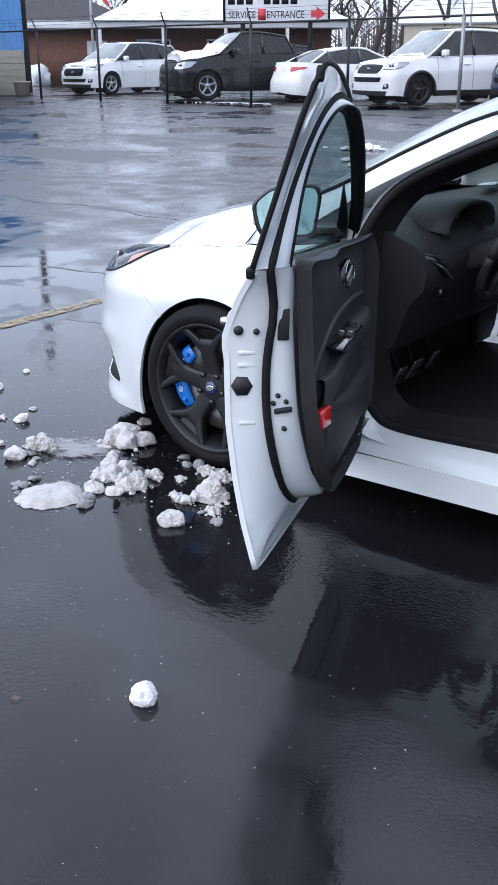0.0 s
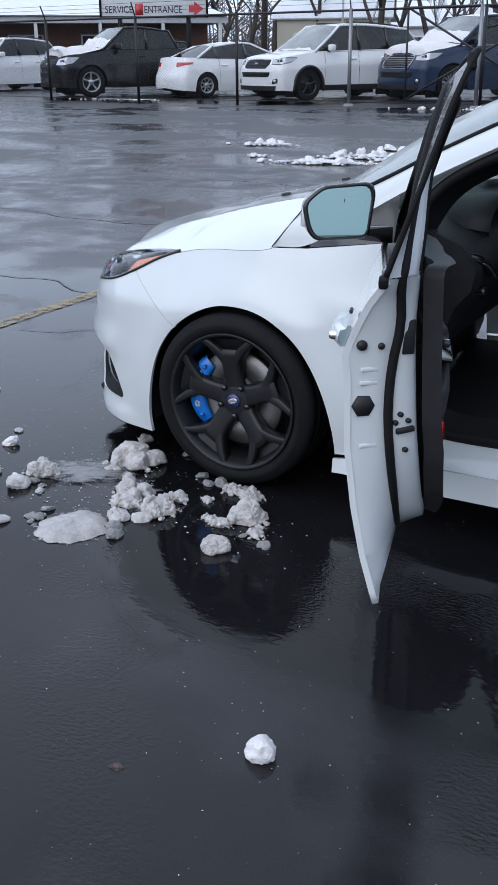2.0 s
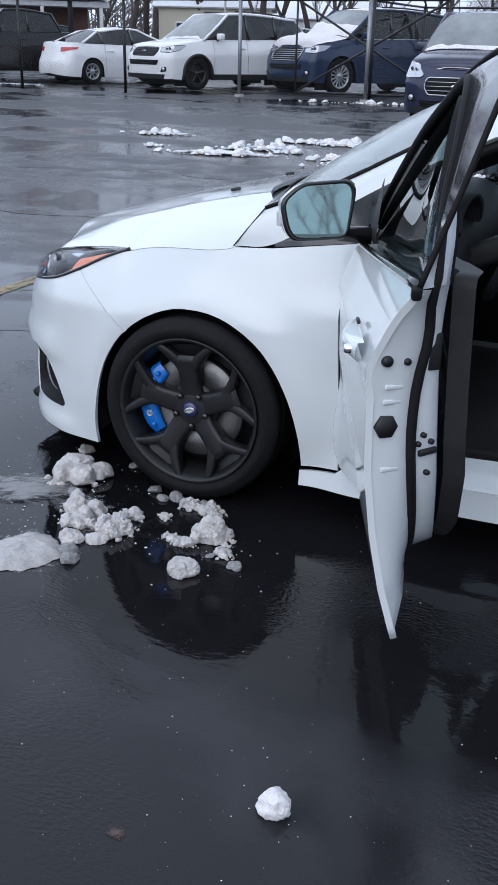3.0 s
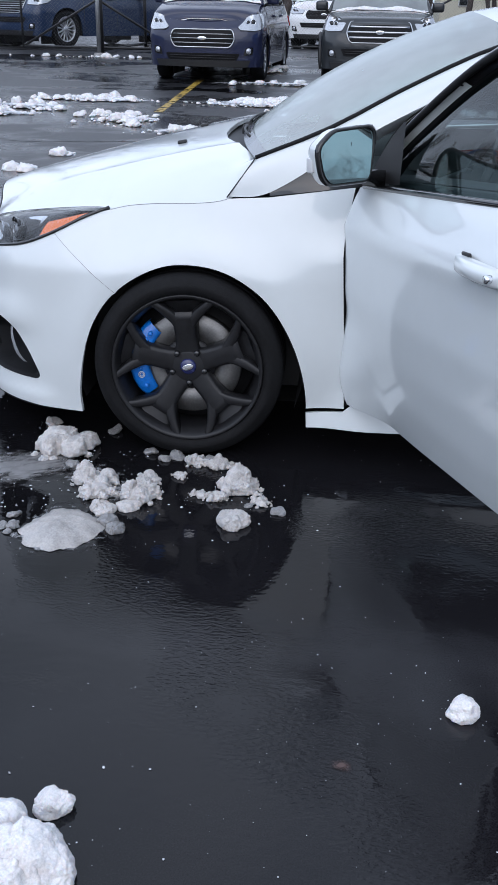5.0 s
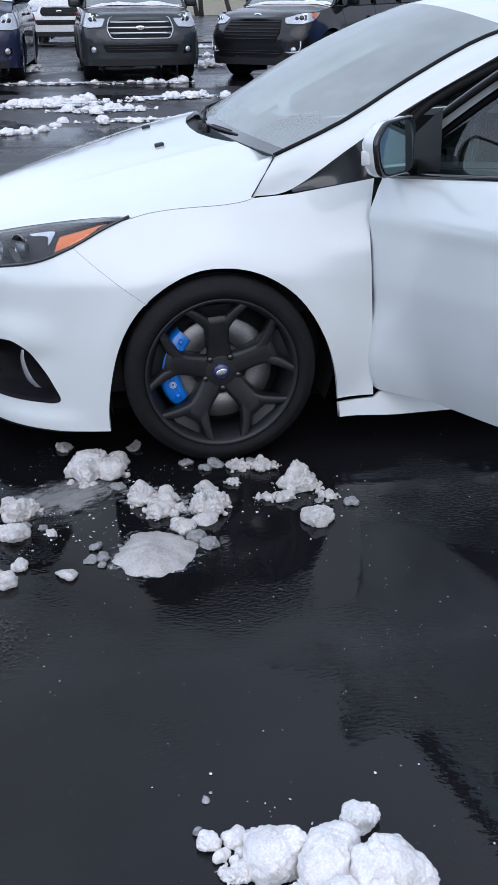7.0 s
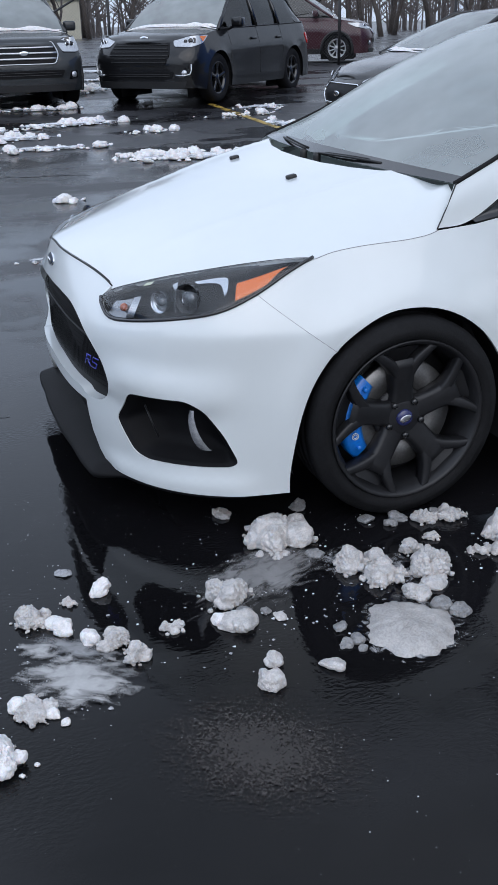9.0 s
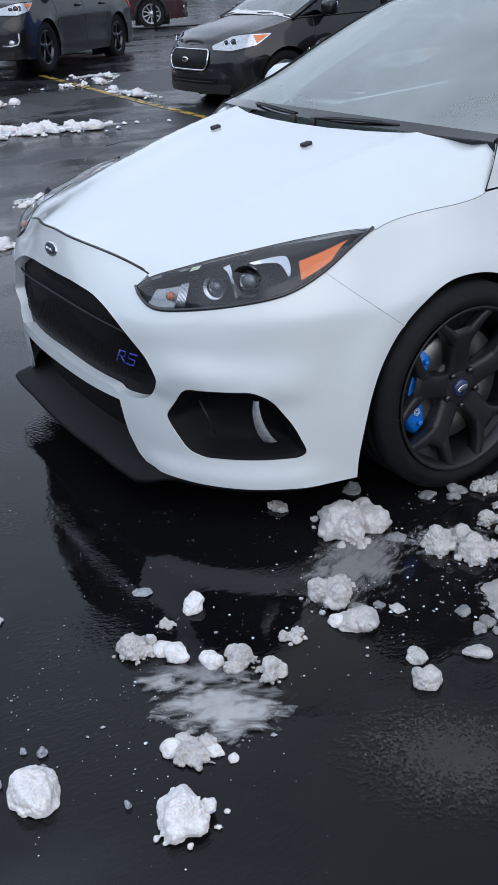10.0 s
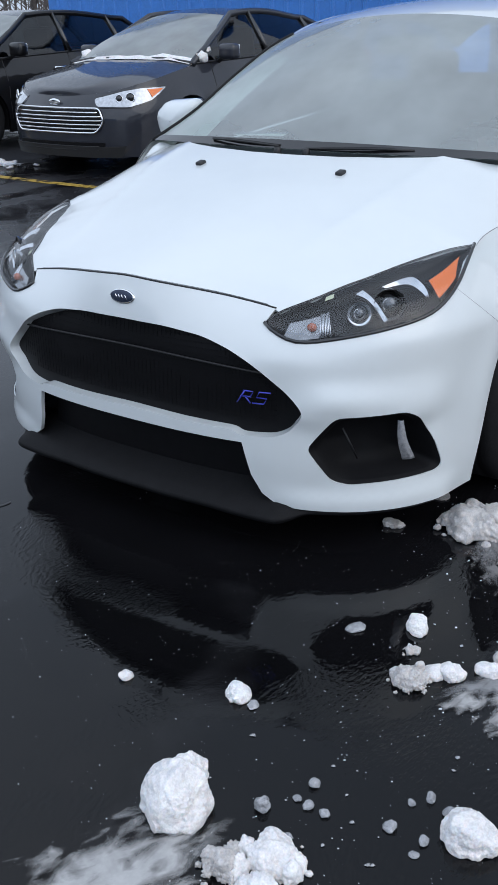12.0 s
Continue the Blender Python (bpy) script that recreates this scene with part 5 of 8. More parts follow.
part("door_glass", facing(strip(gl_low, gl_top, bulge=0.010, rows=6), (1.1, 0, 1.0)), DOORGLASS, door, "tinted door glass")
part("mirror_sail", grid_mesh([[Vector((x, -0.812 + 0.10 * (z - 0.93), z)) for x, z in row] for row in (((0.575, 0.935), (0.66, 0.94), (0.78, 0.945)), ((0.585, 0.99), (0.67, 1.0), (0.775, 1.0)), ((0.66, 1.055), (0.70, 1.06), (0.77, 1.06)), ((0.74, 1.11), (0.755, 1.115), (0.765, 1.12)))]), TRIM, door)
part("belt_strip", tubed([door_skin(x, belt_line(x), -0.004) + Vector((0, 0, 0.004)) for x in np.linspace(0.575, 1.675, 12)], 0.010, 6), GLOSSBLACK, door)
part("belt_shelf", grid_mesh([[Vector((x, y, TOP_IN(x) + e)) for x in np.linspace(0.585, 1.600, 12)] for y, e in ((-0.785, -0.030), (-0.775, -0.004), (-0.758, 0.0), (-0.744, -0.004), (-0.734, -0.03))]), CABIN, door)


# small parts of the shut face
def on_shut(z, k):
    j = min(range(19), key=lambda i: abs(hem[i].z - z) + abs(seal_d[i].z - z) + abs(edge_d[i].z - z))
    pick = lambda ln: min(ln, key=lambda q: abs(q.z - z))
    return pick(lip), pick(seal_d), pick(edge_d)


def plug(z, v, r, sides=16, outer=True, deep=0.004):
    o_, s_, e_ = on_shut(z, v)
    q = o_.lerp(s_, v) if outer else s_.lerp(e_, v)
    q.z = z
    yaw = -66 if outer else -58
    return lathe([(0.0, deep), (r * 0.9, deep), (r, 0.0), (r, -0.006)], Matrix.Translation(q + Vector((0.004, 0, 0))) @ pose(0, 0, 0, 0, 0, yaw) @ Matrix.Scale(1.0, 4), sides)


part("grommet", plug(0.690, 0.30, 0.026, 6), TRIM, shut, "black hexagonal grommet")
for z, v, r, o in ((0.823, 0.12, 0.0115, True), (0.821, 0.60, 0.0075, True), (0.666, 0.52, 0.006, False), (0.648, 0.30, 0.006, False), (0.650, 0.80, 0.006, False), (0.583, 0.66, 0.006, False)):
    part("plug", plug(z, v, r, 14, o), TRIM, shut)
o_, s_, e_ = on_shut(0.835, 0)
part("latch_cover", boxed((0.014, 0.028, 0.074), pose(e_.x + 0.004, e_.y - 0.010, 0.836, 0, 0, 28), 0.003), TRIM, shut)
o_, s_, e_ = on_shut(0.620, 0)
part("latch", boxed((0.012, 0.044, 0.013), Matrix.Translation(s_.lerp(e_, 0.66) + Vector((0.002, 0, 0))) @ pose(0, 0, 0, 6, 0, 28), 0.003), TRIM, shut)
for z in (0.60, 0.74, 0.77):
    o_, s_, e_ = on_shut(z, 0)
    part("pressing", boxed((0.006, 0.040, 0.010), pose(o_.lerp(s_, 0.4).x + 0.002, o_.lerp(s_, 0.4).y, z, 0, 0, 24), 0.003, 3), WHITE, shut)

# ---- door mirror ----
mir = empty("door_mirror")
mir.parent = door
MC = Vector((0.737, -0.973, 1.024))
mir.matrix_local = Matrix.Translation(MC) @ pose(0, 0, 0, 0, 0, 20) @ Matrix.Scale(0.93, 4)
def mirror_outline(k, x, dz=0.0):
    pts = rounded([(-0.122 * k, 0.030 * k), (-0.060 * k, 0.080 * k), (0.098 * k, 0.092 * k), (0.112 * k, 0.060 * k), (0.092 * k, -0.078 * k), (-0.078 * k, -0.084 * k), (-0.104 * k, -0.055 * k)], 0.024 * k)
    return [Vector((x, y, z + dz)) for y, z in pts]
def fixed(k, x, n=44):
    return resample(mirror_outline(k, x) + [mirror_outline(k, x)[0]], n + 1)[:-1]
part("mirror_cap", grid_mesh([fixed(0.99, 0.02), fixed(0.99, -0.005), fixed(0.93, -0.022), fixed(0.76, -0.038), fixed(0.4, -0.050), fixed(0.02, -0.053)], closed=True), WHITE, mir, "white mirror housing")
part("mirror_rim", grid_mesh([fixed(1.0, 0.018), fixed(1.02, 0.030), fixed(0.93, 0.038), fixed(0.88, 0.026), fixed(0.01, 0.010)], closed=True), GLOSSBLACK, mir, "black mirror surround")
part("mirror_glass", meshed([q + Vector((0.004 - 0.07 * q.z, 0, 0)) for q in fixed(0.895, 0.0295)], [tuple(range(44))]), material("mirror_silver", (0.52, 0.64, 0.65), 0.03, metal=1.0), mir, "blue-tinted mirror glass")
bm = bmesh.new()
tube(bm, [Vector((0.0305, -0.028 + 0.040 * math.cos(a), 0.038 + 0.036 * math.sin(a))) for a in np.linspace(-2.0, 0.1, 12)], 0.0012, 4)
part("spot_mirror_edge", bm, TRIM, mir)
part("mirror_arm", grid_mesh([[Vector((x, y, z)) for x, y, z in ((-0.03, 0.07, -0.085), (0.02, 0.07, -0.085), (0.02, 0.07, -0.05), (-0.03, 0.07, -0.05))], [Vector((x - 0.02, y, z)) for x, y, z in ((-0.09, 0.185, -0.10), (0.02, 0.185, -0.10), (0.02, 0.185, -0.05), (-0.09, 0.185, -0.05))]], closed=True), GLOSSBLACK, mir)
part("side_repeater", boxed((0.03, 0.012, 0.045), pose(-0.012, -0.108, -0.022), 0.005), FROST, mir)

far = empty("door_mirror")
far.parent = hatch
far.matrix_local = pose(0.665, 0.985, 1.005)
flip = lambda pts: [Vector((q.x, -q.y, q.z)) for q in pts]
part("mirror_cap", grid_mesh([flip(fixed(k, x)) for k, x in ((1.0, 0.02), (1.04, -0.005), (0.98, -0.035), (0.76, -0.068), (0.4, -0.086), (0.02, -0.090))], closed=True), WHITE, far, "white mirror housing")
part("mirror_rim", grid_mesh([flip(fixed(k, x)) for k, x in ((1.0, 0.018), (1.02, 0.03), (0.93, 0.038), (0.88, 0.026), (0.01, 0.010))], closed=True), GLOSSBLACK, far)
part("mirror_arm", tubed([Vector((0, -0.06, -0.06)), Vector((-0.03, -0.19, -0.075))], 0.03, 8), GLOSSBLACK, far)
paper = part("paper", boxed((0.07, 0.22, 0.002), pose(0.49, 0.44, 0.985, 0, -4, 8)), FROST, hatch, "sheet of white paper lying on the dashboard")

# ---- cabin ----
part("cabin_floor", boxed((2.2, 1.36, 0.03), pose(1.5, 0, 0.20), 0.005), CABIN, hatch)
part("bulkhead", boxed((0.03, 1.36, 0.75), pose(0.32, 0, 0.56, 0, -12, 0)), CABIN, hatch)
part("cabin_far_side", boxed((2.2, 0.02, 0.70), pose(1.7, 0.72, 0.58)), CABIN, hatch)
dash_rows = []
for k in range(15):
    y = -0.72 + 1.44 * k / 14
    b = 0.02 * math.exp(-((y + 0.36) / 0.20) ** 2)
    dash_rows.append([Vector((0.25, y, 0.93)), Vector((0.45, y, 0.955 + b)), Vector((0.62, y, 0.945 + b * 2)), Vector((0.74, y, 0.90 + b)), Vector((0.79, y, 0.83)), Vector((0.78, y, 0.76)), Vector((0.73, y, 0.70)), Vector((0.68, y, 0.56)), Vector((0.62, y, 0.50))])
dash = part("dashboard", grid_mesh(dash_rows), CABIN, hatch, "charcoal dashboard with instrument hood")
rows = []
for k in range(13):
    a = math.pi * k / 12
    y, z = -0.36 - 0.19 * math.cos(a), 0.915 + 0.095 * math.sin(a) ** 0.7
    rows.append([Vector((0.55, y, z - 0.01)), Vector((0.70, y, z + 0.012)), Vector((0.775, y, z + 0.004)), Vector((0.77, -0.36 + (y + 0.36) * 0.9, z - 0.012)), Vector((0.68, -0.36 + (y + 0.36) * 0.85, z - 0.02))])
part("instrument_hood", grid_mesh(rows), CABIN, dash)
part("dash_end", meshed([r + Vector((0, -0.002, 0)) for r in dash_rows[0]] + [Vector((0.30, -0.722, 0.45))], [tuple(range(10))]), CABIN, dash)
part("instrument_panel", boxed((0.01, 0.34, 0.10), pose(0.675, -0.36, 0.925, 0, -18, 0), 0.004), GLOSSBLACK, dash)
for y in (-0.45, -0.28):
    bm = bmesh.new()
    tube(bm, [Vector((0.688 + 0.014 * math.sin(a), y + 0.045 * math.cos(a), 0.928 + 0.043 * math.sin(a))) for a in np.linspace(0.3, 2.84, 15)], 0.0022, 5)
    part("dial_ring", bm, LAMPCHROME, dash)
vent = part("air_vent", tubed(spline([(0.735, -0.70, 0.865), (0.782, -0.655, 0.850), (0.805, -0.60, 0.80)], 6), 0.017, 8), GLOSSBLACK, dash, "slim side air vent with bright edge")
part("vent_trim", tubed(spline([(0.752, -0.695, 0.853), (0.800, -0.648, 0.835), (0.822, -0.592, 0.783)], 6), 0.0045, 6), LAMPCHROME, vent)
part("light_knob", lathe([(0.0, 0.010), (0.014, 0.009), (0.017, 0.0), (0.017, -0.02)], pose(0.785, -0.60, 0.735, 0, 0, -90), 20), GLOSSBLACK, dash)
part("steering_column", boxed((0.26, 0.09, 0.08), pose(0.82, -0.36, 0.83, 0, -22, 0), 0.02), CABIN, dash)
wheel_ax = pose(0.93, -0.36, 0.86, 0, 0, -90) @ pose(0, 0, 0, -24, 0, 0)
st = empty("steering_wheel")
st.parent = hatch
part("steering_rim", tubed([wheel_ax @ Vector((0.185 * math.cos(a), 0, 0.185 * math.sin(a))) for a in np.linspace(0, 2 * math.pi, 49)], 0.016, 10), CABIN, st)
part("steering_boss", lathe([(0.0, 0.03), (0.06, 0.025), (0.075, 0.0), (0.06, -0.03)], wheel_ax, 28), CABIN, st)
for a in (0, math.pi, -math.pi / 2):
    part("steering_spoke", tubed([wheel_ax @ Vector((r * math.cos(a), 0, r * math.sin(a))) for r in (0.05, 0.18)], 0.014, 6), CABIN, st)
for y, w in ((-0.52, 0.055), (-0.40, 0.07), (-0.25, 0.045)):
    pd = part("pedal", boxed((0.012, w, 0.085), pose(0.60, y, 0.38, 0, 28, 0), 0.004), STEEL, hatch, "brushed metal pedal")
    for k in range(3):
        part("pedal_rib", boxed((0.005, w * 0.8, 0.010), pose(0.612, y, 0.357 + 0.024 * k, 0, 28, 0), 0.002), RUBBER, pd)
    part("pedal_arm", tubed([Vector((0.59, y, 0.40)), Vector((0.50, y, 0.66))], 0.009, 6), TRIM, pd)
for y in (-0.36, 0.36):
    seat = part("seat", boxed((0.50, 0.50, 0.16), pose(1.52, y, 0.43, 0, -6, 0), 0.06, 3), CABIN, hatch, "black bucket front seat")
    part("seat_back", boxed((0.14, 0.48, 0.62), pose(1.80, y, 0.77, 0, 16, 0), 0.06, 3), CABIN, seat)
    part("headrest", boxed((0.10, 0.26, 0.19), pose(1.92, y, 1.14, 0, 14, 0), 0.045, 3), CABIN, seat)
part("rear_seat", boxed((0.16, 1.24, 0.62), pose(2.62, 0, 0.78, 0, 18, 0), 0.06, 3), CABIN, hatch, "black rear seat bench")
rv = part("rear_view_mirror", boxed((0.03, 0.24, 0.07), pose(0.88, 0, 1.30, 0, 12, 0), 0.015, 3), TRIM, hatch, "black rear-view mirror")
part("mirror_stem", tubed([Vector((0.87, 0, 1.33)), Vector((0.84, 0, 1.375))], 0.010, 6), TRIM, rv)
part("headliner", grid_mesh([[Vector((x, y, 1.385 + 0.02 * (1 - (y / 0.56) ** 2))) for y in np.linspace(-0.56, 0.56, 7)] for x in np.linspace(1.1, 2.9, 5)]), CABIN, hatch)


# ---- parked vehicles ----
def paint(name, c, rough=0.3, vary=0.12):
    return material(name, c, rough + 0.2, coat=0.85, spec=0.1, vary=vary, scale=3, rough_vary=0.08)


PAINT_WHITE = paint("pearl_white_paint", (0.82, 0.83, 0.84), vary=0.04)
PAINT_BLACK = paint("black_paint", (0.006, 0.006, 0.007), 0.22)
PAINT_GREY = paint("dark_grey_paint", (0.024, 0.027, 0.030), 0.28)
PAINT_NAVY = paint("navy_paint", (0.016, 0.020, 0.050), 0.25)
PAINT_BLUE = paint("deep_blue_paint", (0.016, 0.032, 0.075), 0.25)
PAINT_MAROON = paint("maroon_paint", (0.050, 0.016, 0.022), 0.28)
PAINT_SLATE = paint("slate_paint", (0.022, 0.024, 0.032), 0.22)
CLEARLAMP = material("clear_lamp", (0.50, 0.52, 0.55), 0.12, metal=0.5, coat=1.0, vary=0.4, scale=40)
FARGLASS = glass_material("car_window_glass", (0.42, 0.50, 0.52), dark=0.35)
FARSCREEN = glass_material("car_screen_glass", (0.60, 0.70, 0.70), dark=0.55, ior=1.9, mist=0.22)
PLATE = material("blank_plate", (0.55, 0.50, 0.30), 0.4)


def wheel_simple(parent, cx, cy, turn, R, rimR, w, mat, spokes, hub_label=""):
    wh = empty("wheel")
    wh.parent = parent
    wh.matrix_local = pose(cx, cy, R, 0, 0, turn)
    prof = [(rimR - 0.01, -w * 0.42), (rimR + 0.015, -w * 0.48), ((R + rimR) / 2, -w * 0.5), (R - 0.02, -w * 0.46), (R, -w * 0.36), (R, w * 0.36), (R - 0.02, w * 0.46), (rimR, w * 0.45)]
    part("tyre", lathe(prof, Matrix(), 40), TYRE, wh)
    rim = part("rim", lathe([(rimR, -w * 0.42), (rimR - 0.012, -w * 0.45), (rimR - 0.03, -w * 0.38), (rimR - 0.04, -w * 0.1), (rimR - 0.04, w * 0.3)], Matrix(), 40), mat, wh, hub_label)
    part("hub", lathe([(0.0, -w * 0.40), (0.055, -w * 0.40), (0.075, -w * 0.3), (0.075, 0)], Matrix(), 20), mat, rim)
    part("brake", lathe([(0.0, -w * 0.06), (rimR - 0.05, -w * 0.06), (rimR - 0.05, 0.0)], Matrix(), 28), TRIM, rim)
    for k in range(spokes):
        a = 2 * math.pi * k / spokes + 0.3
        sp = bar_y([(0.05, 0), (rimR * 0.5, 0), (rimR - 0.015, 0)], [0.026 if spokes < 8 else 0.016, 0.020 if spokes < 8 else 0.013, 0.026 if spokes < 8 else 0.018], [w * 0.36, w * 0.37, w * 0.42], 0.04)
        sp.transform(pose(0, 0, 0, 0, -math.degrees(a), 0))
        part("spoke", sp, mat, rim)
    return wh


def vehicle(name, label, category, place, L, W, H, wb, oh, R, paint_mat, kind="suv", hood=(0.80, 1.02), belt_h=(1.05, 1.12), cabin=(0.25, 1.05, None, None), roof_w=0.60,
            nose=(0.60, 2.6), cladding=None, grille_z=(0.55, 0.85, 0.55), grille_mat=None, slats=3, chrome=CHROME, rims=SILVER, spokes=5, lamp=(0.45, 0.62, 0.78, 0.90, 0.62), snow=(), rail=False, amber=True, tail_lamp=None, fog_trim=False):
    """A parked vehicle: nose towards -x, front axle at x = 0. Sizes in metres."""
    car = tagged(empty(name, place), label, category)
    half = W / 2
    nx0, na, npow = -oh + nose[0], nose[0], nose[1]
    tx0 = L - oh - 0.55
    pts = [(nx0 - na * max(0.0, math.cos(a)) ** (2 / npow), -half * math.sin(a) ** (2 / npow)) for a in np.linspace(0, math.pi / 2, 61)]
    pts += [(x, -half) for x in np.linspace(nx0, tx0, 40)[1:]]
    pts += [(tx0 + 0.55 * max(0.0, math.sin(a)) ** (2 / 3.6), -half * max(0.0, math.cos(a)) ** (2 / 3.6)) for a in np.linspace(0, math.pi / 2, 41)[1:]]
    pl = np.array(pts)
    ps = np.concatenate([[0], np.cumsum(np.hypot(*np.diff(pl, axis=0).T))])
    pt = np.gradient(pl, ps, axis=0)
    s_end = float(ps[-1])
    x_c = cabin[0]

    def sx(x):
        return float(np.interp(x, pl[:, 0], ps))

    def sy(y):
        return float(np.interp(y, -pl[:61, 1], ps[:61]))

    def ztop(x):
        if x < x_c:
            t = (x + oh) / (x_c + oh)
            return hood[0] + (hood[1] - hood[0]) * min(1, max(0, t)) ** 0.75
        return belt_h[0] + (belt_h[1] - belt_h[0]) * min(1, (x - x_c) / (L - oh - x_c))

    def skin(s, z, out=0.0):
        q, sg = abs(s), (1 if s >= 0 else -1)
        x, y = np.interp(q, ps, pl[:, 0]), np.interp(q, ps, pl[:, 1])
        tx, ty = np.interp(q, ps, pt[:, 0]), np.interp(q, ps, pt[:, 1])
        h = math.hypot(tx, ty) or 1
        n1, n2 = ty / h, -tx / h
        front = abs(n1) if x < 0.5 else 0.0
        rear = abs(n1) if x > 0.5 else 0.0
        zt = ztop(x)
        up = max(0.0, z - 0.72 * zt)
        d = 0.55 * up ** 1.5 + 0.22 * max(0.0, 0.42 - z) ** 1.5
        d += front * (1.1 * max(0.0, z - 0.78 * hood[0]) ** 1.6 + 0.02) + rear * 0.12 * step(0.5, 0.75, z)
        d -= 0.014 * math.exp(-((z - 0.70 * zt) / 0.05) ** 2) * (1 - front)
        for cx in (0.0, wb):
            d -= 0.014 * math.exp(-((math.hypot(x - cx, z - R) - R * 1.12) / 0.06) ** 2)
        d -= out
        return Vector((x - n1 * d, (y - n2 * d) * sg, z))

    sill_z = R * 0.62 if kind in ("suv", "pickup", "van") else R * 0.52
    wr = R * 1.13

    def well(cx):
        out = [(cx - wr * 1.04, sill_z)]
        for k in range(15):
            a = math.pi * (1 - k / 14)
            z = R + wr * math.sin(a)
            if z > sill_z + 0.03:
                out.append((cx + wr * math.cos(a), z))
        return out + [(cx + wr * 1.04, sill_z)]

    low = [(0.0, sill_z + 0.02), (sx(-oh + 0.25), sill_z + 0.02)] + [(sx(x), z) for x, z in well(0.0)] + [(sx(x), z) for x, z in well(wb)] + [(s_end, sill_z + 0.08)]
    top = [(s, ztop(float(np.interp(s, ps, pl[:, 0])))) for s in np.linspace(s_end, 0, 40)]
    for sg in (1, -1):
        part("body_side", panel(low + top, [], (lambda s, z: skin(s, z)) if sg == 1 else (lambda s, z: skin(-s, z)), 0.11, 0.03, 0), paint_mat, car)
        if cladding:
            for cx in (0.0, wb):
                bm = bmesh.new()
                tube(bm, [skin(sg * sx(x), z, 0.004) for x, z in well(cx)], 0.035, 6)
                part("arch_cladding", bm, cladding, car)
            band = [(sx(wr * 1.05), sill_z), (sx(wb - wr * 1.05), sill_z), (sx(wb - wr * 1.05), sill_z + 0.13), (sx(wr * 1.05), sill_z + 0.13)]
            part("sill_cladding", panel(band, [], lambda s, z: skin(sg * s, z, 0.012), 0.15, 0.02, 0), cladding, car)
        # door gaps and handles
        for x in (x_c + 0.28, x_c + 1.32, x_c + 2.25):
            if x < L - oh - 0.8:
                part("door_gap", tubed([skin(sg * sx(x), z, -0.001) for z in np.linspace(sill_z + 0.15, ztop(x), 7)], 0.006, 4), TRIM, car)
        for x in (x_c + 1.12, x_c + 2.10):
            if x < L - oh - 1.0:
                part("door_handle", boxed((0.20, 0.04, 0.035), Matrix.Translation(skin(sg * sx(x), 0.86 * belt_h[0], 0.012)), 0.012), chrome if chrome is CHROME else paint_mat, car)
    # bonnet
    ss = np.linspace(0.05, sx(x_c), 14)
    rows = []
    for s in ss:
        e = skin(s, ztop(float(np.interp(s, ps, pl[:, 0]))))
        rows.append([Vector((e.x - (0.035 * (1 - u * u) if s > 0.3 else 0), e.y * -u, e.z + 0.045 * (1 - abs(u) ** 2.5) * min(1, s / 0.5) + 0.012 * math.exp(-((abs(u) - 0.6) / 0.1) ** 2) * min(1, s / 0.6))) for u in np.linspace(-1, 1, 13)])
    part("bonnet", grid_mesh(rows), paint_mat, car)
    hood_rows = rows
    # glasshouse
    x_rf = x_c + cabin[1]
    x_rr = cabin[2] if cabin[2] is not None else L - oh - 0.75
    x_t = cabin[3] if cabin[3] is not None else L - oh - 0.12
    rw = roof_w * W / 1.84

    def side_low(x):
        return skin(sx(x), ztop(x))

    base = hood_rows[-1]
    hr = H - 0.06
    a_low, a_high = side_low(x_c), Vector((x_rf, -rw, hr - 0.03))
    roof_pts = [Vector((x_rf + (x_rr - x_rf) * t, -rw * (1 - 0.04 * t), hr - 0.03 + 0.045 * math.sin(math.pi * min(1, t + 0.15)) - 0.05 * t * t)) for t in np.linspace(0, 1, 9)]
    c_low = side_low(x_t)
    screen_top = [Vector((x_rf - 0.07 * (1 - u * u), a_high.y * -u, a_high.z + 0.04 * (1 - u * u))) for u in np.linspace(-1, 1, 13)]
    part("windscreen", facing(grid_mesh([[p.lerp(q, t) + Vector((-0.02, 0, 0.03)) * (4 * t * (1 - t)) for p, q in zip(base, screen_top)] for t in np.linspace(0, 1, 6)]), (x_rf, 0, 0.5)), FARSCREEN, car)
    part("scuttle", tubed([p + Vector((0.02, 0, 0.006)) for p in base], 0.02, 6), TRIM, car)
    roof_rows = [screen_top] + [[Vector((p.x, p.y * -u, p.z + 0.045 * (1 - u * u))) for u in np.linspace(-1, 1, 13)] for p in roof_pts[1:]]
    part("roof", grid_mesh(roof_rows), paint_mat, car)
    tail_low = [Vector((c_low.x + 0.05 * (1 - u * u), c_low.y * -u, c_low.z)) for u in np.linspace(-1, 1, 13)]
    part("rear_window", facing(grid_mesh([roof_rows[-1], [p.lerp(q, 0.5) + Vector((0.03, 0, 0.02)) for p, q in zip(roof_rows[-1], tail_low)], tail_low]), (x_rf, 0, 0.5)), FARGLASS, car)
    # tail deck
    deck_s = np.linspace(sx(x_t), s_end - 0.05, 8)
    rows = []
    for s in deck_s:
        e = skin(s, ztop(float(np.interp(s, ps, pl[:, 0]))))
        rows.append([Vector((e.x, e.y * -u, e.z + 0.02 * (1 - u * u))) for u in np.linspace(-1, 1, 9)])
    part("tail_deck", grid_mesh(rows), paint_mat, car)
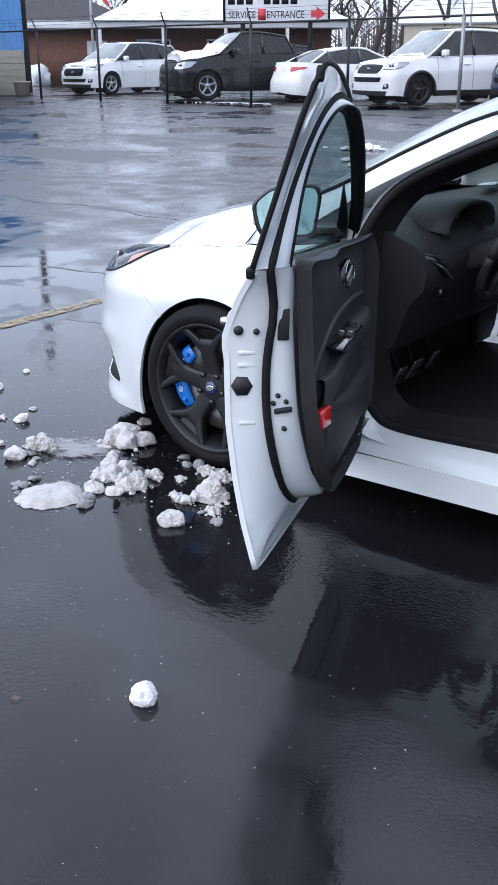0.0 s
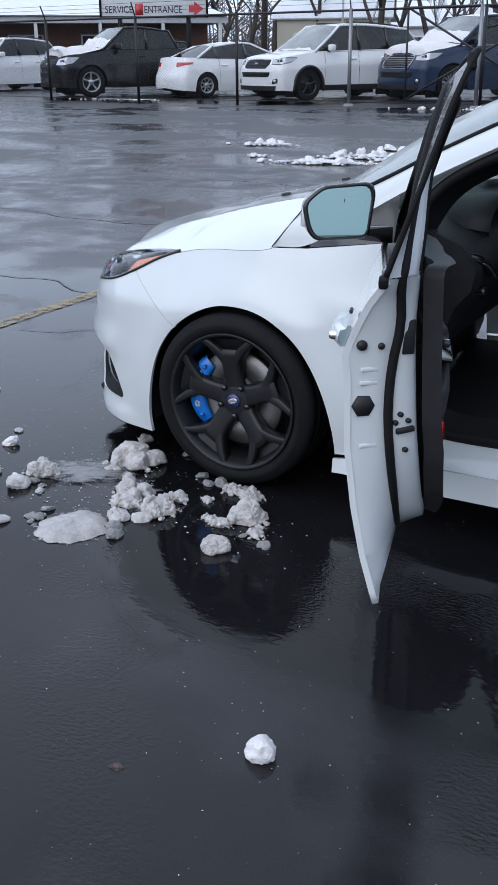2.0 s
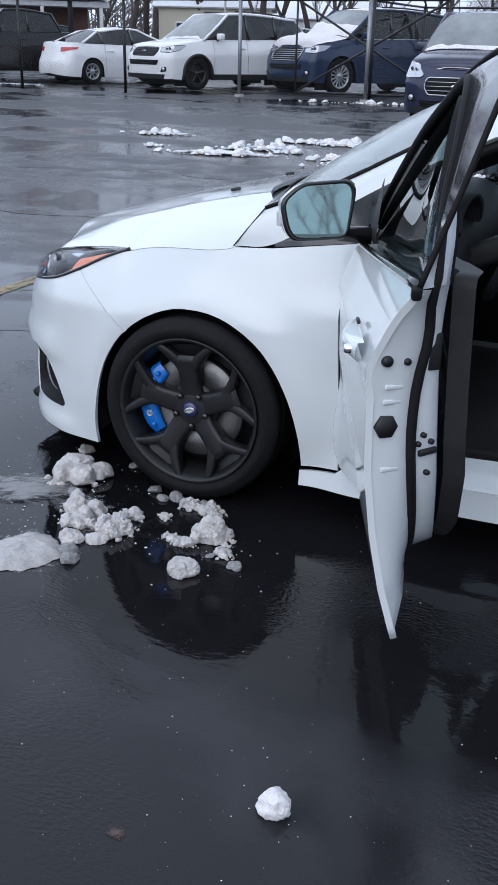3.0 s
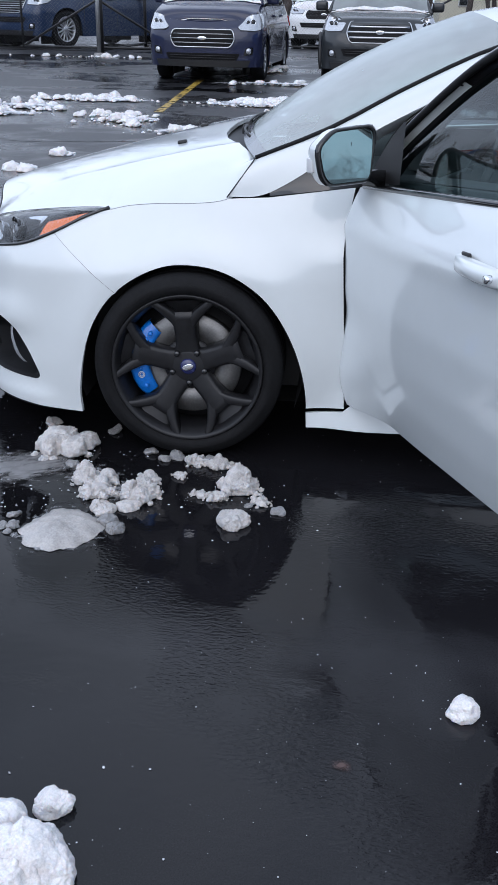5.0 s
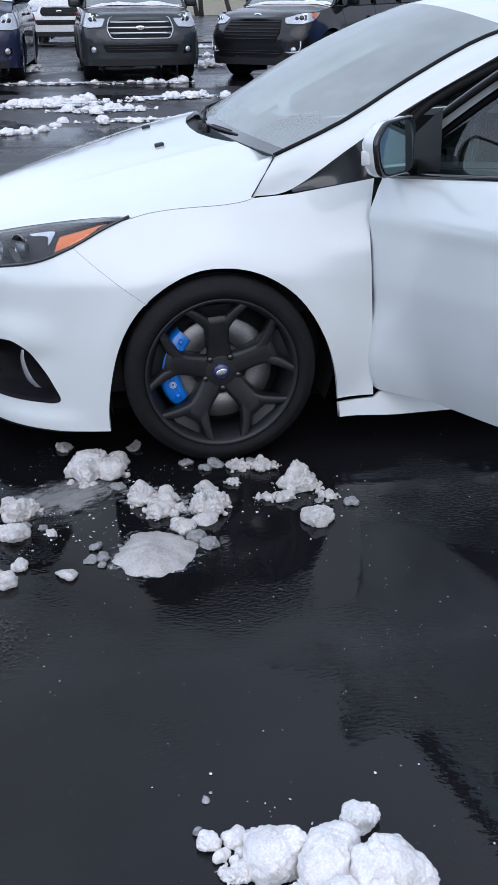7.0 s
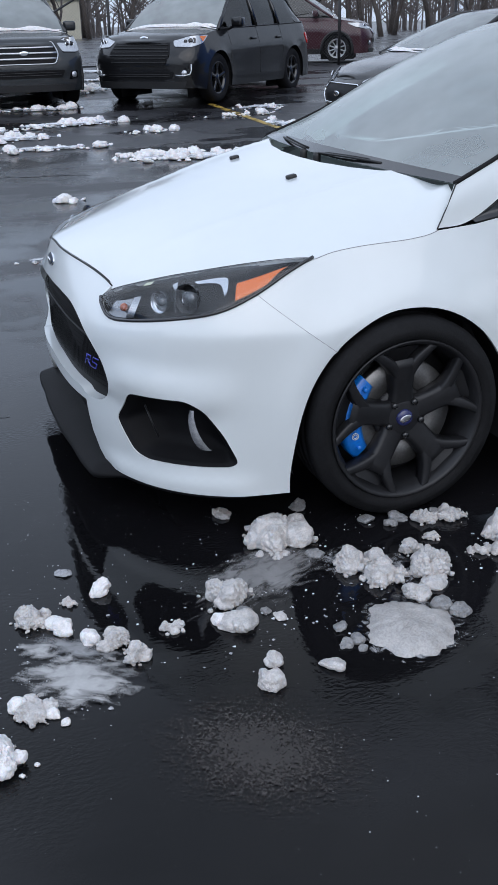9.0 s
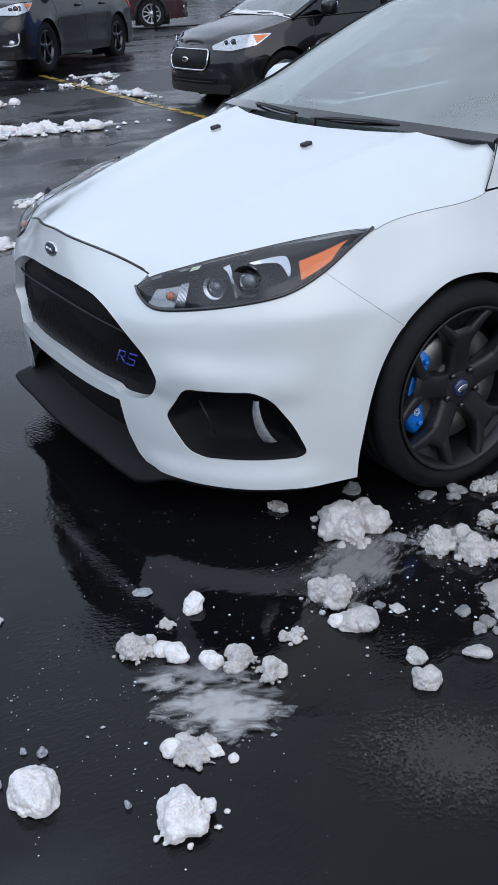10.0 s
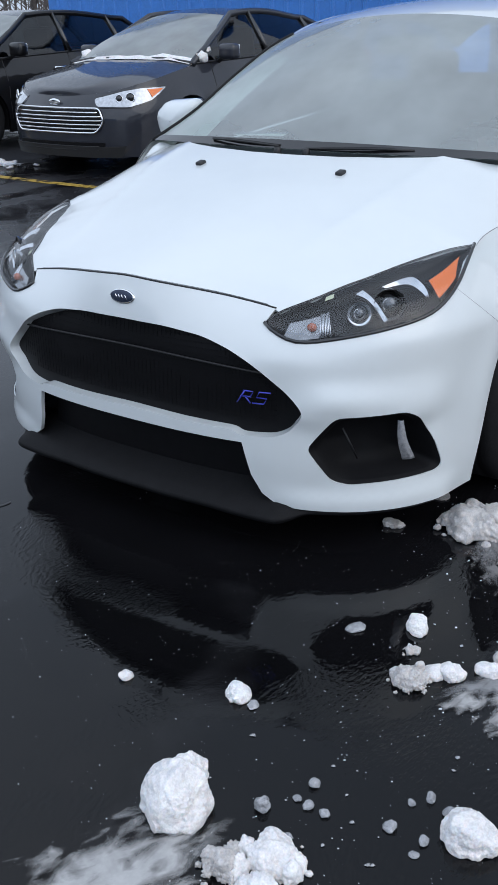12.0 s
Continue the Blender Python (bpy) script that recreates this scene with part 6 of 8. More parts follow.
    for sg in (1, -1):
        mk = (lambda q: q) if sg == 1 else mirror_y
        lo = [mk(side_low(x)) for x in np.linspace(x_c + 0.02, x_t - 0.02, 25)]
        prof = [a_low, a_high] + roof_pts[1:] + [c_low]
        px, pz, py = [q.x for q in prof], [q.z for q in prof], [q.y for q in prof]
        hi = [Vector((q.x, sg * float(np.interp(q.x, px, py)), float(np.interp(q.x, px, pz)))) for q in lo]
        part("side_window", facing(strip([q + Vector((0, 0.012 * sg, 0)) for q in lo], hi, bulge=0.02, outward=Vector((0, -sg, 0)), rows=3), (x_rf, 0, 0.5)), FARGLASS, car)
        part("window_rail", tubed([mk(q) for q in [a_low] + [a_low.lerp(a_high, t) for t in (0.33, 0.66)] + roof_pts + [c_low]], 0.034, 6), paint_mat, car)
        part("belt_trim", tubed([q + Vector((0, -0.002 * sg, 0.004)) for q in lo], 0.012, 5), chrome if rail else TRIM, car)
        for x in (x_c + 1.32, x_c + 2.25):
            if x < x_t - 0.35:
                i = int(np.argmin([abs(q.x - x) for q in lo]))
                part("door_post", tubed([lo[i] + Vector((0, -0.006 * sg, 0)), lo[i].lerp(hi[i], 0.5) + Vector((0, -0.022 * sg, 0)), hi[i]], 0.035, 5), GLOSSBLACK, car)
        if kind in ("suv", "van", "pickup") and x_t - x_rr < 1.4:
            part("rear_pillar", strip([mk(side_low(x_t - 0.55)), mk(roof_pts[-1] + Vector((-0.45, 0, 0.012)))], [mk(c_low), mk(roof_pts[-1])], rows=2), paint_mat, car)
        if rail:
            part("roof_rail", tubed([mk(q + Vector((0, 0.05, 0.065))) for q in roof_pts[1:-1]], 0.018, 6), TRIM, car)
        mm = empty("door_mirror")
        mm.parent = car
        b = side_low(x_c + 0.42)
        mp = mk(b + Vector((0.0, -0.14, 0.09)))
        part("mirror_housing", boxed((0.13, 0.20, 0.15), Matrix.Translation(mp), 0.04, 3), paint_mat if kind != "pickup" else TRIM, mm)
        part("mirror_foot", tubed([mk(b), mp + Vector((0, 0.06 * sg, -0.05))], 0.022, 6), TRIM, mm)
        part("mirror_glass", boxed((0.006, 0.17, 0.12), Matrix.Translation(mp + Vector((0.066, 0, 0))), 0.002), CHROME, mm)
        # lamps
        u0, u1, z0, z1, front_z = lamp
        poly = [(sy(u0 * half), front_z), (sy(u0 * half) + 0.05, z0), (sy(u1 * half) + 0.05, z0 - 0.01), (sx(-oh + 0.46), z0 + 0.04), (sx(-oh + 0.68), z1 + 0.015), (sx(-oh + 0.38), z1 + 0.015), (sy(u1 * half), z1 - 0.005)]
        hl = part("headlamp", panel(rounded(poly, 0.03), [], lambda s, z: skin(sg * s, z, 0.012), 0.08, 0.03, 0), CLEARLAMP, car, "clear headlamp")
        part("lamp_surround", panel([(s + 0.0, z - 0.012 if z < (z0 + z1) / 2 else z + 0.012) for s, z in poly], [], lambda s, z: skin(sg * s, z, 0.006), 0.1, 0.01, 0), GLOSSBLACK, hl)
        for k, r_ in ((0.0, 0.036), (0.12, 0.046)):
            c = skin(sg * (sy(u1 * half) - 0.05 + k), (z0 + z1) / 2 + 0.05 * k, 0.016)
            ax = Matrix.Translation(c) @ Vector((-0.85, -0.5 * sg, 0.1)).to_track_quat("Y", "Z").to_matrix().to_4x4()
            bowl = part("lamp_bowl", lathe([(r_, 0.0), (r_, 0.010), (r_ * 0.86, 0.012), (r_ * 0.8, 0.004)], ax, 18), CHROME, hl)
            part("projector", lathe([(r_ * 0.82, 0.0), (r_ * 0.7, 0.008), (0.0, 0.013)], ax, 16), GLOSSBLACK, bowl)
        if amber:
            ap = [(sx(-oh + 0.47), z0 + 0.065), (sx(-oh + 0.63), z1 + 0.005), (sx(-oh + 0.44), z1 + 0.005)]
            part("side_marker", panel(ap, [], lambda s, z: skin(sg * s, z, 0.017), 0.08, 0.01, 0), AMBER, hl, "orange side marker")
        if kind in ("suv", "van"):
            fp = [(sy(0.72 * half), 0.40), (sy(0.88 * half), 0.42), (sy(0.88 * half), 0.53), (sy(0.76 * half), 0.52)]
            fl = part("fog_bay", panel(rounded(fp, 0.03), [], lambda s, z: skin(sg * s, z, 0.010), 0.08, 0.02, 0), GLOSSBLACK, car)
            part("fog_lamp", lathe([(0.045, 0.0), (0.04, 0.014), (0.0, 0.018)], Matrix.Translation(skin(sg * sy(0.81 * half), 0.47, 0.012)) @ Vector((-0.9, -0.4 * sg, 0)).to_track_quat("Y", "Z").to_matrix().to_4x4(), 16), CLEARLAMP, fl)
        if fog_trim:
            part("fog_bracket", tubed([skin(sg * sy(u_ * half), z_, 0.022) for u_, z_ in ((0.68, 0.44), (0.80, 0.43), (0.88, 0.45), (0.90, 0.50), (0.90, 0.60))], 0.012, 5), SILVER, car, "silver fog lamp bracket")
        tz0, tz1 = tail_lamp or (0.72, 0.98)
        tp = [(sx(L - oh - 0.42), tz0 + 0.08), (s_end - half * 0.55, tz0), (s_end - half * 0.55, tz1), (sx(L - oh - 0.48), tz1)]
        part("tail_lamp", panel(rounded(tp, 0.03), [], lambda s, z: skin(sg * s, z, 0.012), 0.08, 0.03, 0), REDLENS, car, "red tail lamp")
        for cx in (0.0, wb):
            wheel_simple(car, cx, -(half - 0.125) * sg, 0 if sg == 1 else 180, R, R * 0.68, 0.23, rims, spokes)
            rows = [[Vector((cx + wr * 1.06 * math.cos(a), y * sg, R + wr * 1.04 * math.sin(a))) for y in (-half + 0.03, -half + 0.34)] for a in np.linspace(-0.3, math.pi + 0.3, 13)]
            part("wheel_well", grid_mesh(rows), TRIM, car)
            part("well_back", boxed((wr * 2.2, 0.02, wr * 1.6), pose(cx, -(half - 0.34) * sg, R + 0.05)), TRIM, car)
    # grille and bumper openings
    g0, g1, gw = grille_z
    gs = sy(gw * half)
    gp = rounded([(-gs, (g0 + g1) / 2 - 0.01), (-gs * 0.86, g0), (gs * 0.86, g0), (gs, (g0 + g1) / 2 - 0.01), (gs * 0.93, g1), (-gs * 0.93, g1)], 0.05)
    gr = part("grille", panel(gp, [], lambda s, z: skin(s, z, 0.010), 0.07, 0.02, 0), grille_mat or GRILLE_BLACK, car, "dark radiator grille")
    if chrome is not None:
        part("grille_frame", tubed([skin(s, z, 0.014) for s, z in dense(gp, 0.06) + [gp[0]]], 0.011, 5), chrome, gr)
    for k in range(slats):
        z = g0 + (g1 - g0) * (k + 1) / (slats + 1)
        k2 = 0.90 if abs(z - (g0 + g1) / 2) > 0.05 else 0.96
        part("grille_bar", tubed([skin(s, z, 0.014) for s in np.linspace(-gs * k2, gs * k2, 11)], (0.017 if slats == 3 and chrome is SILVER and kind == "suv" else 0.006) if slats < 4 else 0.008, 5), chrome or TRIM, gr)
    part("grille_badge", oval(skin(0, (g0 + g1) / 2 if slats < 4 else g1 + 0.05, 0.026), Vector((0, -1, 0)), Vector((0, 0, 1)), 0.075, 0.030, 0.006, 24), CHROME, gr)
    lp = rounded([(-sy(0.60 * half), g0 - 0.20), (sy(0.60 * half), g0 - 0.20), (sy(0.66 * half), g0 - 0.09), (-sy(0.66 * half), g0 - 0.09)], 0.03)
    li = part("lower_intake", panel(lp, [], lambda s, z: skin(s, z, 0.008), 0.08, 0.02, 0), GRILLE_BLACK, car)
    for k in range(2):
        part("intake_bar", tubed([skin(s, g0 - 0.125 - 0.035 * k, 0.012) for s in np.linspace(-sy(0.58 * half), sy(0.58 * half), 9)], 0.006, 4), TRIM, li)
    bp = [(-sy(0.80 * half), sill_z + 0.02), (sy(0.80 * half), sill_z + 0.02), (sy(0.84 * half), sill_z + 0.12), (-sy(0.84 * half), sill_z + 0.12)]
    part("bumper_valance", panel(bp, [], lambda s, z: skin(s, z, 0.016), 0.1, 0.03, 0), cladding or TRIM, car)
    part("rear_valance", panel([(s_end - half * 0.8, sill_z + 0.08), (s_end, sill_z + 0.08), (s_end, sill_z + 0.22), (s_end - half * 0.8, sill_z + 0.22)], [], lambda s, z: skin(s, z, 0.014), 0.1, 0.03, 0), cladding or paint_mat, car)
    part("underbody", boxed((L - 0.5, W - 0.5, 0.10), pose(L / 2 - oh, 0, sill_z + 0.05), 0.02), TRIM, car)
    part("cabin_floor", boxed((x_t - x_c + 0.1, W - 0.42, 0.30), pose((x_t + x_c) / 2, 0, belt_h[0] - 0.32), 0.05), CABIN, car)
    part("dash_top", boxed((0.5, W - 0.5, 0.06), pose(x_c + 0.30, 0, belt_h[0] - 0.05), 0.03), CABIN, car)
    for y in (-0.37, 0.37):
        st_ = part("seat_back", boxed((0.14, 0.46, 0.52), pose(x_c + 1.35, y, belt_h[0] + 0.05, 0, -14, 0), 0.06, 3), CABIN, car)
        part("headrest", boxed((0.10, 0.26, 0.17), pose(x_c + 1.45, y, belt_h[0] + 0.40, 0, -10, 0), 0.045, 3), CABIN, st_)
    # lying snow
    for what, deep in snow:
        src = {"bonnet": hood_rows[3:], "roof": roof_rows, "screen": [[p.lerp(q, t) + Vector((-0.01, 0, 0.02)) for p, q in zip(base, screen_top)] for t in np.linspace(0, 0.42, 6)], "half_screen": [[p.lerp(q, t * (0.25 + 1.3 * abs(noise.noise(Vector((p.y * 2.7, L * 3, W)))))) + Vector((-0.01, 0, 0.010)) for p, q in zip(base, screen_top)] for t in np.linspace(0.0, 0.16, 5)]}[what]
        rows = []
        nr = len(src)
        for i, r in enumerate(src):
            row = []
            for j, q in enumerate(r):
                edge = min(i, nr - 1 - i, 2) / 2 * min(j, len(r) - 1 - j, 2) / 2
                nz = noise.noise(Vector((q.x * 3 + L, q.y * 3, 1.7))) * 0.5 + noise.noise(Vector((q.x * 9, q.y * 9 + L, 4))) * 0.25
                row.append(q + Vector((0, 0, -0.012 + (deep * (0.8 + nz)) * (0.25 + 0.75 * edge) + (0.02 * nz if edge == 0 else 0))))
            rows.append(row)
        part("snow_cover", grid_mesh(rows), SNOW, car, "wet snow lying on the car")
    return car


def stand(x, y, bearing, flip=False):
    """The pose of a car whose front axle stands at (x, y) and whose tail points to the bearing (degrees from +y towards +x)."""
    return pose(x, y, rise(x, y), 0, 0, 90 - bearing)


vehicle("compact_suv", "dark grey compact SUV facing out of its parking space", "car", stand(0.86, 13.45, 0), 4.52, 1.84, 1.68, 2.69, 0.88, 0.345, PAINT_GREY, "suv", (0.86, 1.06), (1.06, 1.13), (0.12, 0.80, None, None), 0.62, (0.42, 3.2), TRIM, (0.63, 0.94, 0.58), None, 3, SILVER, SILVER, 5, (0.62, 0.88, 0.80, 0.99, 0.93), (("half_screen", 0.035),), True, False)
vehicle("small_van", "navy blue small passenger van facing out of its space", "van", stand(-1.90, 13.45, 3), 4.42, 1.84, 1.83, 2.66, 0.90, 0.335, PAINT_NAVY, "van", (0.90, 1.16), (1.14, 1.16), (-0.05, 0.80, None, None), 0.68, (0.42, 3.2), None, (0.52, 0.78, 0.57), None, 3, SILVER, SILVER, 10, (0.62, 0.88, 0.78, 1.00, 0.82), (("half_screen", 0.05), ("bonnet", 0.006)), False, False)
vehicle("midsize_suv", "black midsize SUV parked at an angle", "car", stand(3.22, 13.05, 47), 4.78, 1.93, 1.74, 2.85, 0.92, 0.365, PAINT_BLACK, "suv", (0.88, 1.08), (1.08, 1.16), (0.15, 0.85, None, None), 0.62, (0.50, 3.0), None, (0.58, 0.92, 0.58), GRILLE_BLACK, 6, None, GLOSSBLACK, 5, (0.60, 0.90, 0.85, 0.985, 0.93), (("half_screen", 0.035),), False, True, None, True)
vehicle("hatchback", "black hatchback with chrome-edged grille", "car", stand(4.78, 8.02, 91), 4.36, 1.82, 1.47, 2.65, 0.86, 0.315, PAINT_BLACK, "hatch", (0.70, 0.94), (0.95, 1.03), (0.12, 0.92, None, None), 0.58, (0.58, 2.6), None, (0.44, 0.66, 0.52), None, 0, CHROME, SILVER, 10, (0.50, 0.80, 0.66, 0.80, 0.70), (("half_screen", 0.03),), False, True)
vehicle("sedan", "dark slate sedan with chrome slatted grille", "car", stand(5.01, 5.27, 92), 4.87, 1.85, 1.48, 2.85, 0.98, 0.33, PAINT_SLATE, "sedan", (0.74, 0.96), (0.97, 1.04), (0.16, 0.98, 2.55, 3.25), 0.56, (0.62, 2.6), None, (0.42, 0.64, 0.66), None, 5, CHROME, SILVER, 10, (0.53, 0.85, 0.655, 0.785, 0.72), (("half_screen", 0.03), ("bonnet", 0.004)), False, True)
vehicle("compact_suv", "maroon compact SUV behind the chain-link fence", "car", stand(10.2, 21.4, -62), 4.58, 1.85, 1.67, 2.66, 0.92, 0.345, PAINT_MAROON, "suv", (0.84, 1.04), (1.06, 1.14), (0.12, 0.85, None, None), 0.62, (0.45, 3.0), TRIM, (0.66, 0.82, 0.50), None, 2, CHROME, SILVER, 10, (0.5, 0.85, 0.80, 0.92, 0.82), (("half_screen", 0.03),), False, False)
vehicle("suv", "white SUV with snow on its bonnet behind the fence", "car", stand(-0.25, 23.2, 6), 4.7, 1.86, 1.72, 2.75, 0.9, 0.36, PAINT_WHITE, "suv", (0.88, 1.08), (1.08, 1.14), (0.12, 0.85, None, None), 0.62, (0.45, 3.0), TRIM, (0.70, 0.90, 0.52), None, 2, None, SILVER, 5, (0.55, 0.86, 0.82, 0.94, 0.90), (("bonnet", 0.05), ("screen", 0.05)), False, False)
vehicle("large_suv", "deep blue large SUV with snow on bonnet and windscreen", "car", stand(-6.96, 20.2, 34), 5.33, 2.03, 1.94, 3.11, 0.95, 0.405, PAINT_BLUE, "suv", (1.00, 1.22), (1.22, 1.28), (0.25, 0.80, None, None), 0.70, (0.42, 3.4), None, (0.74, 1.02, 0.58), None, 5, SILVER, SILVER, 14, (0.62, 0.92, 0.92, 1.06, 1.0), (("bonnet", 0.16), ("screen", 0.16), ("roof", 0.06)), True, False)
vehicle("midsize_suv", "white SUV with black wheels and grey plastic cladding", "car", stand(-10.41, 19.47, 29), 5.0, 1.99, 1.80, 2.82, 0.98, 0.375, PAINT_WHITE, "suv", (0.94, 1.12), (1.12, 1.20), (0.22, 0.86, None, None), 0.66, (0.45, 3.2), TRIM, (0.76, 0.96, 0.56), None, 2, None, GLOSSBLACK, 5, (0.60, 0.90, 0.86, 0.98, 0.94), (("half_screen", 0.03), ("roof", 0.02)), True, False)
vehicle("small_sedan", "white small sedan seen from its tail", "car", stand(-12.67, 22.93, 208.5), 4.5, 1.75, 1.43, 2.70, 0.93, 0.31, PAINT_WHITE, "sedan", (0.72, 0.94), (0.95, 1.02), (0.05, 1.05, 2.35, 2.95), 0.55, (0.60, 2.6), None, (0.5, 0.66, 0.5), None, 2, None, SILVER, 8, (0.5, 0.82, 0.66, 0.80, 0.7), (("roof", 0.02),), False, False, (0.78, 0.90))
vehicle("suv", "white SUV with silver wheels behind the fence", "car", stand(-23.84, 21.97, 5), 4.86, 1.93, 1.73, 2.79, 0.95, 0.37, PAINT_WHITE, "suv", (0.92, 1.08), (1.08, 1.18), (0.22, 0.90, None, None), 0.64, (0.50, 2.8), None, (0.62, 0.86, 0.55), None, 3, None, SILVER, 5, (0.58, 0.88, 0.82, 0.96, 0.90), (("half_screen", 0.03),), True, False)
vehicle("suv", "white SUV with red tail lamps in the back row", "car", stand(-11.9, 33.4, 190), 4.6, 1.86, 1.70, 2.66, 0.9, 0.345, PAINT_WHITE, "suv", (0.84, 1.04), (1.06, 1.14), (0.12, 0.85, None, None), 0.62, (0.45, 3.0), TRIM, (0.66, 0.82, 0.50), None, 2, None, SILVER, 5, (0.5, 0.85, 0.80, 0.92, 0.82), (("roof", 0.04),), False, False, (0.80, 1.30))
vehicle("suv", "dark SUV with a snowy roof in the back row", "car", stand(-24.5, 31.5, 20), 4.8, 1.93, 1.75, 2.8, 0.95, 0.37, PAINT_GREY, "suv", (0.92, 1.08), (1.08, 1.18), (0.22, 0.90, None, None), 0.64, (0.50, 2.8), None, (0.62, 0.86, 0.55), None, 3, None, SILVER, 5, (0.58, 0.88, 0.82, 0.96, 0.90), (("half_screen", 0.03),), True, False)
truck = vehicle("pickup_truck", "dark grey crew-cab pickup with snow on its bonnet", "truck", stand(-17.36, 19.81, 31), 5.85, 2.03, 1.88, 3.65, 0.98, 0.405, PAINT_BLACK, "pickup", (1.02, 1.20), (1.24, 1.30), (0.42, 0.72, 2.55, 2.75), 0.66, (0.36, 3.4), None, (0.74, 1.02, 0.62), None, 3, None, SILVER, 5, (0.64, 0.92, 0.86, 1.04, 1.0), (("bonnet", 0.20), ("screen", 0.16)), False, False)

# bits of wet snow left along the sedan's scuttle and mirror, and a silver skid bar under the grey SUV's nose
for x, y, z, w in ((5.03, 3.98, 1.02, 0.16), (4.98, 4.02, 0.93, 0.11), (5.20, 4.05, 1.08, 0.12), (5.10, 5.58, 1.03, 0.20), (5.02, 5.40, 1.00, 0.12), (5.42, 3.90, 1.06, 0.10)):
    bm = bmesh.new()
    bmesh.ops.create_icosphere(bm, subdivisions=3, radius=1.0)
    for v in bm.verts:
        n_ = v.co.normalized()
        v.co = Vector((n_.x * w * 0.5, n_.y * w * 0.32, n_.z * w * 0.34)) * (1 + 0.35 * noise.noise(n_ * 2.2 + Vector((x * 9, y * 7, 0))) + 0.18 * noise.noise(n_ * 6 + Vector((0, x * 5, 3))))
    bm.transform(pose(x + 0.29, y + 0.45, z + 0.01))
    tagged(part("snow_clump", bm, SNOW), "wet snow clinging to the dark sedan's cowl", "snow", "snow clumps")


# ---- painted bay lines ----
def worn_paint(name, colour, keep, scale=9.0, soft=0.06, oval_size=None, rough=0.4, stretch=None):
    m = material(name, colour, rough, vary=0.25, scale=6)
    n, l = m.node_tree.nodes, m.node_tree.links
    t, r, tc = n.new("ShaderNodeTexNoise"), n.new("ShaderNodeMapRange"), n.new("ShaderNodeTexCoord")
    t.inputs["Scale"].default_value, t.inputs["Detail"].default_value = scale, 8
    r.inputs["From Min"].default_value, r.inputs["From Max"].default_value = keep - soft, keep + soft
    if stretch:
        sm = n.new("ShaderNodeMapping")
        sm.inputs["Scale"].default_value = stretch
        l.new(tc.outputs["Object"], sm.inputs["Vector"])
        l.new(sm.outputs[0], t.inputs["Vector"])
    else:
        l.new(tc.outputs["Object"], t.inputs["Vector"])
    l.new(t.outputs["Fac"], r.inputs["Value"])
    alpha = r.outputs[0]
    if oval_size:
        # thins out raggedly towards the rim of its patch
        mp, gr, add_, k2 = n.new("ShaderNodeMapping"), n.new("ShaderNodeTexGradient"), n.new("ShaderNodeMath"), n.new("ShaderNodeMath")
        gr.gradient_type = "SPHERICAL"
        mp.inputs["Scale"].default_value = (2.0 / oval_size[0], 2.0 / oval_size[1], 1.0)
        k2.operation, k2.inputs[1].default_value = "MULTIPLY", 0.55
        add_.operation = "ADD"
        t.inputs["Distortion"].default_value = 0.5
        r.inputs["From Min"].default_value, r.inputs["From Max"].default_value = keep + 0.20, keep + 0.50
        l.new(tc.outputs["Object"], mp.inputs["Vector"])
        l.new(mp.outputs[0], gr.inputs["Vector"])
        l.new(gr.outputs["Fac"], k2.inputs[0])
        l.new(k2.outputs[0], add_.inputs[0])
        l.new(t.outputs["Fac"], add_.inputs[1])
        l.new(add_.outputs[0], r.inputs["Value"])
    l.new(alpha, n["Principled BSDF"].inputs["Alpha"])
    return m


YELLOW = worn_paint("worn_yellow_paint", (0.42, 0.28, 0.05), 0.44)
YELLOW_FAINT = worn_paint("faint_yellow_paint", (0.24, 0.165, 0.05), 0.45, 12.0, 0.16)
for x, y0, y1, mat in ((3.70, 3.0, 12.4, YELLOW), (-2.37, -0.9, 1.85, YELLOW_FAINT), (-2.05, 9.3, 13.1, YELLOW)):
    rows = [[Vector((x + k, y, rise(x, y) + 0.005)) for k in (-0.055, 0.055)] for y in np.linspace(y0, y1, 24)]
    tagged(part("bay_line", grid_mesh(rows), mat), "worn yellow parking line painted on wet asphalt", "road marking", "bay lines", "structure")

# ---- chain-link fence ----
FENCE_BLACK = material("black_fence_pipe", (0.015, 0.015, 0.016), 0.5, vary=0.3, scale=12)
GALV = material("galvanised_pipe", (0.30, 0.31, 0.32), 0.45, metal=0.6, vary=0.25, scale=10)
WIRE = material("galvanised_wire", (0.13, 0.133, 0.137), 0.5, metal=0.3)


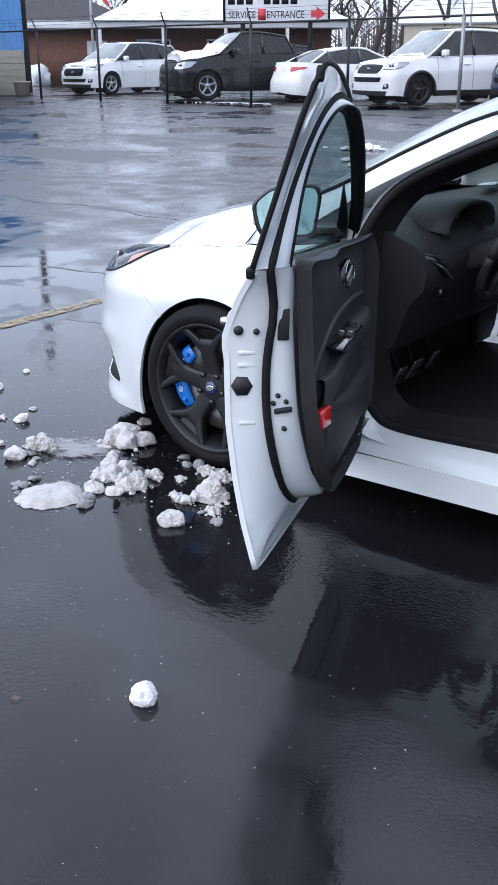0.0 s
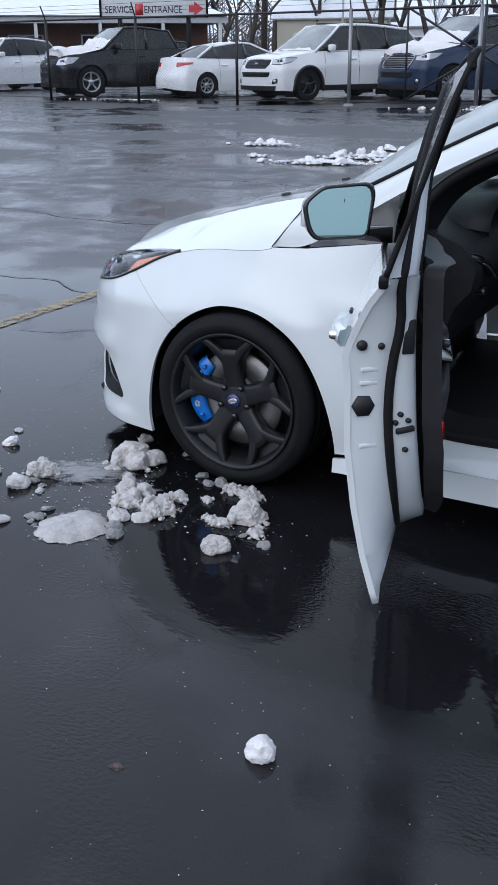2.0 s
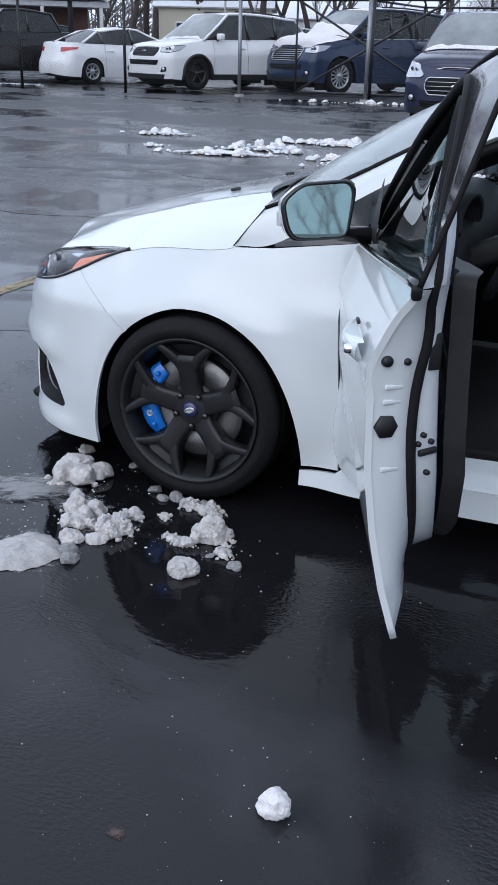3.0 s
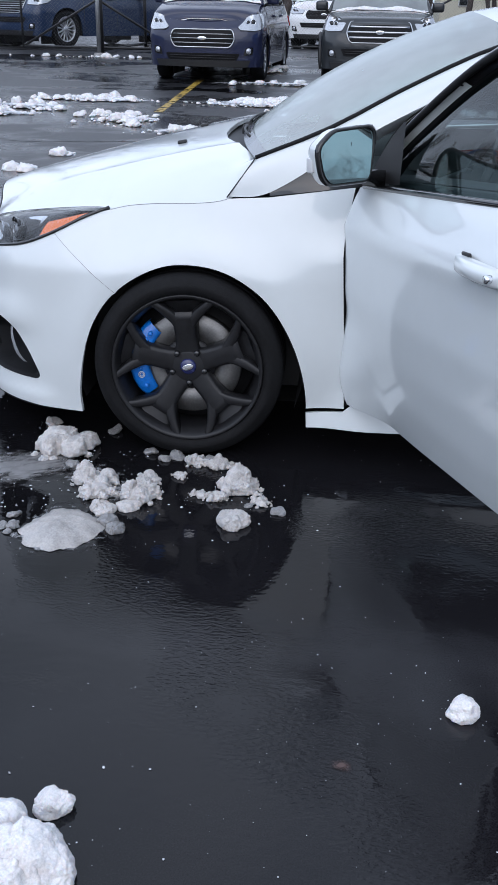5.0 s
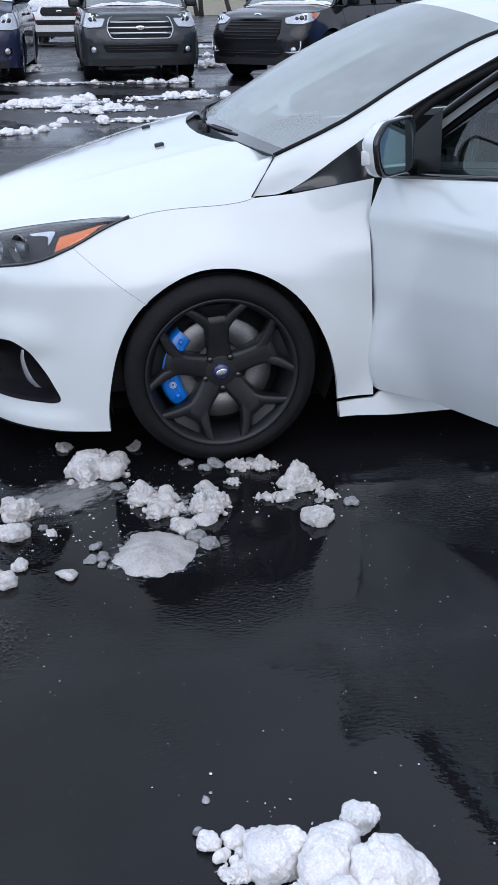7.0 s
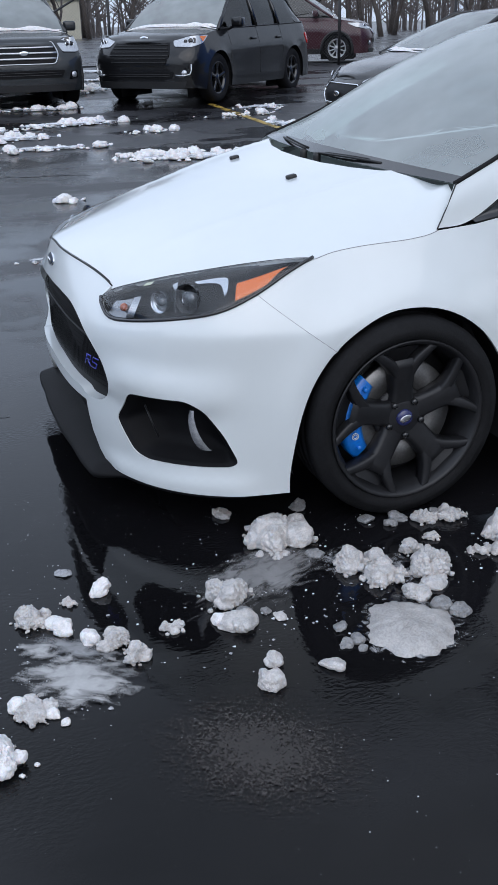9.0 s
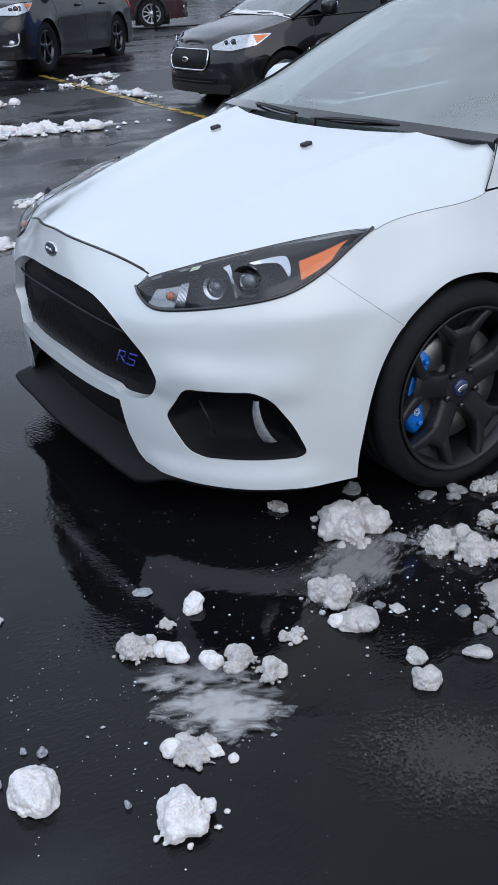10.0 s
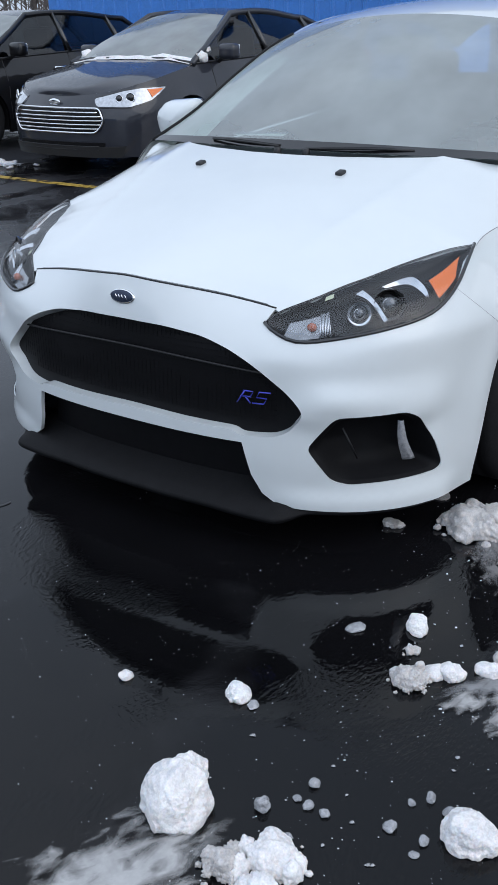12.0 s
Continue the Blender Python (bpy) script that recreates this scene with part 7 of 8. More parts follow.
def fence(corners, galv=(), low_rail=False):
    f = tagged(empty("chain_link_fence"), "tall black chain-link fence with barbed wire arms", "fence")
    k = 0
    for (x0, y0), (x1, y1) in zip(corners, corners[1:]):
        d = math.hypot(x1 - x0, y1 - y0)
        n = max(1, round(d / 2.95))
        for i in range(n + (1 if (x1, y1) == corners[-1] else 0)):
            t = i / n
            x, y = x0 + (x1 - x0) * t, y0 + (y1 - y0) * t
            z = rise(x, y)
            mat = GALV if k in galv else FENCE_BLACK
            p = part("post", tubed([(x, y, z - 0.05), (x, y, z + 2.02)], 0.036 if k not in galv else 0.042, 10), mat, f)
            part("barb_arm", tubed([(x, y, z + 2.0), (x + 0.05, y - 0.22, z + 2.32)], 0.018, 6), mat, p)
            if k in galv:
                part("footing", lathe([(0.0, 0.05), (0.10, 0.045), (0.13, -0.02)], pose(x, y, z) @ pose(0, 0, 0, 90, 0, 0), 14), SLUSH, p)
            k += 1
        za, zb = rise(x0, y0), rise(x1, y1)
        part("top_rail", tubed([(x0, y0, za + 1.98), (x1, y1, zb + 1.98)], 0.024, 8), FENCE_BLACK, f)
        part("bottom_rail", tubed([(x0, y0, za + 0.08), (x1, y1, zb + 0.08)], 0.020 if low_rail else 0.006, 6), FENCE_BLACK, f)
        for j, (dy, dz) in enumerate(((-0.09, 2.12), (-0.15, 2.21), (-0.21, 2.30))):
            part("barbed_wire", tubed([(x0 + 0.05, y0 + dy, za + dz), (x1 + 0.05, y1 + dy, zb + dz)], 0.005, 4), FENCE_BLACK, f)
        bm = bmesh.new()
        h, gap = 1.90, 0.075
        ux, uy = (x1 - x0) / d, (y1 - y0) / d
        for s in (1, -1):
            v = -h
            while v < d:
                a0, a1 = (v, v + h) if s == 1 else (v + h, v)
                b0, b1 = 0.0, 1.0
                lo, hi = min(a0, a1), max(a0, a1)
                if hi > 0 and lo < d:
                    def clip(a):
                        return min(d, max(0.0, a))
                    c0, c1 = clip(a0), clip(a1)
                    t0, t1 = (c0 - a0) / (a1 - a0), (c1 - a0) / (a1 - a0)
                    z0 = za + (zb - za) * c0 / d + 0.06 + h * t0
                    z1 = za + (zb - za) * c1 / d + 0.06 + h * t1
                    tube(bm, [(x0 + ux * c0, y0 + uy * c0, z0), (x0 + ux * c1, y0 + uy * c1, z1)], 0.0011, 3)
                v += gap
        m = part("chain_link", bm, WIRE, f, "grey woven chain-link wire", smooth=False)
        m["kind"] = "stuff"
    return f


fence([(-25.2, 18.4), (-16.7, 17.75), (-4.85, 17.45)], galv=(6, 7))
fence([(-4.85, 17.75), (-4.7, 21.6), (4.2, 21.6), (12.0, 18.7), (17.0, 16.6)], low_rail=True)
# braced gate leaf behind the blue car
gate = tagged(empty("sliding_gate"), "black braced steel sliding gate in the fence", "gate")
for a, b in (((-6.6, 17.85, 0.1), (-6.6, 17.85, 2.0)), ((-3.3, 17.95, 0.1), (-3.3, 17.95, 2.0)), ((-6.6, 17.85, 0.12), (-3.3, 17.95, 2.0)), ((-6.6, 17.85, 2.0), (-3.3, 17.95, 0.12)), ((-6.6, 17.85, 2.0), (-3.3, 17.95, 2.0)), ((-6.6, 17.85, 0.12), (-3.3, 17.95, 0.12))):
    z = rise(0, 17.9)
    part("gate_bar", tubed([(a[0], a[1], a[2] + z), (b[0], b[1], b[2] + z)], 0.025, 8), FENCE_BLACK, gate)
brace = tagged(empty("fence_brace"), "black diagonal steel brace on the fence", "fence brace")
part("brace_bar", tubed([(1.2, 21.5, rise(0, 21) + 0.4), (4.1, 21.5, rise(0, 21) + 1.95)], 0.025, 8), FENCE_BLACK, brace)

# ---- buildings ----
BLUE_STEEL = material("blue_ribbed_steel", (0.05, 0.20, 0.58), 0.42, vary=0.15, scale=3)
# lit copy of the blue steel: the left wall's brighter light put into its colour
LIT_STEEL = material("lit_blue_ribbed_steel", (0.13, 0.33, 0.66), 0.42, vary=0.12, scale=3)
BLOCK = material("tan_block", (0.42, 0.38, 0.30), 0.85, vary=0.2, scale=4, bump=0.3, bump_scale=30)
BRICK = material("red_brown_brick", (0.20, 0.09, 0.06), 0.85, vary=0.35, scale=9, bump=0.3, bump_scale=40)
WHITEWOOD = material("white_painted_wood", (0.70, 0.71, 0.72), 0.6, vary=0.12, scale=4)
DARKPANE = material("dark_window_pane", (0.03, 0.035, 0.04), 0.1, coat=0.5)
SHINGLE = material("dark_shingle", (0.05, 0.048, 0.05), 0.85, vary=0.4, scale=6, bump=0.4, bump_scale=25)
SNOWROOF = material("roof_snow", (0.80, 0.82, 0.86), 0.7, vary=0.08, scale=3, bump=0.3, bump_scale=6)


def ribbed_wall(length, z0, z1, mat, parent, m):
    """Trapezoid-ribbed steel sheet along x."""
    xs, k = [], 0.0
    while k < length:
        xs += [(k, 0.0), (k + 0.20, 0.0), (k + 0.225, -0.03), (k + 0.275, -0.03), (k + 0.30, 0.0)]
        k += 0.30
    rows = [[m @ Vector((x, y, z)) for x, y in xs] for z in (z0, z1)]
    return part("ribbed_cladding", grid_mesh(rows), mat, parent, smooth=False)


def steel_shed(m, length, depth, base, top, label, steel):
    b = tagged(empty("steel_building"), label, "building")
    ribbed_wall(length, base, top, steel, b, m)
    part("base_wall", boxed((length, 0.24, base), m @ pose(length / 2, 0.06, base / 2), 0.01), BLOCK, b, "tan block base wall")
    nb = int(base / 0.2)
    for j in range(1, nb):
        part("mortar_joint", boxed((length, 0.01, 0.012), m @ pose(length / 2, -0.062, j * base / nb)), SLUSH, b)
    part("shell", boxed((length - 0.1, depth, top - 0.1), m @ pose(length / 2, depth / 2 + 0.1, top / 2)), steel, b)
    part("roof_edge", boxed((length + 0.2, depth + 0.3, 0.18), m @ pose(length / 2, depth / 2, top + 0.09), 0.02), WHITEWOOD, b)
    return b


steel_shed(pose(-21.5, -4.9, rise(0, 20)) @ pose(0, 0, 0, 0, 0, 100), 26.0, 12.0, 1.45, 4.3, "blue ribbed steel building on a tan block base", LIT_STEEL)
steel_shed(pose(12.2, 13.5, 0.05) @ pose(0, 0, 0, 0, 0, -90), 11.0, 14.0, 0.3, 6.5, "blue ribbed steel building behind the parked cars", BLUE_STEEL)
pot = tagged(part("bin", lathe([(0.0, 0.0), (0.22, 0.0), (0.27, 0.42), (0.31, 0.43), (0.31, 0.47), (0.25, 0.46), (0.22, 0.40)], pose(-24.9, 19.6, rise(0, 20)) @ pose(0, 0, 0, 90, 0, 0), 24), BLOCK), "grey round planter pot beside the blue building", "planter")


def brick_building(m):
    b = tagged(empty("brick_building"), "low brick building with snow-covered hipped roof", "building")
    z0 = 0.0
    part("wall", boxed((26, 9, 2.6), m @ pose(0, 4.5, 1.3)), BRICK, b)
    part("fascia", boxed((27.2, 10.4, 0.30), m @ pose(0, 4.3, 2.75), 0.02), WHITEWOOD, b)
    def hip(x0, x1, y0, y1, z, h, mat, nm):
        c = (y0 + y1) / 2
        dx = (y1 - y0) / 2
        v = [(x0, y0, z), (x1, y0, z), (x1, y1, z), (x0, y1, z), (x0 + dx, c, z + h), (x1 - dx, c, z + h)]
        bm = meshed([m @ Vector(q) for q in v], [(0, 1, 5, 4), (1, 2, 5), (2, 3, 4, 5), (3, 0, 4)])
        return part(nm, bm, mat, b, smooth=False)
    hip(-13.6, 3.2, -0.9, 9.6, 2.9, 2.4, SHINGLE, "roof")
    hip(-13.5, 3.0, -0.82, 9.5, 2.94, 1.5, SNOWROOF, "roof_snow")
    hip(1.0, 13.6, -2.4, 9.6, 2.9, 2.9, SNOWROOF, "roof")
    for x in (-11, -7.6, -4.2, 4.0, 7.5):
        w = part("window", boxed((1.7, 0.10, 1.15), m @ pose(x, -0.02, 1.55), 0.02), WHITEWOOD, b)
        for k in (-0.4, 0.4):
            part("pane", boxed((0.72, 0.04, 1.0), m @ pose(x + k, -0.075, 1.55)), DARKPANE, w)
    part("door", boxed((1.0, 0.1, 2.05), m @ pose(1.2, -0.02, 1.03), 0.02), WHITEWOOD, b)
    for x in (1.4, 4.4, 7.4, 10.4, 13.2):
        part("porch_post", boxed((0.16, 0.16, 2.7), m @ pose(x, -2.1, 1.35), 0.01), WHITEWOOD, b)
    part("porch_beam", boxed((12.6, 0.2, 0.28), m @ pose(7.3, -2.1, 2.72), 0.01), WHITEWOOD, b)
    for x in (-10.0, -6.0, -2.0, 3.0, 9.0):
        bush = bmesh.new()
        for k in range(9):
            bmesh.ops.create_icosphere(bush, subdivisions=2, radius=random.uniform(0.3, 0.5), matrix=m @ pose(x + random.uniform(-0.5, 0.5), -1.2 + random.uniform(-0.3, 0.3), random.uniform(0.2, 0.6)))
        for v in bush.verts:
            v.co += Vector((noise.noise(v.co * 6), noise.noise(v.co * 6 + Vector((9, 0, 0))), noise.noise(v.co * 5))) * 0.15
        tagged(part("snowy_bush", bush, SNOWROOF), "low bush covered with wet snow by the wall", "bush", "snowy bushes")
    return b


def at(bearing, dist, z=None):
    x, y = 2.0 + dist * math.sin(radians(bearing)), -3.5 + dist * math.cos(radians(bearing))
    return x, y, rise(x, y) if z is None else z


x, y, z = at(-46.5, 52)
brick_building(pose(x, y, z, 0, 0, 44))


def gable_house(bearing, dist, w, d, eave, ridge, turn, wall_mat):
    x, y, z = at(bearing, dist)
    m = pose(x, y, z, 0, 0, turn)
    b = tagged(empty("gable_house"), "small pale house with a snowy gable roof", "house")
    v = [(-w / 2, -d / 2, 0), (w / 2, -d / 2, 0), (w / 2, d / 2, 0), (-w / 2, d / 2, 0), (-w / 2, -d / 2, eave), (w / 2, -d / 2, eave), (w / 2, d / 2, eave), (-w / 2, d / 2, eave), (-w / 2, 0, ridge), (w / 2, 0, ridge)]
    part("wall", meshed([m @ Vector(q) for q in v], [(0, 1, 5, 4), (2, 3, 7, 6), (1, 2, 6, 9, 5), (3, 0, 4, 8, 7)]), wall_mat, b, smooth=False)
    for s in (-1, 1):
        run = math.hypot(d / 2 + 0.4, ridge - eave)
        ang = math.degrees(math.atan2(ridge - eave, d / 2))
        part("roof", boxed((w + 0.7, run, 0.14), m @ pose(0, s * (d / 4 + 0.1), (eave + ridge) / 2 + 0.02, -s * ang, 0, 0), 0.02), SNOWROOF, b)
    for x0 in (-w * 0.28, w * 0.22):
        win = part("window", boxed((0.9, 0.1, 1.1), m @ pose(x0, -d / 2 - 0.02, eave * 0.56), 0.02), WHITEWOOD, b)
        part("pane", boxed((0.74, 0.06, 0.94), m @ pose(x0, -d / 2 - 0.06, eave * 0.56)), DARKPANE, win)
    for y0 in (-1.2, 1.2):
        win = part("window", boxed((0.1, 0.8, 1.0), m @ pose(w / 2 + 0.02, y0, eave * 0.56), 0.02), WHITEWOOD, b)
        part("pane", boxed((0.06, 0.66, 0.86), m @ pose(w / 2 + 0.06, y0, eave * 0.56)), DARKPANE, win)
    return b


CREAM = material("cream_siding", (0.60, 0.57, 0.46), 0.7, vary=0.1, scale=3, bump=0.2, bump_scale=8)
gable_house(-25.2, 66, 6.6, 6.0, 3.2, 5.6, 20, CREAM)
gable_house(-19.5, 78, 7.5, 6.5, 3.0, 5.2, 8, WHITEWOOD)
gable_house(-13.0, 88, 9.0, 7.0, 3.2, 5.8, -6, WHITEWOOD)
gable_house(6.0, 95, 9.0, 7.0, 3.2, 5.8, 0, CREAM)

# ---- sign board ----
SIGNWHITE = material("white_sign_face", (0.75, 0.76, 0.78), 0.4, vary=0.06, scale=3)
SIGNRED = material("red_sign_ink", (0.55, 0.05, 0.06), 0.45)
SIGNBLACK = material("black_sign_ink", (0.02, 0.02, 0.025), 0.45)
SIGNBLUE = material("blue_sign_ink", (0.04, 0.09, 0.30), 0.45)
SD = 40.0
sx0, sy0, _ = at(-35.3, SD)
sz = 2.95
SM = pose(sx0, sy0, sz, 0, 0, 35.3)
sign = tagged(empty("sign_board"), "white service sign board with red arrow on dark posts", "sign")
SWD, SHT = 3.95, 2.7
part("board", boxed((SWD, 0.12, SHT), SM @ pose(0, 0.08, SHT / 2), 0.01), SIGNWHITE, sign)
for x in (-SWD / 2 - 0.03, SWD / 2 + 0.03):
    part("side_frame", boxed((0.08, 0.2, SHT + 0.1), SM @ pose(x, 0.08, SHT / 2)), FENCE_BLACK, sign)
for z in (-0.03, SHT + 0.03):
    part("edge_frame", boxed((SWD + 0.14, 0.2, 0.06), SM @ pose(0, 0.08, z)), FENCE_BLACK, sign)
for x in (-1.3, 1.3):
    part("sign_post", tubed([SM @ Vector((x, 0.25, -sz + 0.3)), SM @ Vector((x, 0.25, SHT))], 0.09, 8), FENCE_BLACK, sign)


def lettering(text, x, z, size, mat, shear=0.0, squeeze=1.0):
    cu = bpy.data.curves.new("lettering", "FONT")
    cu.body, cu.size, cu.extrude, cu.shear, cu.align_x = text, size, 0.004, shear, "LEFT"
    ob = bpy.data.objects.new("lettering", cu)
    me = bpy.data.meshes.new_from_object(ob)
    bpy.data.objects.remove(ob)
    me.transform(SM @ pose(x, 0.012, z, 90, 0, 0) @ Matrix.Diagonal((squeeze, 1, 1, 1)))
    me.materials.append(mat)
    o = new("lettering", me)
    o.parent = sign
    return o


lettering("SERVICING", -1.02, 1.62, 0.30, SIGNRED, 0, 0.72)
lettering("ALL MAKES", -1.02, 1.32, 0.30, SIGNRED, 0, 0.72)
lettering("& MODELS", -1.02, 1.02, 0.30, SIGNRED, 0, 0.72)
lettering("Port Huron", 0.18, 1.62, 0.46, SIGNBLUE, 0.35, 0.80)
lettering("OPEN", 0.95, 1.05, 0.30, SIGNRED, 0, 0.72)
lettering("SATURDAYS!", 0.66, 0.76, 0.30, SIGNRED, 0, 0.66)
lettering("SERVICE", -1.84, 0.10, 0.36, SIGNBLACK, 0, 0.80)
lettering("ENTRANCE", -0.38, 0.10, 0.36, SIGNBLACK, 0, 0.78)
part("red_band", boxed((0.30, 0.012, 0.40), SM @ pose(-0.56, 0.018, 0.23)), SIGNRED, sign)
arrow = [(1.32, 0.12), (1.52, 0.12), (1.52, 0.00), (1.88, 0.24), (1.52, 0.50), (1.52, 0.36), (1.32, 0.36)]
bm = bmesh.new()
bm.faces.new([bm.verts.new(SM @ Vector((x, 0.012, z))) for x, z in arrow])
part("arrow", bm, SIGNRED, sign, smooth=False)
# the telephone number and the firm's name stay plain bars
for k in range(8):
    if k != 3:
        part("bar", boxed((0.26, 0.012, 0.40), SM @ pose(-1.72 + 0.34 * k, 0.016, 0.78)), SIGNBLACK, sign)
part("bar", boxed((0.16, 0.012, 0.06), SM @ pose(-0.70, 0.016, 0.78)), SIGNBLACK, sign)
for k in range(7):
    part("bar", boxed((0.24, 0.012, 0.34), SM @ pose(-0.98 + 0.34 * k, 0.016, 2.22)), SIGNBLACK, sign)
bm = bmesh.new()
for r in (0.42, 0.33):
    tube(bm, [SM @ Vector((-1.48 + r * math.cos(a), 0.012, 1.75 + r * math.sin(a))) for a in np.linspace(0.6, 5.9, 30)], 0.035, 6)
part("emblem", bm, SIGNBLUE, sign)

# ---- poles and flag ----
def pole(bearing, dist, height, r, mat, label, nm="light_pole"):
    x, y, z = at(bearing, dist)
    return tagged(part(nm, tubed([(x, y, z - 0.1), (x, y, z + height)], r, 10, 0.7), mat), label, "pole")


BARK = material("grey_brown_bark", (0.060, 0.048, 0.042), 0.9, vary=0.4, scale=5, bump=0.5, bump_scale=30)
pole(-45.4, 47, 11.0, 0.06, WHITEWOOD, "tall thin white flagpole before the brick building", "flagpole")
pole(-24.9, 56, 10.0, 0.07, WHITEWOOD, "thin white street lamp pole", "street_pole")
pole(-29.2, 52, 11.0, 0.15, BARK, "rough wooden utility pole", "utility_pole")
pole(-49.0, 40, 10.0, 0.14, BARK, "rough wooden utility pole", "utility_pole")
pole(-32.9, 58, 9.0, 0.11, BARK, "rough wooden utility pole", "utility_pole")
fx, fy, fz = at(-45.4, 47)
flag = tagged(empty("flag"), "drooping red and white striped flag on its pole", "flag")
for k in range(7):
    rows = [[Vector((fx + 0.9 * t, fy - 0.25 * math.sin(5 * t), fz + 5.4 - 0.9 * t - 0.17 * (k + v))) for t in np.linspace(0.05, 1.1, 10)] for v in (0, 1)]
    part("stripe", grid_mesh(rows), SIGNRED if k % 2 == 0 else SIGNWHITE, flag)
part("canton", grid_mesh([[Vector((fx + 0.9 * t, fy - 0.25 * math.sin(5 * t) - 0.02, fz + 5.42 - 0.9 * t - 0.64 * v)) for t in np.linspace(0.05, 0.45, 5)] for v in (0, 1)]), SIGNBLUE, flag)


# ---- bare winter trees with snow along their limbs ----
TWIG = material("snow_dusted_twigs", (0.16, 0.14, 0.135), 0.9, vary=0.5, scale=3, colour2=(0.045, 0.036, 0.032))


def bare_tree(seed, height):
    rnd = random.Random(seed)
    t = empty("bare_tree")
    tagged(t, "bare deciduous tree dusted with snow", "tree", "winter trees")
    trunk, limbs, snowy = bmesh.new(), bmesh.new(), bmesh.new()

    def grow(bm, p, d, length, r, depth):
        pts = [p]
        for k in range(3):
            d = (d + Vector((rnd.uniform(-0.22, 0.22), rnd.uniform(-0.22, 0.22), rnd.uniform(-0.05, 0.16)))).normalized()
            pts.append(pts[-1] + d * length / 3)
        tube(bm, pts, r, 6 if depth < 2 else 3, 0.55)
        if depth == 2 or depth == 3:
            tube(snowy, [q + Vector((0, 0, r * 0.8)) for q in pts], r * 0.75, 3, 0.5)
        if depth < 5:
            for k in range(3 if depth < 4 else 3):
                q = pts[rnd.choice((1, 2, 3, 3))]
                a = rnd.uniform(0, 2 * math.pi)
                e = (d + Vector((math.cos(a), math.sin(a), 0.15)) * rnd.uniform(0.5, 0.95)).normalized()
                grow(limbs, q, e, length * rnd.uniform(0.55, 0.78), max(0.012, r * 0.52), depth + 1)

    grow(trunk, Vector((0, 0, -0.1)), Vector((0, 0, 1)), height * 0.36, height * 0.017, 0)
    part("trunk", trunk, BARK, t)
    part("crown", limbs, TWIG, t)
    tagged(part("limb_snow", snowy, SNOWROOF, t), kind="stuff")
    return t


models = [bare_tree(s, h) for s, h in ((1, 13), (2, 11), (3, 15), (4, 12))]
rnd = random.Random(5)
spots = []
for b in np.arange(-56, 42, 1.55):
    spots.append((b + rnd.uniform(-0.6, 0.6), rnd.uniform(58, 76) if -44 < b < -10 else rnd.uniform(66, 92)))
    if rnd.random() < 0.5:
        spots.append((b + rnd.uniform(-0.7, 0.7), rnd.uniform(80, 105)))
for b in np.arange(60, 300, 9.0):
    spots.append((b + rnd.uniform(-3, 3), rnd.uniform(45, 70)))
for i, (b, d) in enumerate(spots):
    x, y, z = at(b, d)
    m = pose(x, y, z, 0, 0, rnd.uniform(0, 360))
    if i < len(models):
        models[i].matrix_world = m
    else:
        copy_thing(models[i % 4], m)

# distant scrub and woods all round
scrub, sv, sf = random.Random(9), [], []
for k in range(3600):
    a = scrub.uniform(0, 2 * math.pi)
    r = scrub.uniform(96, 135)
    x, y = r * math.sin(a), -3 + r * math.cos(a)
    h, w = scrub.uniform(3.5, 9.5), scrub.uniform(0.10, 0.22)
    lean = scrub.uniform(-0.8, 0.8)
    i = len(sv)
    for u in range(3):
        t = 2 * math.pi * u / 3 + a
        sv.append((x + w * math.cos(t), y + w * math.sin(t), 0.3))
    sv.append((x + lean, y + lean * 0.4, h))
    sf += [(i, i + 1, i + 3), (i + 1, i + 2, i + 3), (i + 2, i, i + 3)]
    for u in range(9):
        z0 = scrub.uniform(0.25, 0.9) * h
        q = (x + lean * z0 / h, y, z0)
        ang, ln = scrub.uniform(0, 6.28), scrub.uniform(0.8, 2.4)
        tip = (q[0] + ln * math.cos(ang), q[1] + ln * math.sin(ang), z0 + ln * 0.7)
        i = len(sv)
        sv += [(q[0], q[1], q[2] - 0.10), (q[0], q[1], q[2] + 0.10), tip]
        sf.append((i, i + 1, i + 2))
me = bpy.data.meshes.new("far_woods")
me.from_pydata(sv, [], sf)
me.materials.append(TWIG)
tagged(new("far_woods", me), "distant leafless woods on the horizon", "woods", kind="stuff")

# ---- cracks in the asphalt ----
CRACK = material("crack_tar", (0.006, 0.006, 0.007), 0.35, vary=0.3, scale=20)


def crack(points, width, seed):
    pts = spline([(x, y, 0) for x, y in points], 14)
    rows = []
    for i, q in enumerate(pts):
        d = (pts[min(i + 1, len(pts) - 1)] - pts[max(i - 1, 0)]).normalized()
        n_ = Vector((-d.y, d.x, 0))
        j = 0.10 * noise.noise(Vector((q.x * 2.2, q.y * 2.2, seed))) + 0.03 * noise.noise(Vector((q.x * 9, q.y * 9, seed)))
        w = width * (0.55 + 0.9 * abs(noise.noise(Vector((q.x * 5, q.y * 5, seed + 3)))))
        c_ = q + n_ * j
        rows.append([Vector((c_.x + n_.x * k, c_.y + n_.y * k, rise(c_.x, c_.y) + 0.0035)) for k in (-w, w)])
    tagged(part("asphalt_crack", grid_mesh(rows), CRACK), "irregular dark crack running across wet asphalt", "crack", "cracks", "stuff")


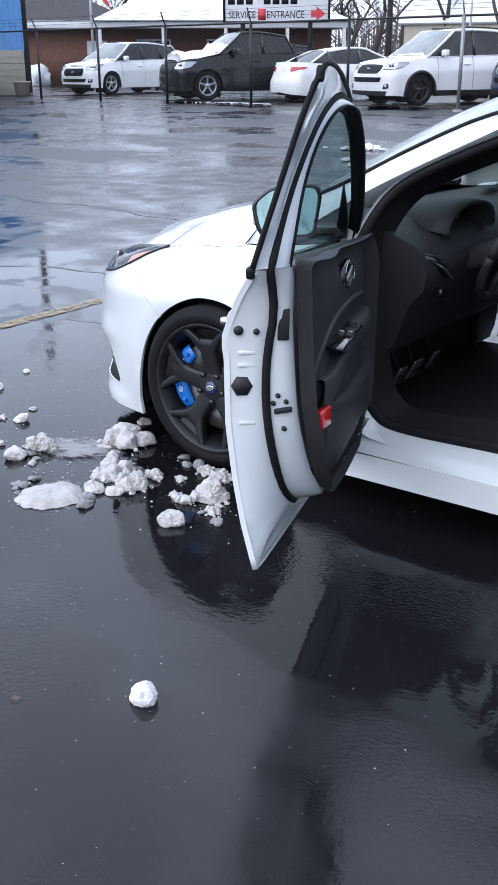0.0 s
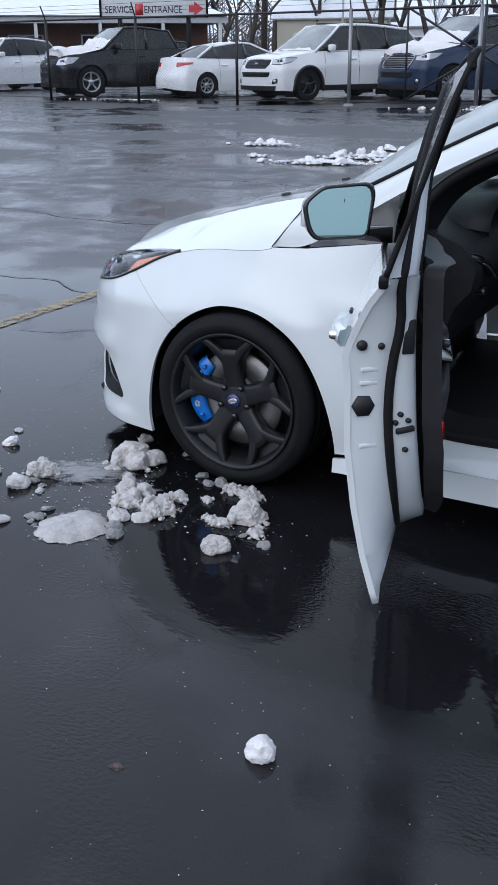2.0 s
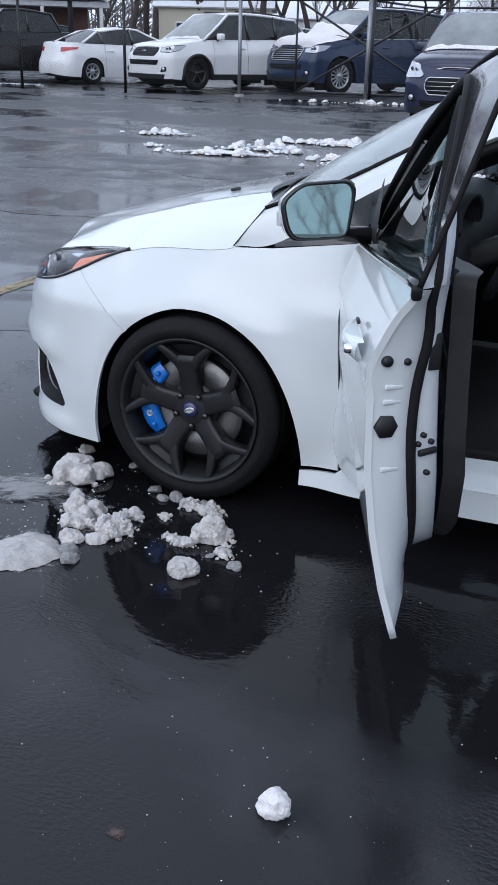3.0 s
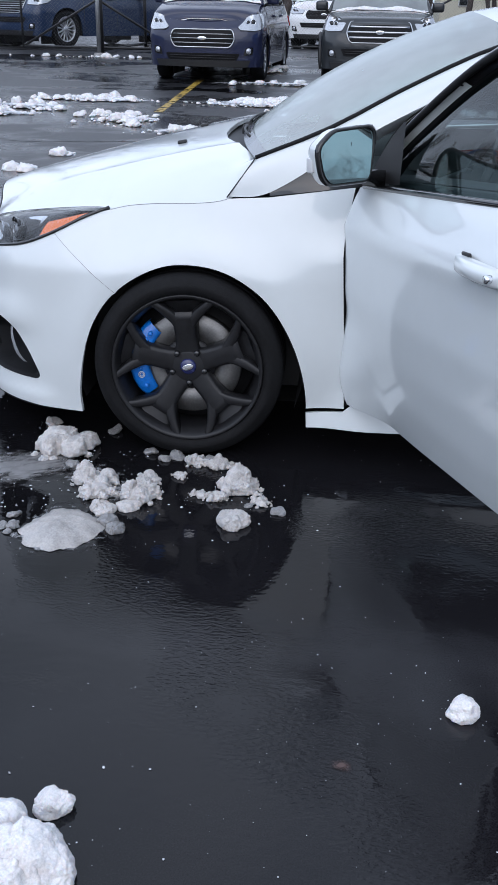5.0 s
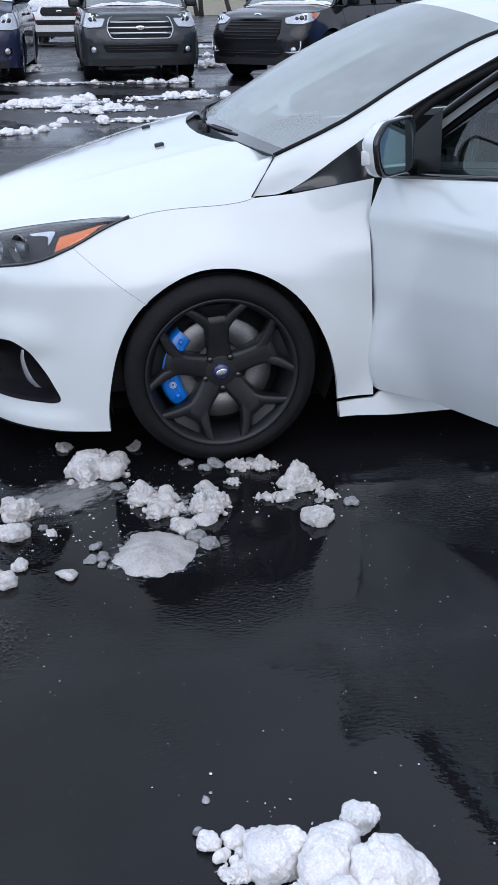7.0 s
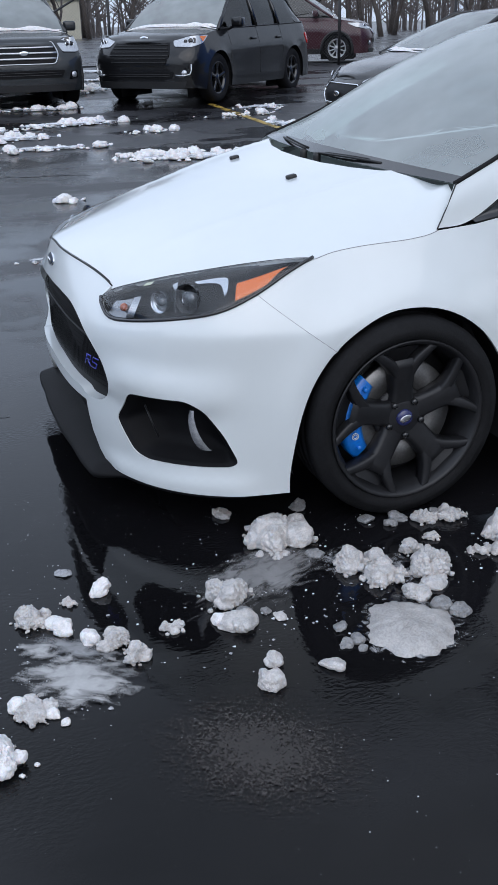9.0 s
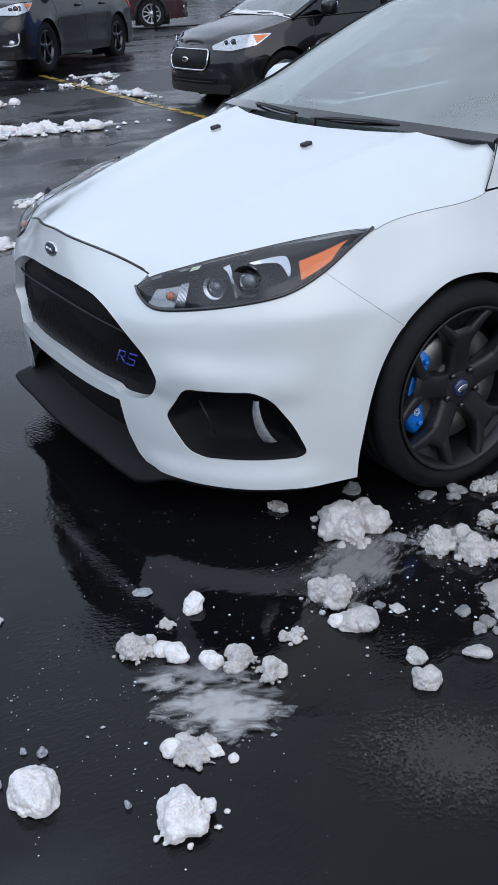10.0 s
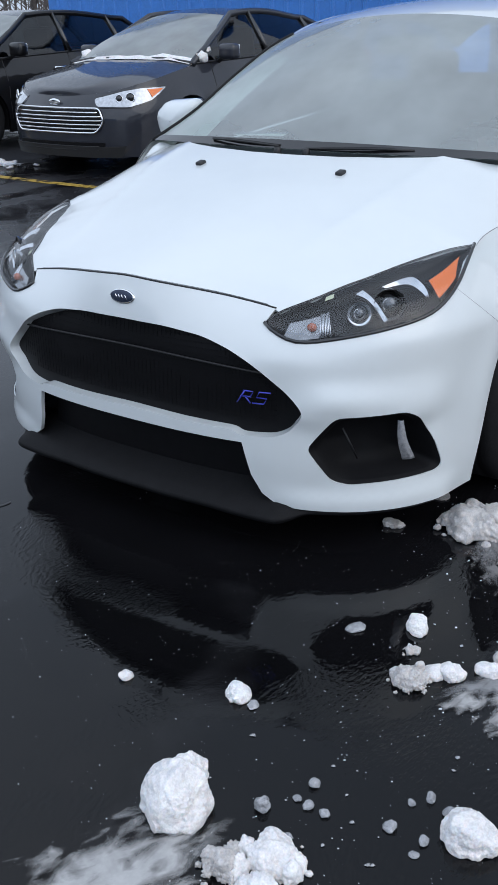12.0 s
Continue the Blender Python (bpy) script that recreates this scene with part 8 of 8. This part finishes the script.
crack([(-9.5, 4.35), (-7.35, 4.11), (-6.5, 3.93), (-5.5, 4.02), (-4.4, 3.83), (-3.2, 3.95), (-2.0, 4.1)], 0.018, 1.0)
crack([(-6.0, 6.5), (-4.6, 6.9), (-3.0, 6.7), (-1.2, 7.0), (0.6, 6.8)], 0.016, 2.0)
crack([(-4.2, 1.0), (-3.3, 1.5), (-2.3, 1.35), (-1.6, 1.9), (-1.0, 2.6)], 0.010, 3.0)
crack([(-2.2, 0.4), (-1.75, 0.55), (-1.35, 0.50), (-1.05, 0.42)], 0.006, 4.0)
crack([(1.5, 5.6), (2.4, 6.4), (3.6, 6.0), (4.4, 5.2)], 0.014, 5.0)


# ---- lumps of wet snow on the asphalt ----
CRUMB = material("snow_crumb", (0.70, 0.73, 0.78), 0.5, vary=0.2, scale=30, bump=0.3, bump_scale=200)
ICE = material("wet_ice_bits", (0.62, 0.63, 0.66), 0.14, vary=0.5, scale=70, coat=0.6, bump=0.3, bump_scale=200)
ICE.node_tree.nodes["Principled BSDF"].inputs["Transmission Weight"].default_value = 0.55
WETSNOW = material("soaked_snow", (0.42, 0.40, 0.385), 0.40, vary=0.36, scale=20, bump=0.12, bump_scale=160, coat=0.3, sss=0.3)
DIRTYSNOW = material("greyish_wet_snow", (0.53, 0.505, 0.49), 0.40, vary=0.34, scale=26, bump=0.18, bump_scale=420, sss=0.5)


def lump_mesh(w, h, seed, sub=3, grain=1.0):
    """One clod of wet snow: an uneven rounded block, flat underneath."""
    rnd = random.Random(seed)
    bm = bmesh.new()
    bmesh.ops.create_icosphere(bm, subdivisions=sub, radius=1.0)
    off = Vector((seed * 1.37, seed * 0.71, 3.1))
    sub = max(sub, 4 if w > 0.045 else 3) if sub > 2 else sub
    sx, sy = w * 0.5 * rnd.uniform(0.92, 1.08), w * 0.5 * rnd.uniform(0.78, 0.98)
    turn = pose(0, 0, 0, rnd.uniform(-22, 22), rnd.uniform(-22, 22), rnd.uniform(0, 360))
    cuts = [(Vector((rnd.gauss(0, 1), rnd.gauss(0, 1), abs(rnd.gauss(0.2, 0.8)))).normalized(), rnd.uniform(0.58, 0.86)) for _ in range(6)]
    for v in bm.verts:
        n = v.co.normalized()
        e = 1.0 / (abs(n.x) ** 3 + abs(n.y) ** 3 + abs(n.z) ** 3) ** (1 / 3)
        k = (0.90 + 0.10 * e) * (1 + 0.20 * noise.noise(n * 1.0 + off) + 0.16 * noise.noise(n * 2.1 + off) + grain * 0.06 * noise.noise(n * 4.6 + off))
        c = n * k
        for side, far in cuts:
            c -= side * max(0.0, c.dot(side) - far) * 0.5
        q = turn @ Vector((c.x * sx, c.y * sy, c.z * h * 0.70)) * 1.12
        q.z += h * 0.30
        v.co = Vector((q.x, q.y, max(q.z, 0.0005)))
    return bm


WORKSHOP = bpy.data.scenes.new("snow_workshop")


def fused(bms, voxel):
    """Grows several clods together into one skin."""
    me = bpy.data.meshes.new("clods")
    bm = join(bms)
    bm.to_mesh(me)
    bm.free()
    ob = bpy.data.objects.new("clods", me)
    WORKSHOP.collection.objects.link(ob)
    rm = ob.modifiers.new("grow", "REMESH")
    rm.mode, rm.voxel_size, rm.adaptivity = "VOXEL", voxel, 0.0
    layer = WORKSHOP.view_layers[0]
    layer.update()
    out = bmesh.new()
    out.from_object(ob, layer.depsgraph)
    bpy.data.objects.remove(ob)
    bpy.data.meshes.remove(me)
    return out


def weather(bm, seed, soft, crumb, grain):
    """Melts a snow skin smooth, then breaks it up again: soft dents, crumbs in patches, fine grains."""
    for _ in range(soft):
        bmesh.ops.smooth_vert(bm, verts=bm.verts, factor=0.5, use_axis_x=True, use_axis_y=True, use_axis_z=True)
    bm.normal_update()
    off = Vector((seed * 2.3, seed * 1.1, seed * 0.7))
    for v in bm.verts:
        q = v.co + off
        rough = min(1.0, max(0.0, 0.45 + 3.2 * noise.noise(q * 17.0)))
        d = 0.0060 * noise.noise(q * 30.0) + 0.0030 * noise.noise(q * 71.0)
        d += (0.25 + 0.75 * rough) * crumb * (0.50 - noise.voronoi(q * 92.0)[0][0]) + rough * crumb * 0.5 * (0.50 - noise.voronoi(q * 215.0)[0][0]) + grain * noise.noise(q * 330.0)
        v.co += v.normal * d
        v.co.z = max(v.co.z, 0.0004)
    return bm


def snow_heap(x, y, w, h, blobs, seed, mat, label, name="snow_lump"):
    """A lump or a heap of clods grown together, with crumbs at its foot."""
    rnd = random.Random(seed * 13 + 5)
    bms = []
    if blobs < 3:
        bms.append(lump_mesh(w, h, seed))
        if blobs == 2:
            b = lump_mesh(w * 0.62, h * 0.7, seed + 50)
            b.transform(pose(w * rnd.uniform(-0.28, 0.28), w * rnd.uniform(-0.28, 0.28), h * 0.25))
            bms.append(b)
    else:
        b = lump_mesh(w * 0.62, h, seed)
        b.transform(pose(w * rnd.uniform(-0.08, 0.08), w * rnd.uniform(-0.06, 0.06), 0))
        bms.append(b)
        a = rnd.uniform(0, 6.283)
        for k in range(blobs + 2):
            a += 2.4 + rnd.uniform(-0.5, 0.5)
            cw = w * rnd.uniform(0.24, 0.48)
            r = w * 0.5 - cw * rnd.uniform(0.36, 0.62)
            b = lump_mesh(cw, min(h, cw * rnd.uniform(0.5, 0.9)), seed * 20 + k)
            b.transform(pose(r * math.cos(a), r * math.sin(a) * 0.85, rnd.uniform(0, 0.18) * h))
            bms.append(b)
        for k in range(3 + blobs):
            a, cw = rnd.uniform(0, 6.283), w * rnd.uniform(0.06, 0.16)
            b = lump_mesh(cw, cw * 0.6, seed * 31 + k, 2)
            b.transform(pose(w * rnd.uniform(0.40, 0.62) * math.cos(a), w * rnd.uniform(0.36, 0.55) * math.sin(a), 0))
            bms.append(b)
    small = min(1.0, w / 0.07)
    bm = weather(fused(bms, max(0.0013, w / 62)), seed, 1, (0.0100 if blobs > 2 else 0.0052) * small, 0.0010 * small)
    ob = part(name, bm, mat)
    ob.matrix_world = pose(x, y, rise(x, y), 0, 0, (seed * 47) % 360 if blobs < 3 else 0)
    return tagged(ob, label, "snow", "snow lumps")


seed = 1
snow_heap(0.815, -2.165, 0.066, 0.050, 1, 3, SNOW, "compact ball of white snow on wet asphalt")
# clods thrown up before the front wheel: x, y, width, height, clods
for x, y, w, h, n in (
    (-0.428, -0.92, 0.203, 0.063, 7), (-0.295, -1.148, 0.101, 0.054, 3), (-0.22, -1.158, 0.087, 0.043, 3), (-0.235, -1.241, 0.12, 0.033, 3), (-0.099, -1.239, 0.125, 0.05, 5), (-0.092, -1.128, 0.074, 0.032, 3),
    (-0.194, -1.347, 0.08, 0.032, 1), (-0.157, -1.417, 0.058, 0.025, 1), (-0.128, -1.459, 0.061, 0.025, 1), (-0.123, -1.318, 0.07, 0.021, 1), (0.202, -1.156, 0.139, 0.074, 4), (0.137, -1.221, 0.064, 0.023, 4),
    (0.083, -1.206, 0.055, 0.014, 3), (0.282, -1.235, 0.064, 0.02, 3), (0.245, -1.26, 0.033, 0.012, 1), (0.215, -1.378, 0.091, 0.037, 2), (0.339, -1.295, 0.04, 0.018, 1), (-0.133, -0.909, 0.051, 0.016, 1),
    (-0.073, -0.965, 0.035, 0.018, 1), (-0.032, -0.943, 0.055, 0.013, 1), (0.039, -0.978, 0.076, 0.024, 4), (0.091, -0.951, 0.039, 0.02, 1), (0.129, -0.992, 0.088, 0.027, 4), (-0.003, -1.082, 0.052, 0.018, 3),
    (-0.682, -1.176, 0.127, 0.048, 4), (-0.685, -1.302, 0.092, 0.032, 2), (-0.655, -1.25, 0.039, 0.014, 1), (-0.6, -1.268, 0.032, 0.012, 1), (-0.576, -1.31, 0.035, 0.013, 2), (-0.453, -1.41, 0.043, 0.014, 1),
    (-0.435, -1.474, 0.045, 0.018, 1), (-0.468, -1.487, 0.04, 0.012, 1), (-0.441, -1.514, 0.026, 0.012, 1), (-0.532, -1.545, 0.063, 0.018, 1), (-0.662, -1.487, 0.047, 0.019, 2), (-0.697, -1.559, 0.059, 0.033, 2),
    (-0.463, -1.021, 0.057, 0.015, 3), (-0.366, -1.05, 0.057, 0.02, 1), (-0.533, -0.707, 0.064, 0.019, 1), (-0.296, -0.751, 0.058, 0.015, 1)):
    snow_heap(x, y, w * 1.05, h * (1.12 if n > 1 else 0.95), n, seed, SLUSH if n == 1 and w < 0.062 else DIRTYSNOW, "crumbly greyish snow thrown up by the tyre" if n > 2 else "small melting clod of greyish snow")
    seed += 1
# the heap near the camera's way
for x, y, w, h, n in (
    (-0.176, -2.60, 0.112, 0.082, 2), (-0.083, -2.64, 0.130, 0.098, 2), (0.016, -2.69, 0.132, 0.102, 2), (-0.001, -2.531, 0.073, 0.039, 2), (-0.285, -2.534, 0.043, 0.028, 1), (-0.24, -2.534, 0.042, 0.025, 2),
    (-0.206, -2.535, 0.041, 0.022, 2), (-0.269, -2.567, 0.033, 0.014, 1), (-0.247, -2.605, 0.065, 0.026, 5), (-0.231, -2.567, 0.023, 0.014, 1), (-0.211, -2.727, 0.12, 0.074, 6), (-0.132, -2.717, 0.12, 0.061, 5),
    (-0.03, -2.735, 0.16, 0.08, 5), (0.036, -2.727, 0.087, 0.04, 3)):
    snow_heap(x, y, w * 1.06, h * 0.98, n, seed, SNOW, "bright lump of a broken snow heap")
    seed += 1
# rubble off the nose
for x, y, w, h, n in (
    (-1.787, -0.878, 0.142, 0.1, 2), (-1.439, -0.776, 0.062, 0.031, 1), (-1.533, -0.515, 0.035, 0.019, 1), (-0.99, -1.011, 0.066, 0.035, 1), (-1.184, -1.086, 0.098, 0.051, 6), (-1.136, -1.122, 0.055, 0.026, 1),
    (-1.115, -1.157, 0.06, 0.034, 2), (-1.078, -1.039, 0.045, 0.025, 4), (-1.059, -1.228, 0.057, 0.03, 1), (-1.006, -1.262, 0.094, 0.041, 3), (-0.967, -1.338, 0.076, 0.05, 4), (-0.854, -1.254, 0.065, 0.015, 4),
    (-1.272, -1.424, 0.044, 0.03, 2), (-1.233, -1.453, 0.108, 0.019, 6), (-1.198, -1.482, 0.038, 0.016, 1), (-1.178, -1.52, 0.027, 0.013, 1), (-1.332, -1.608, 0.127, 0.06, 5), (-1.553, -1.392, 0.112, 0.057, 2),
    (-1.856, -1.038, 0.092, 0.048, 6), (-1.816, -1.11, 0.159, 0.043, 5), (-0.729, -1.274, 0.045, 0.026, 1)):
    snow_heap(x, y, w, h * 0.96, n, seed, SNOW if n < 3 or w > 0.12 else DIRTYSNOW, "compact ball of white snow on wet asphalt" if n < 3 else "small crumbling snow lump on wet asphalt")
    seed += 1
# pieces of clear wet ice
for x, y, w, h, n in (
    (-1.7, -1.017, 0.042, 0.034, 1), (-1.64, -1.062, 0.025, 0.012, 1), (-1.644, -1.092, 0.027, 0.017, 1), (-1.589, -1.071, 0.028, 0.017, 1), (-1.646, -1.13, 0.027, 0.019, 1), (-1.528, -1.257, 0.02, 0.012, 1),
    (-1.497, -1.286, 0.028, 0.019, 1), (-1.605, -1.247, 0.034, 0.016, 1), (-1.606, -1.319, 0.024, 0.013, 1), (-1.64, -1.317, 0.025, 0.013, 1), (-1.514, -1.341, 0.04, 0.02, 1), (-1.408, -1.51, 0.018, 0.02, 1),
    (-1.456, -0.827, 0.04, 0.012, 1), (-1.734, -1.1, 0.025, 0.012, 1), (-1.067, -0.88, 0.062, 0.014, 1), (-0.279, -2.424, 0.02, 0.02, 1), (-0.301, -2.503, 0.023, 0.022, 1)):
    snow_heap(x, y, w * 0.8, h * 0.85, 1, seed, ICE, "dark translucent piece of melting ice", "ice_piece")
    seed += 1
# heap past the nose
for x, y, w, h, n in (
    (0.13, 2.47, 0.30, 0.150, 6), (0.16, 2.31, 0.16, 0.070, 4), (-0.23, 1.89, 0.11, 0.035, 2), (0.87, 3.63, 0.22, 0.090, 6)):
    snow_heap(x, y, w, h, n, seed, SNOW, "broken heap of white snow beyond the bumper")
    seed += 1
bpy.data.scenes.remove(WORKSHOP)


def slush(x, y, w, d, turn, look_, thick, seed, label, streak=(0.48, 1.0, 1.0)):
    rag = 0.4 if thick > 0.02 else 0.6
    if isinstance(look_, tuple):
        colour, keep, scale, rough = look_
        mat = worn_paint("slush_film", colour, keep, scale, 0.16, (w * 0.98, d * 0.98), rough, streak)
    else:
        mat = look_
    rows = []
    for i in range(27):
        r = i / 26
        row = []
        for k in range(80):
            a = 2 * math.pi * k / 80
            e = 1 + 0.30 * noise.noise(Vector((math.cos(a) * 1.7, math.sin(a) * 1.7, seed))) + rag * 0.30 * noise.noise(Vector((math.cos(a) * 5, math.sin(a) * 5, seed + 4))) + rag * 0.14 * noise.noise(Vector((math.cos(a) * 13, math.sin(a) * 13, seed + 7)))
            e = 1 + (e - 1) * r * r
            px, py = r * e * w / 2 * math.cos(a), r * e * d / 2 * math.sin(a)
            hgt = thick * (1 - r ** (3.2 if thick > 0.02 else 4)) * (0.82 + 0.30 * noise.noise(Vector((px * 14, py * 14, seed))) + 0.10 * noise.noise(Vector((px * 38, py * 38, seed)))) + thick * 0.04 * noise.noise(Vector((px * 110, py * 110, seed)))
            row.append(Vector((px, py, 0.002 + max(0.0, hgt))))
        rows.append(row)
    ob = part("slush_patch", grid_mesh(rows, closed=True), mat)
    ob.matrix_world = pose(x, y, rise(x, y), 0, 0, turn)
    return tagged(ob, label, "slush", "", "stuff")


THIN, FILM = (0.22, 0.22, 0.225), (0.38, 0.375, 0.37)
slush(-0.283, -1.478, 0.245, 0.225, 60, WETSNOW, 0.030, 1.0, "flat melting mound of grey-white snow")
slush(-0.285, -1.475, 0.33, 0.30, 60, ((0.50, 0.50, 0.51), 0.40, 40, 0.4), 0.003, 1.5, "thin fringe of melting snow on asphalt", (1.0, 1.0, 1.0))
slush(-0.06, -2.69, 0.20, 0.13, -10, SNOW, 0.040, 9.0, "packed foot of a broken snow heap")
slush(-0.24, -1.17, 0.42, 0.22, -50, ((0.42, 0.42, 0.43), 0.46, 34, 0.4), 0.004, 9.5, "thin slush between snow clods", (1.0, 1.0, 1.0))
slush(-0.555, -1.105, 0.50, 0.30, 25, ((0.19, 0.185, 0.185), 0.40, 42, 0.3), 0.009, 2.0, "thin grey slush drying on asphalt", (0.40, 1.0, 1.0))
slush(-0.50, -1.02, 0.34, 0.16, 20, (THIN, 0.44, 30, 0.3), 0.005, 2.6, "thin grey slush drying on asphalt")
slush(-1.125, -1.375, 0.33, 0.24, -28, (FILM, 0.38, 36, 0.4), 0.009, 3.0, "streaked white slush smear on asphalt")
slush(-1.19, -1.225, 0.16, 0.09, -30, (FILM, 0.44, 36, 0.3), 0.006, 4.0, "streaked white slush smear on asphalt")
slush(-1.10, -1.25, 0.30, 0.10, -35, (THIN, 0.44, 36, 0.3), 0.004, 4.4, "thin grey slush drying on asphalt")
slush(-2.0, -0.875, 0.56, 0.32, -23, (FILM, 0.45, 26, 0.4), 0.010, 5.0, "streaked white slush smear on asphalt")
slush(-0.80, -1.76, 0.62, 0.44, -40, ((0.030, 0.026, 0.024), 0.42, 150, 0.8), 0.0015, 6.0, "dry scuffed patch of lighter asphalt", (1.0, 1.0, 1.0))
slush(0.55, -2.35, 0.06, 0.04, 0, ((0.075, 0.045, 0.04), 0.40, 30, 0.5), 0.001, 7.0, "small brown stain on wet asphalt")

# far rows of ploughed crumbs: centre, length, width, turn, lumps
fr = random.Random(11)
for x, y, ln, wd, turn, n in ((-6.0, 10.4, 1.1, 0.30, 5, 12), (-5.5, 9.15, 0.35, 0.25, 0, 4), (-4.3, 8.75, 1.5, 0.35, 10, 26), (-3.1, 10.35, 1.5, 0.35, 0, 26), (-3.6, 9.3, 0.5, 0.3, 0, 5), (-2.65, 8.85, 0.6, 0.3, 20, 8), (-3.9, 9.5, 1.2, 0.6, 10, 18), (-2.4, 8.9, 0.7, 0.25, 10, 8), (-2.2, 8.1, 0.5, 0.3, -10, 6),
                              (-0.8, 10.2, 1.4, 0.40, -6, 24), (-2.5, 5.0, 0.35, 0.25, 20, 5), (-2.35, 5.9, 0.2, 0.15, 0, 3), (-1.6, 5.4, 0.6, 0.35, -15, 9), (-0.4, 10.7, 1.0, 0.5, 10, 16), (0.05, 9.7, 1.3, 0.5, 8, 30), (1.1, 10.8, 1.5, 0.45, 14, 34), (0.4, 8.7, 1.2, 0.35, 0, 14), (1.4, 10.9, 0.7, 0.4, 0, 8),
                              (2.05, 9.7, 0.7, 0.3, 5, 8), (1.95, 7.5, 1.5, 0.38, -6, 34), (1.3, 7.7, 0.5, 0.3, 0, 5), (3.7, 10.9, 1.2, 0.5, 0, 9), (-0.35, 3.05, 0.55, 0.30, -10, 10), (0.14, 4.5, 0.15, 0.1, 0, 2), (0.1, 5.4, 0.3, 0.15, 0, 3), (2.8, 17.3, 2.2, 0.5, 0, 18), (0.6, 4.15, 0.6, 0.25, -20, 10), (2.2, 7.7, 0.7, 0.3, 0, 8),
                              (4.3, 11.6, 1.0, 0.6, 30, 10), (-3.3, 10.5, 1.3, 0.35, 10, 24), (-2.3, 8.5, 0.9, 0.4, 20, 18), (-1.2, 7.9, 1.5, 0.35, 35, 30), (-0.6, 10.4, 1.9, 0.45, 5, 40), (0.42, 2.95, 0.40, 0.25, 30, 14), (1.1, 4.05, 0.6, 0.3, 0, 14), (1.7, 7.6, 1.3, 0.35, -30, 34), (3.9, 9.6, 0.4, 1.6, 0, 14), (4.2, 6.5, 0.3, 1.2, 0, 12), (-0.6, 12.7, 2.6, 0.4, 0, 12), (-1.0, 15.0, 0.4, 2.0, 0, 14), (2.2, 15.6, 1.2, 1.8, 0, 22), (0.9, 12.6, 1.6, 0.3, 0, 10), (-5.0, 16.9, 2.5, 0.3, 0, 8), (-14.5, 18.2, 3.0, 0.4, 0, 10), (3.4, 20.6, 3.0, 1.0, 0, 22)):
    bms = []
    for k in range(int(n * 4.0)):
        big = fr.random() < 0.13
        w = fr.uniform(0.09, 0.19) if big else fr.uniform(0.018, 0.075)
        b = lump_mesh(w, w * fr.uniform(0.28, 0.5), 100 + k + int(x * 7), 3 if big else 2, 2.2)
        for v in b.verts:
            v.co *= 1 + fr.uniform(-0.16, 0.16)
        u, v = fr.gauss(0, 0.26) * ln, fr.gauss(0, 0.30) * wd
        b.transform(pose(u, v, 0, 0, 0, fr.uniform(0, 360)))
        bms.append(b)
    if n > 9:
        slush(x, y, ln * 1.2, wd * 1.5, turn, ((0.70, 0.72, 0.76), 0.47 if n < 20 else 0.40, 9, 0.5), 0.035, x + y, "flat remains of ploughed snow on asphalt")
    ob = part("snow_row", join(bms), SNOW)
    ob.matrix_world = pose(x, y, rise(x, y), 0, 0, turn)
    tagged(ob, "broken row of ploughed snow crumbs on asphalt", "snow", "snow rows", "stuff")

# loose crumbs and glints of ice
def scatter(name, mat, places, count, lo, hi, label, sd):
    rn = random.Random(sd)
    verts, faces = [], []
    base = [(0, 0, 1), (0.9, 0, 0.1), (0.3, 0.85, 0.15), (-0.7, 0.5, 0.1), (-0.7, -0.5, 0.2), (0.3, -0.85, 0.1), (0, 0, -0.2)]
    tri_ = [(0, 1, 2), (0, 2, 3), (0, 3, 4), (0, 4, 5), (0, 5, 1), (6, 2, 1), (6, 3, 2), (6, 4, 3), (6, 5, 4), (6, 1, 5)]
    for _ in range(count):
        cx, cy, rx, ry = rn.choice(places)
        x, y = cx + rn.gauss(0, rx), cy + rn.gauss(0, ry)
        s = lo + (hi - lo) * rn.random() ** 3
        a = rn.uniform(0, 6.28)
        i = len(verts)
        for vx, vy, vz in base:
            jx, jy = vx * rn.uniform(0.4, 1.3), vy * rn.uniform(0.4, 1.3)
            verts.append((x + s * (jx * math.cos(a) - jy * math.sin(a)), y + s * (jx * math.sin(a) + jy * math.cos(a)), rise(x, y) + 0.001 + s * 0.7 * max(0.0, vz)))
        faces += [tuple(i + k for k in f) for f in tri_]
    me = bpy.data.meshes.new(name)
    me.from_pydata(verts, [], faces)
    me.materials.append(mat)
    tagged(new(name, me), label, "snow", kind="stuff")


HEAPS = [(-0.18, -1.24, 0.14, 0.12), (0.2, -1.22, 0.12, 0.08), (-0.45, -1.3, 0.13, 0.10), (-1.08, -1.25, 0.12, 0.10), (-1.25, -1.45, 0.08, 0.06), (-0.1, -2.68, 0.16, 0.14), (-1.85, -1.1, 0.12, 0.12), (-0.7, -1.25, 0.16, 0.16), (-0.36, -1.0, 0.12, 0.06)]
scatter("snow_crumbs", CRUMB, HEAPS, 420, 0.0015, 0.006, "loose crumbs of wet snow round the lumps", 3)
scatter("ice_bits", ICE, HEAPS + [(-1.6, -1.05, 0.14, 0.16), (-1.45, -1.2, 0.1, 0.1), (-0.62, -1.45, 0.16, 0.12)], 110, 0.003, 0.011, "dark translucent ice bits on wet asphalt", 4)
scatter("ice_glints", CRUMB, [(-0.5, -1.6, 1.2, 0.9), (0.4, -2.0, 0.6, 0.6), (-1.2, -0.9, 0.5, 0.5), (-1.5, -0.8, 0.5, 0.5)], 1700, 0.0006, 0.0026, "tiny glints of ice scattered over wet asphalt", 6)
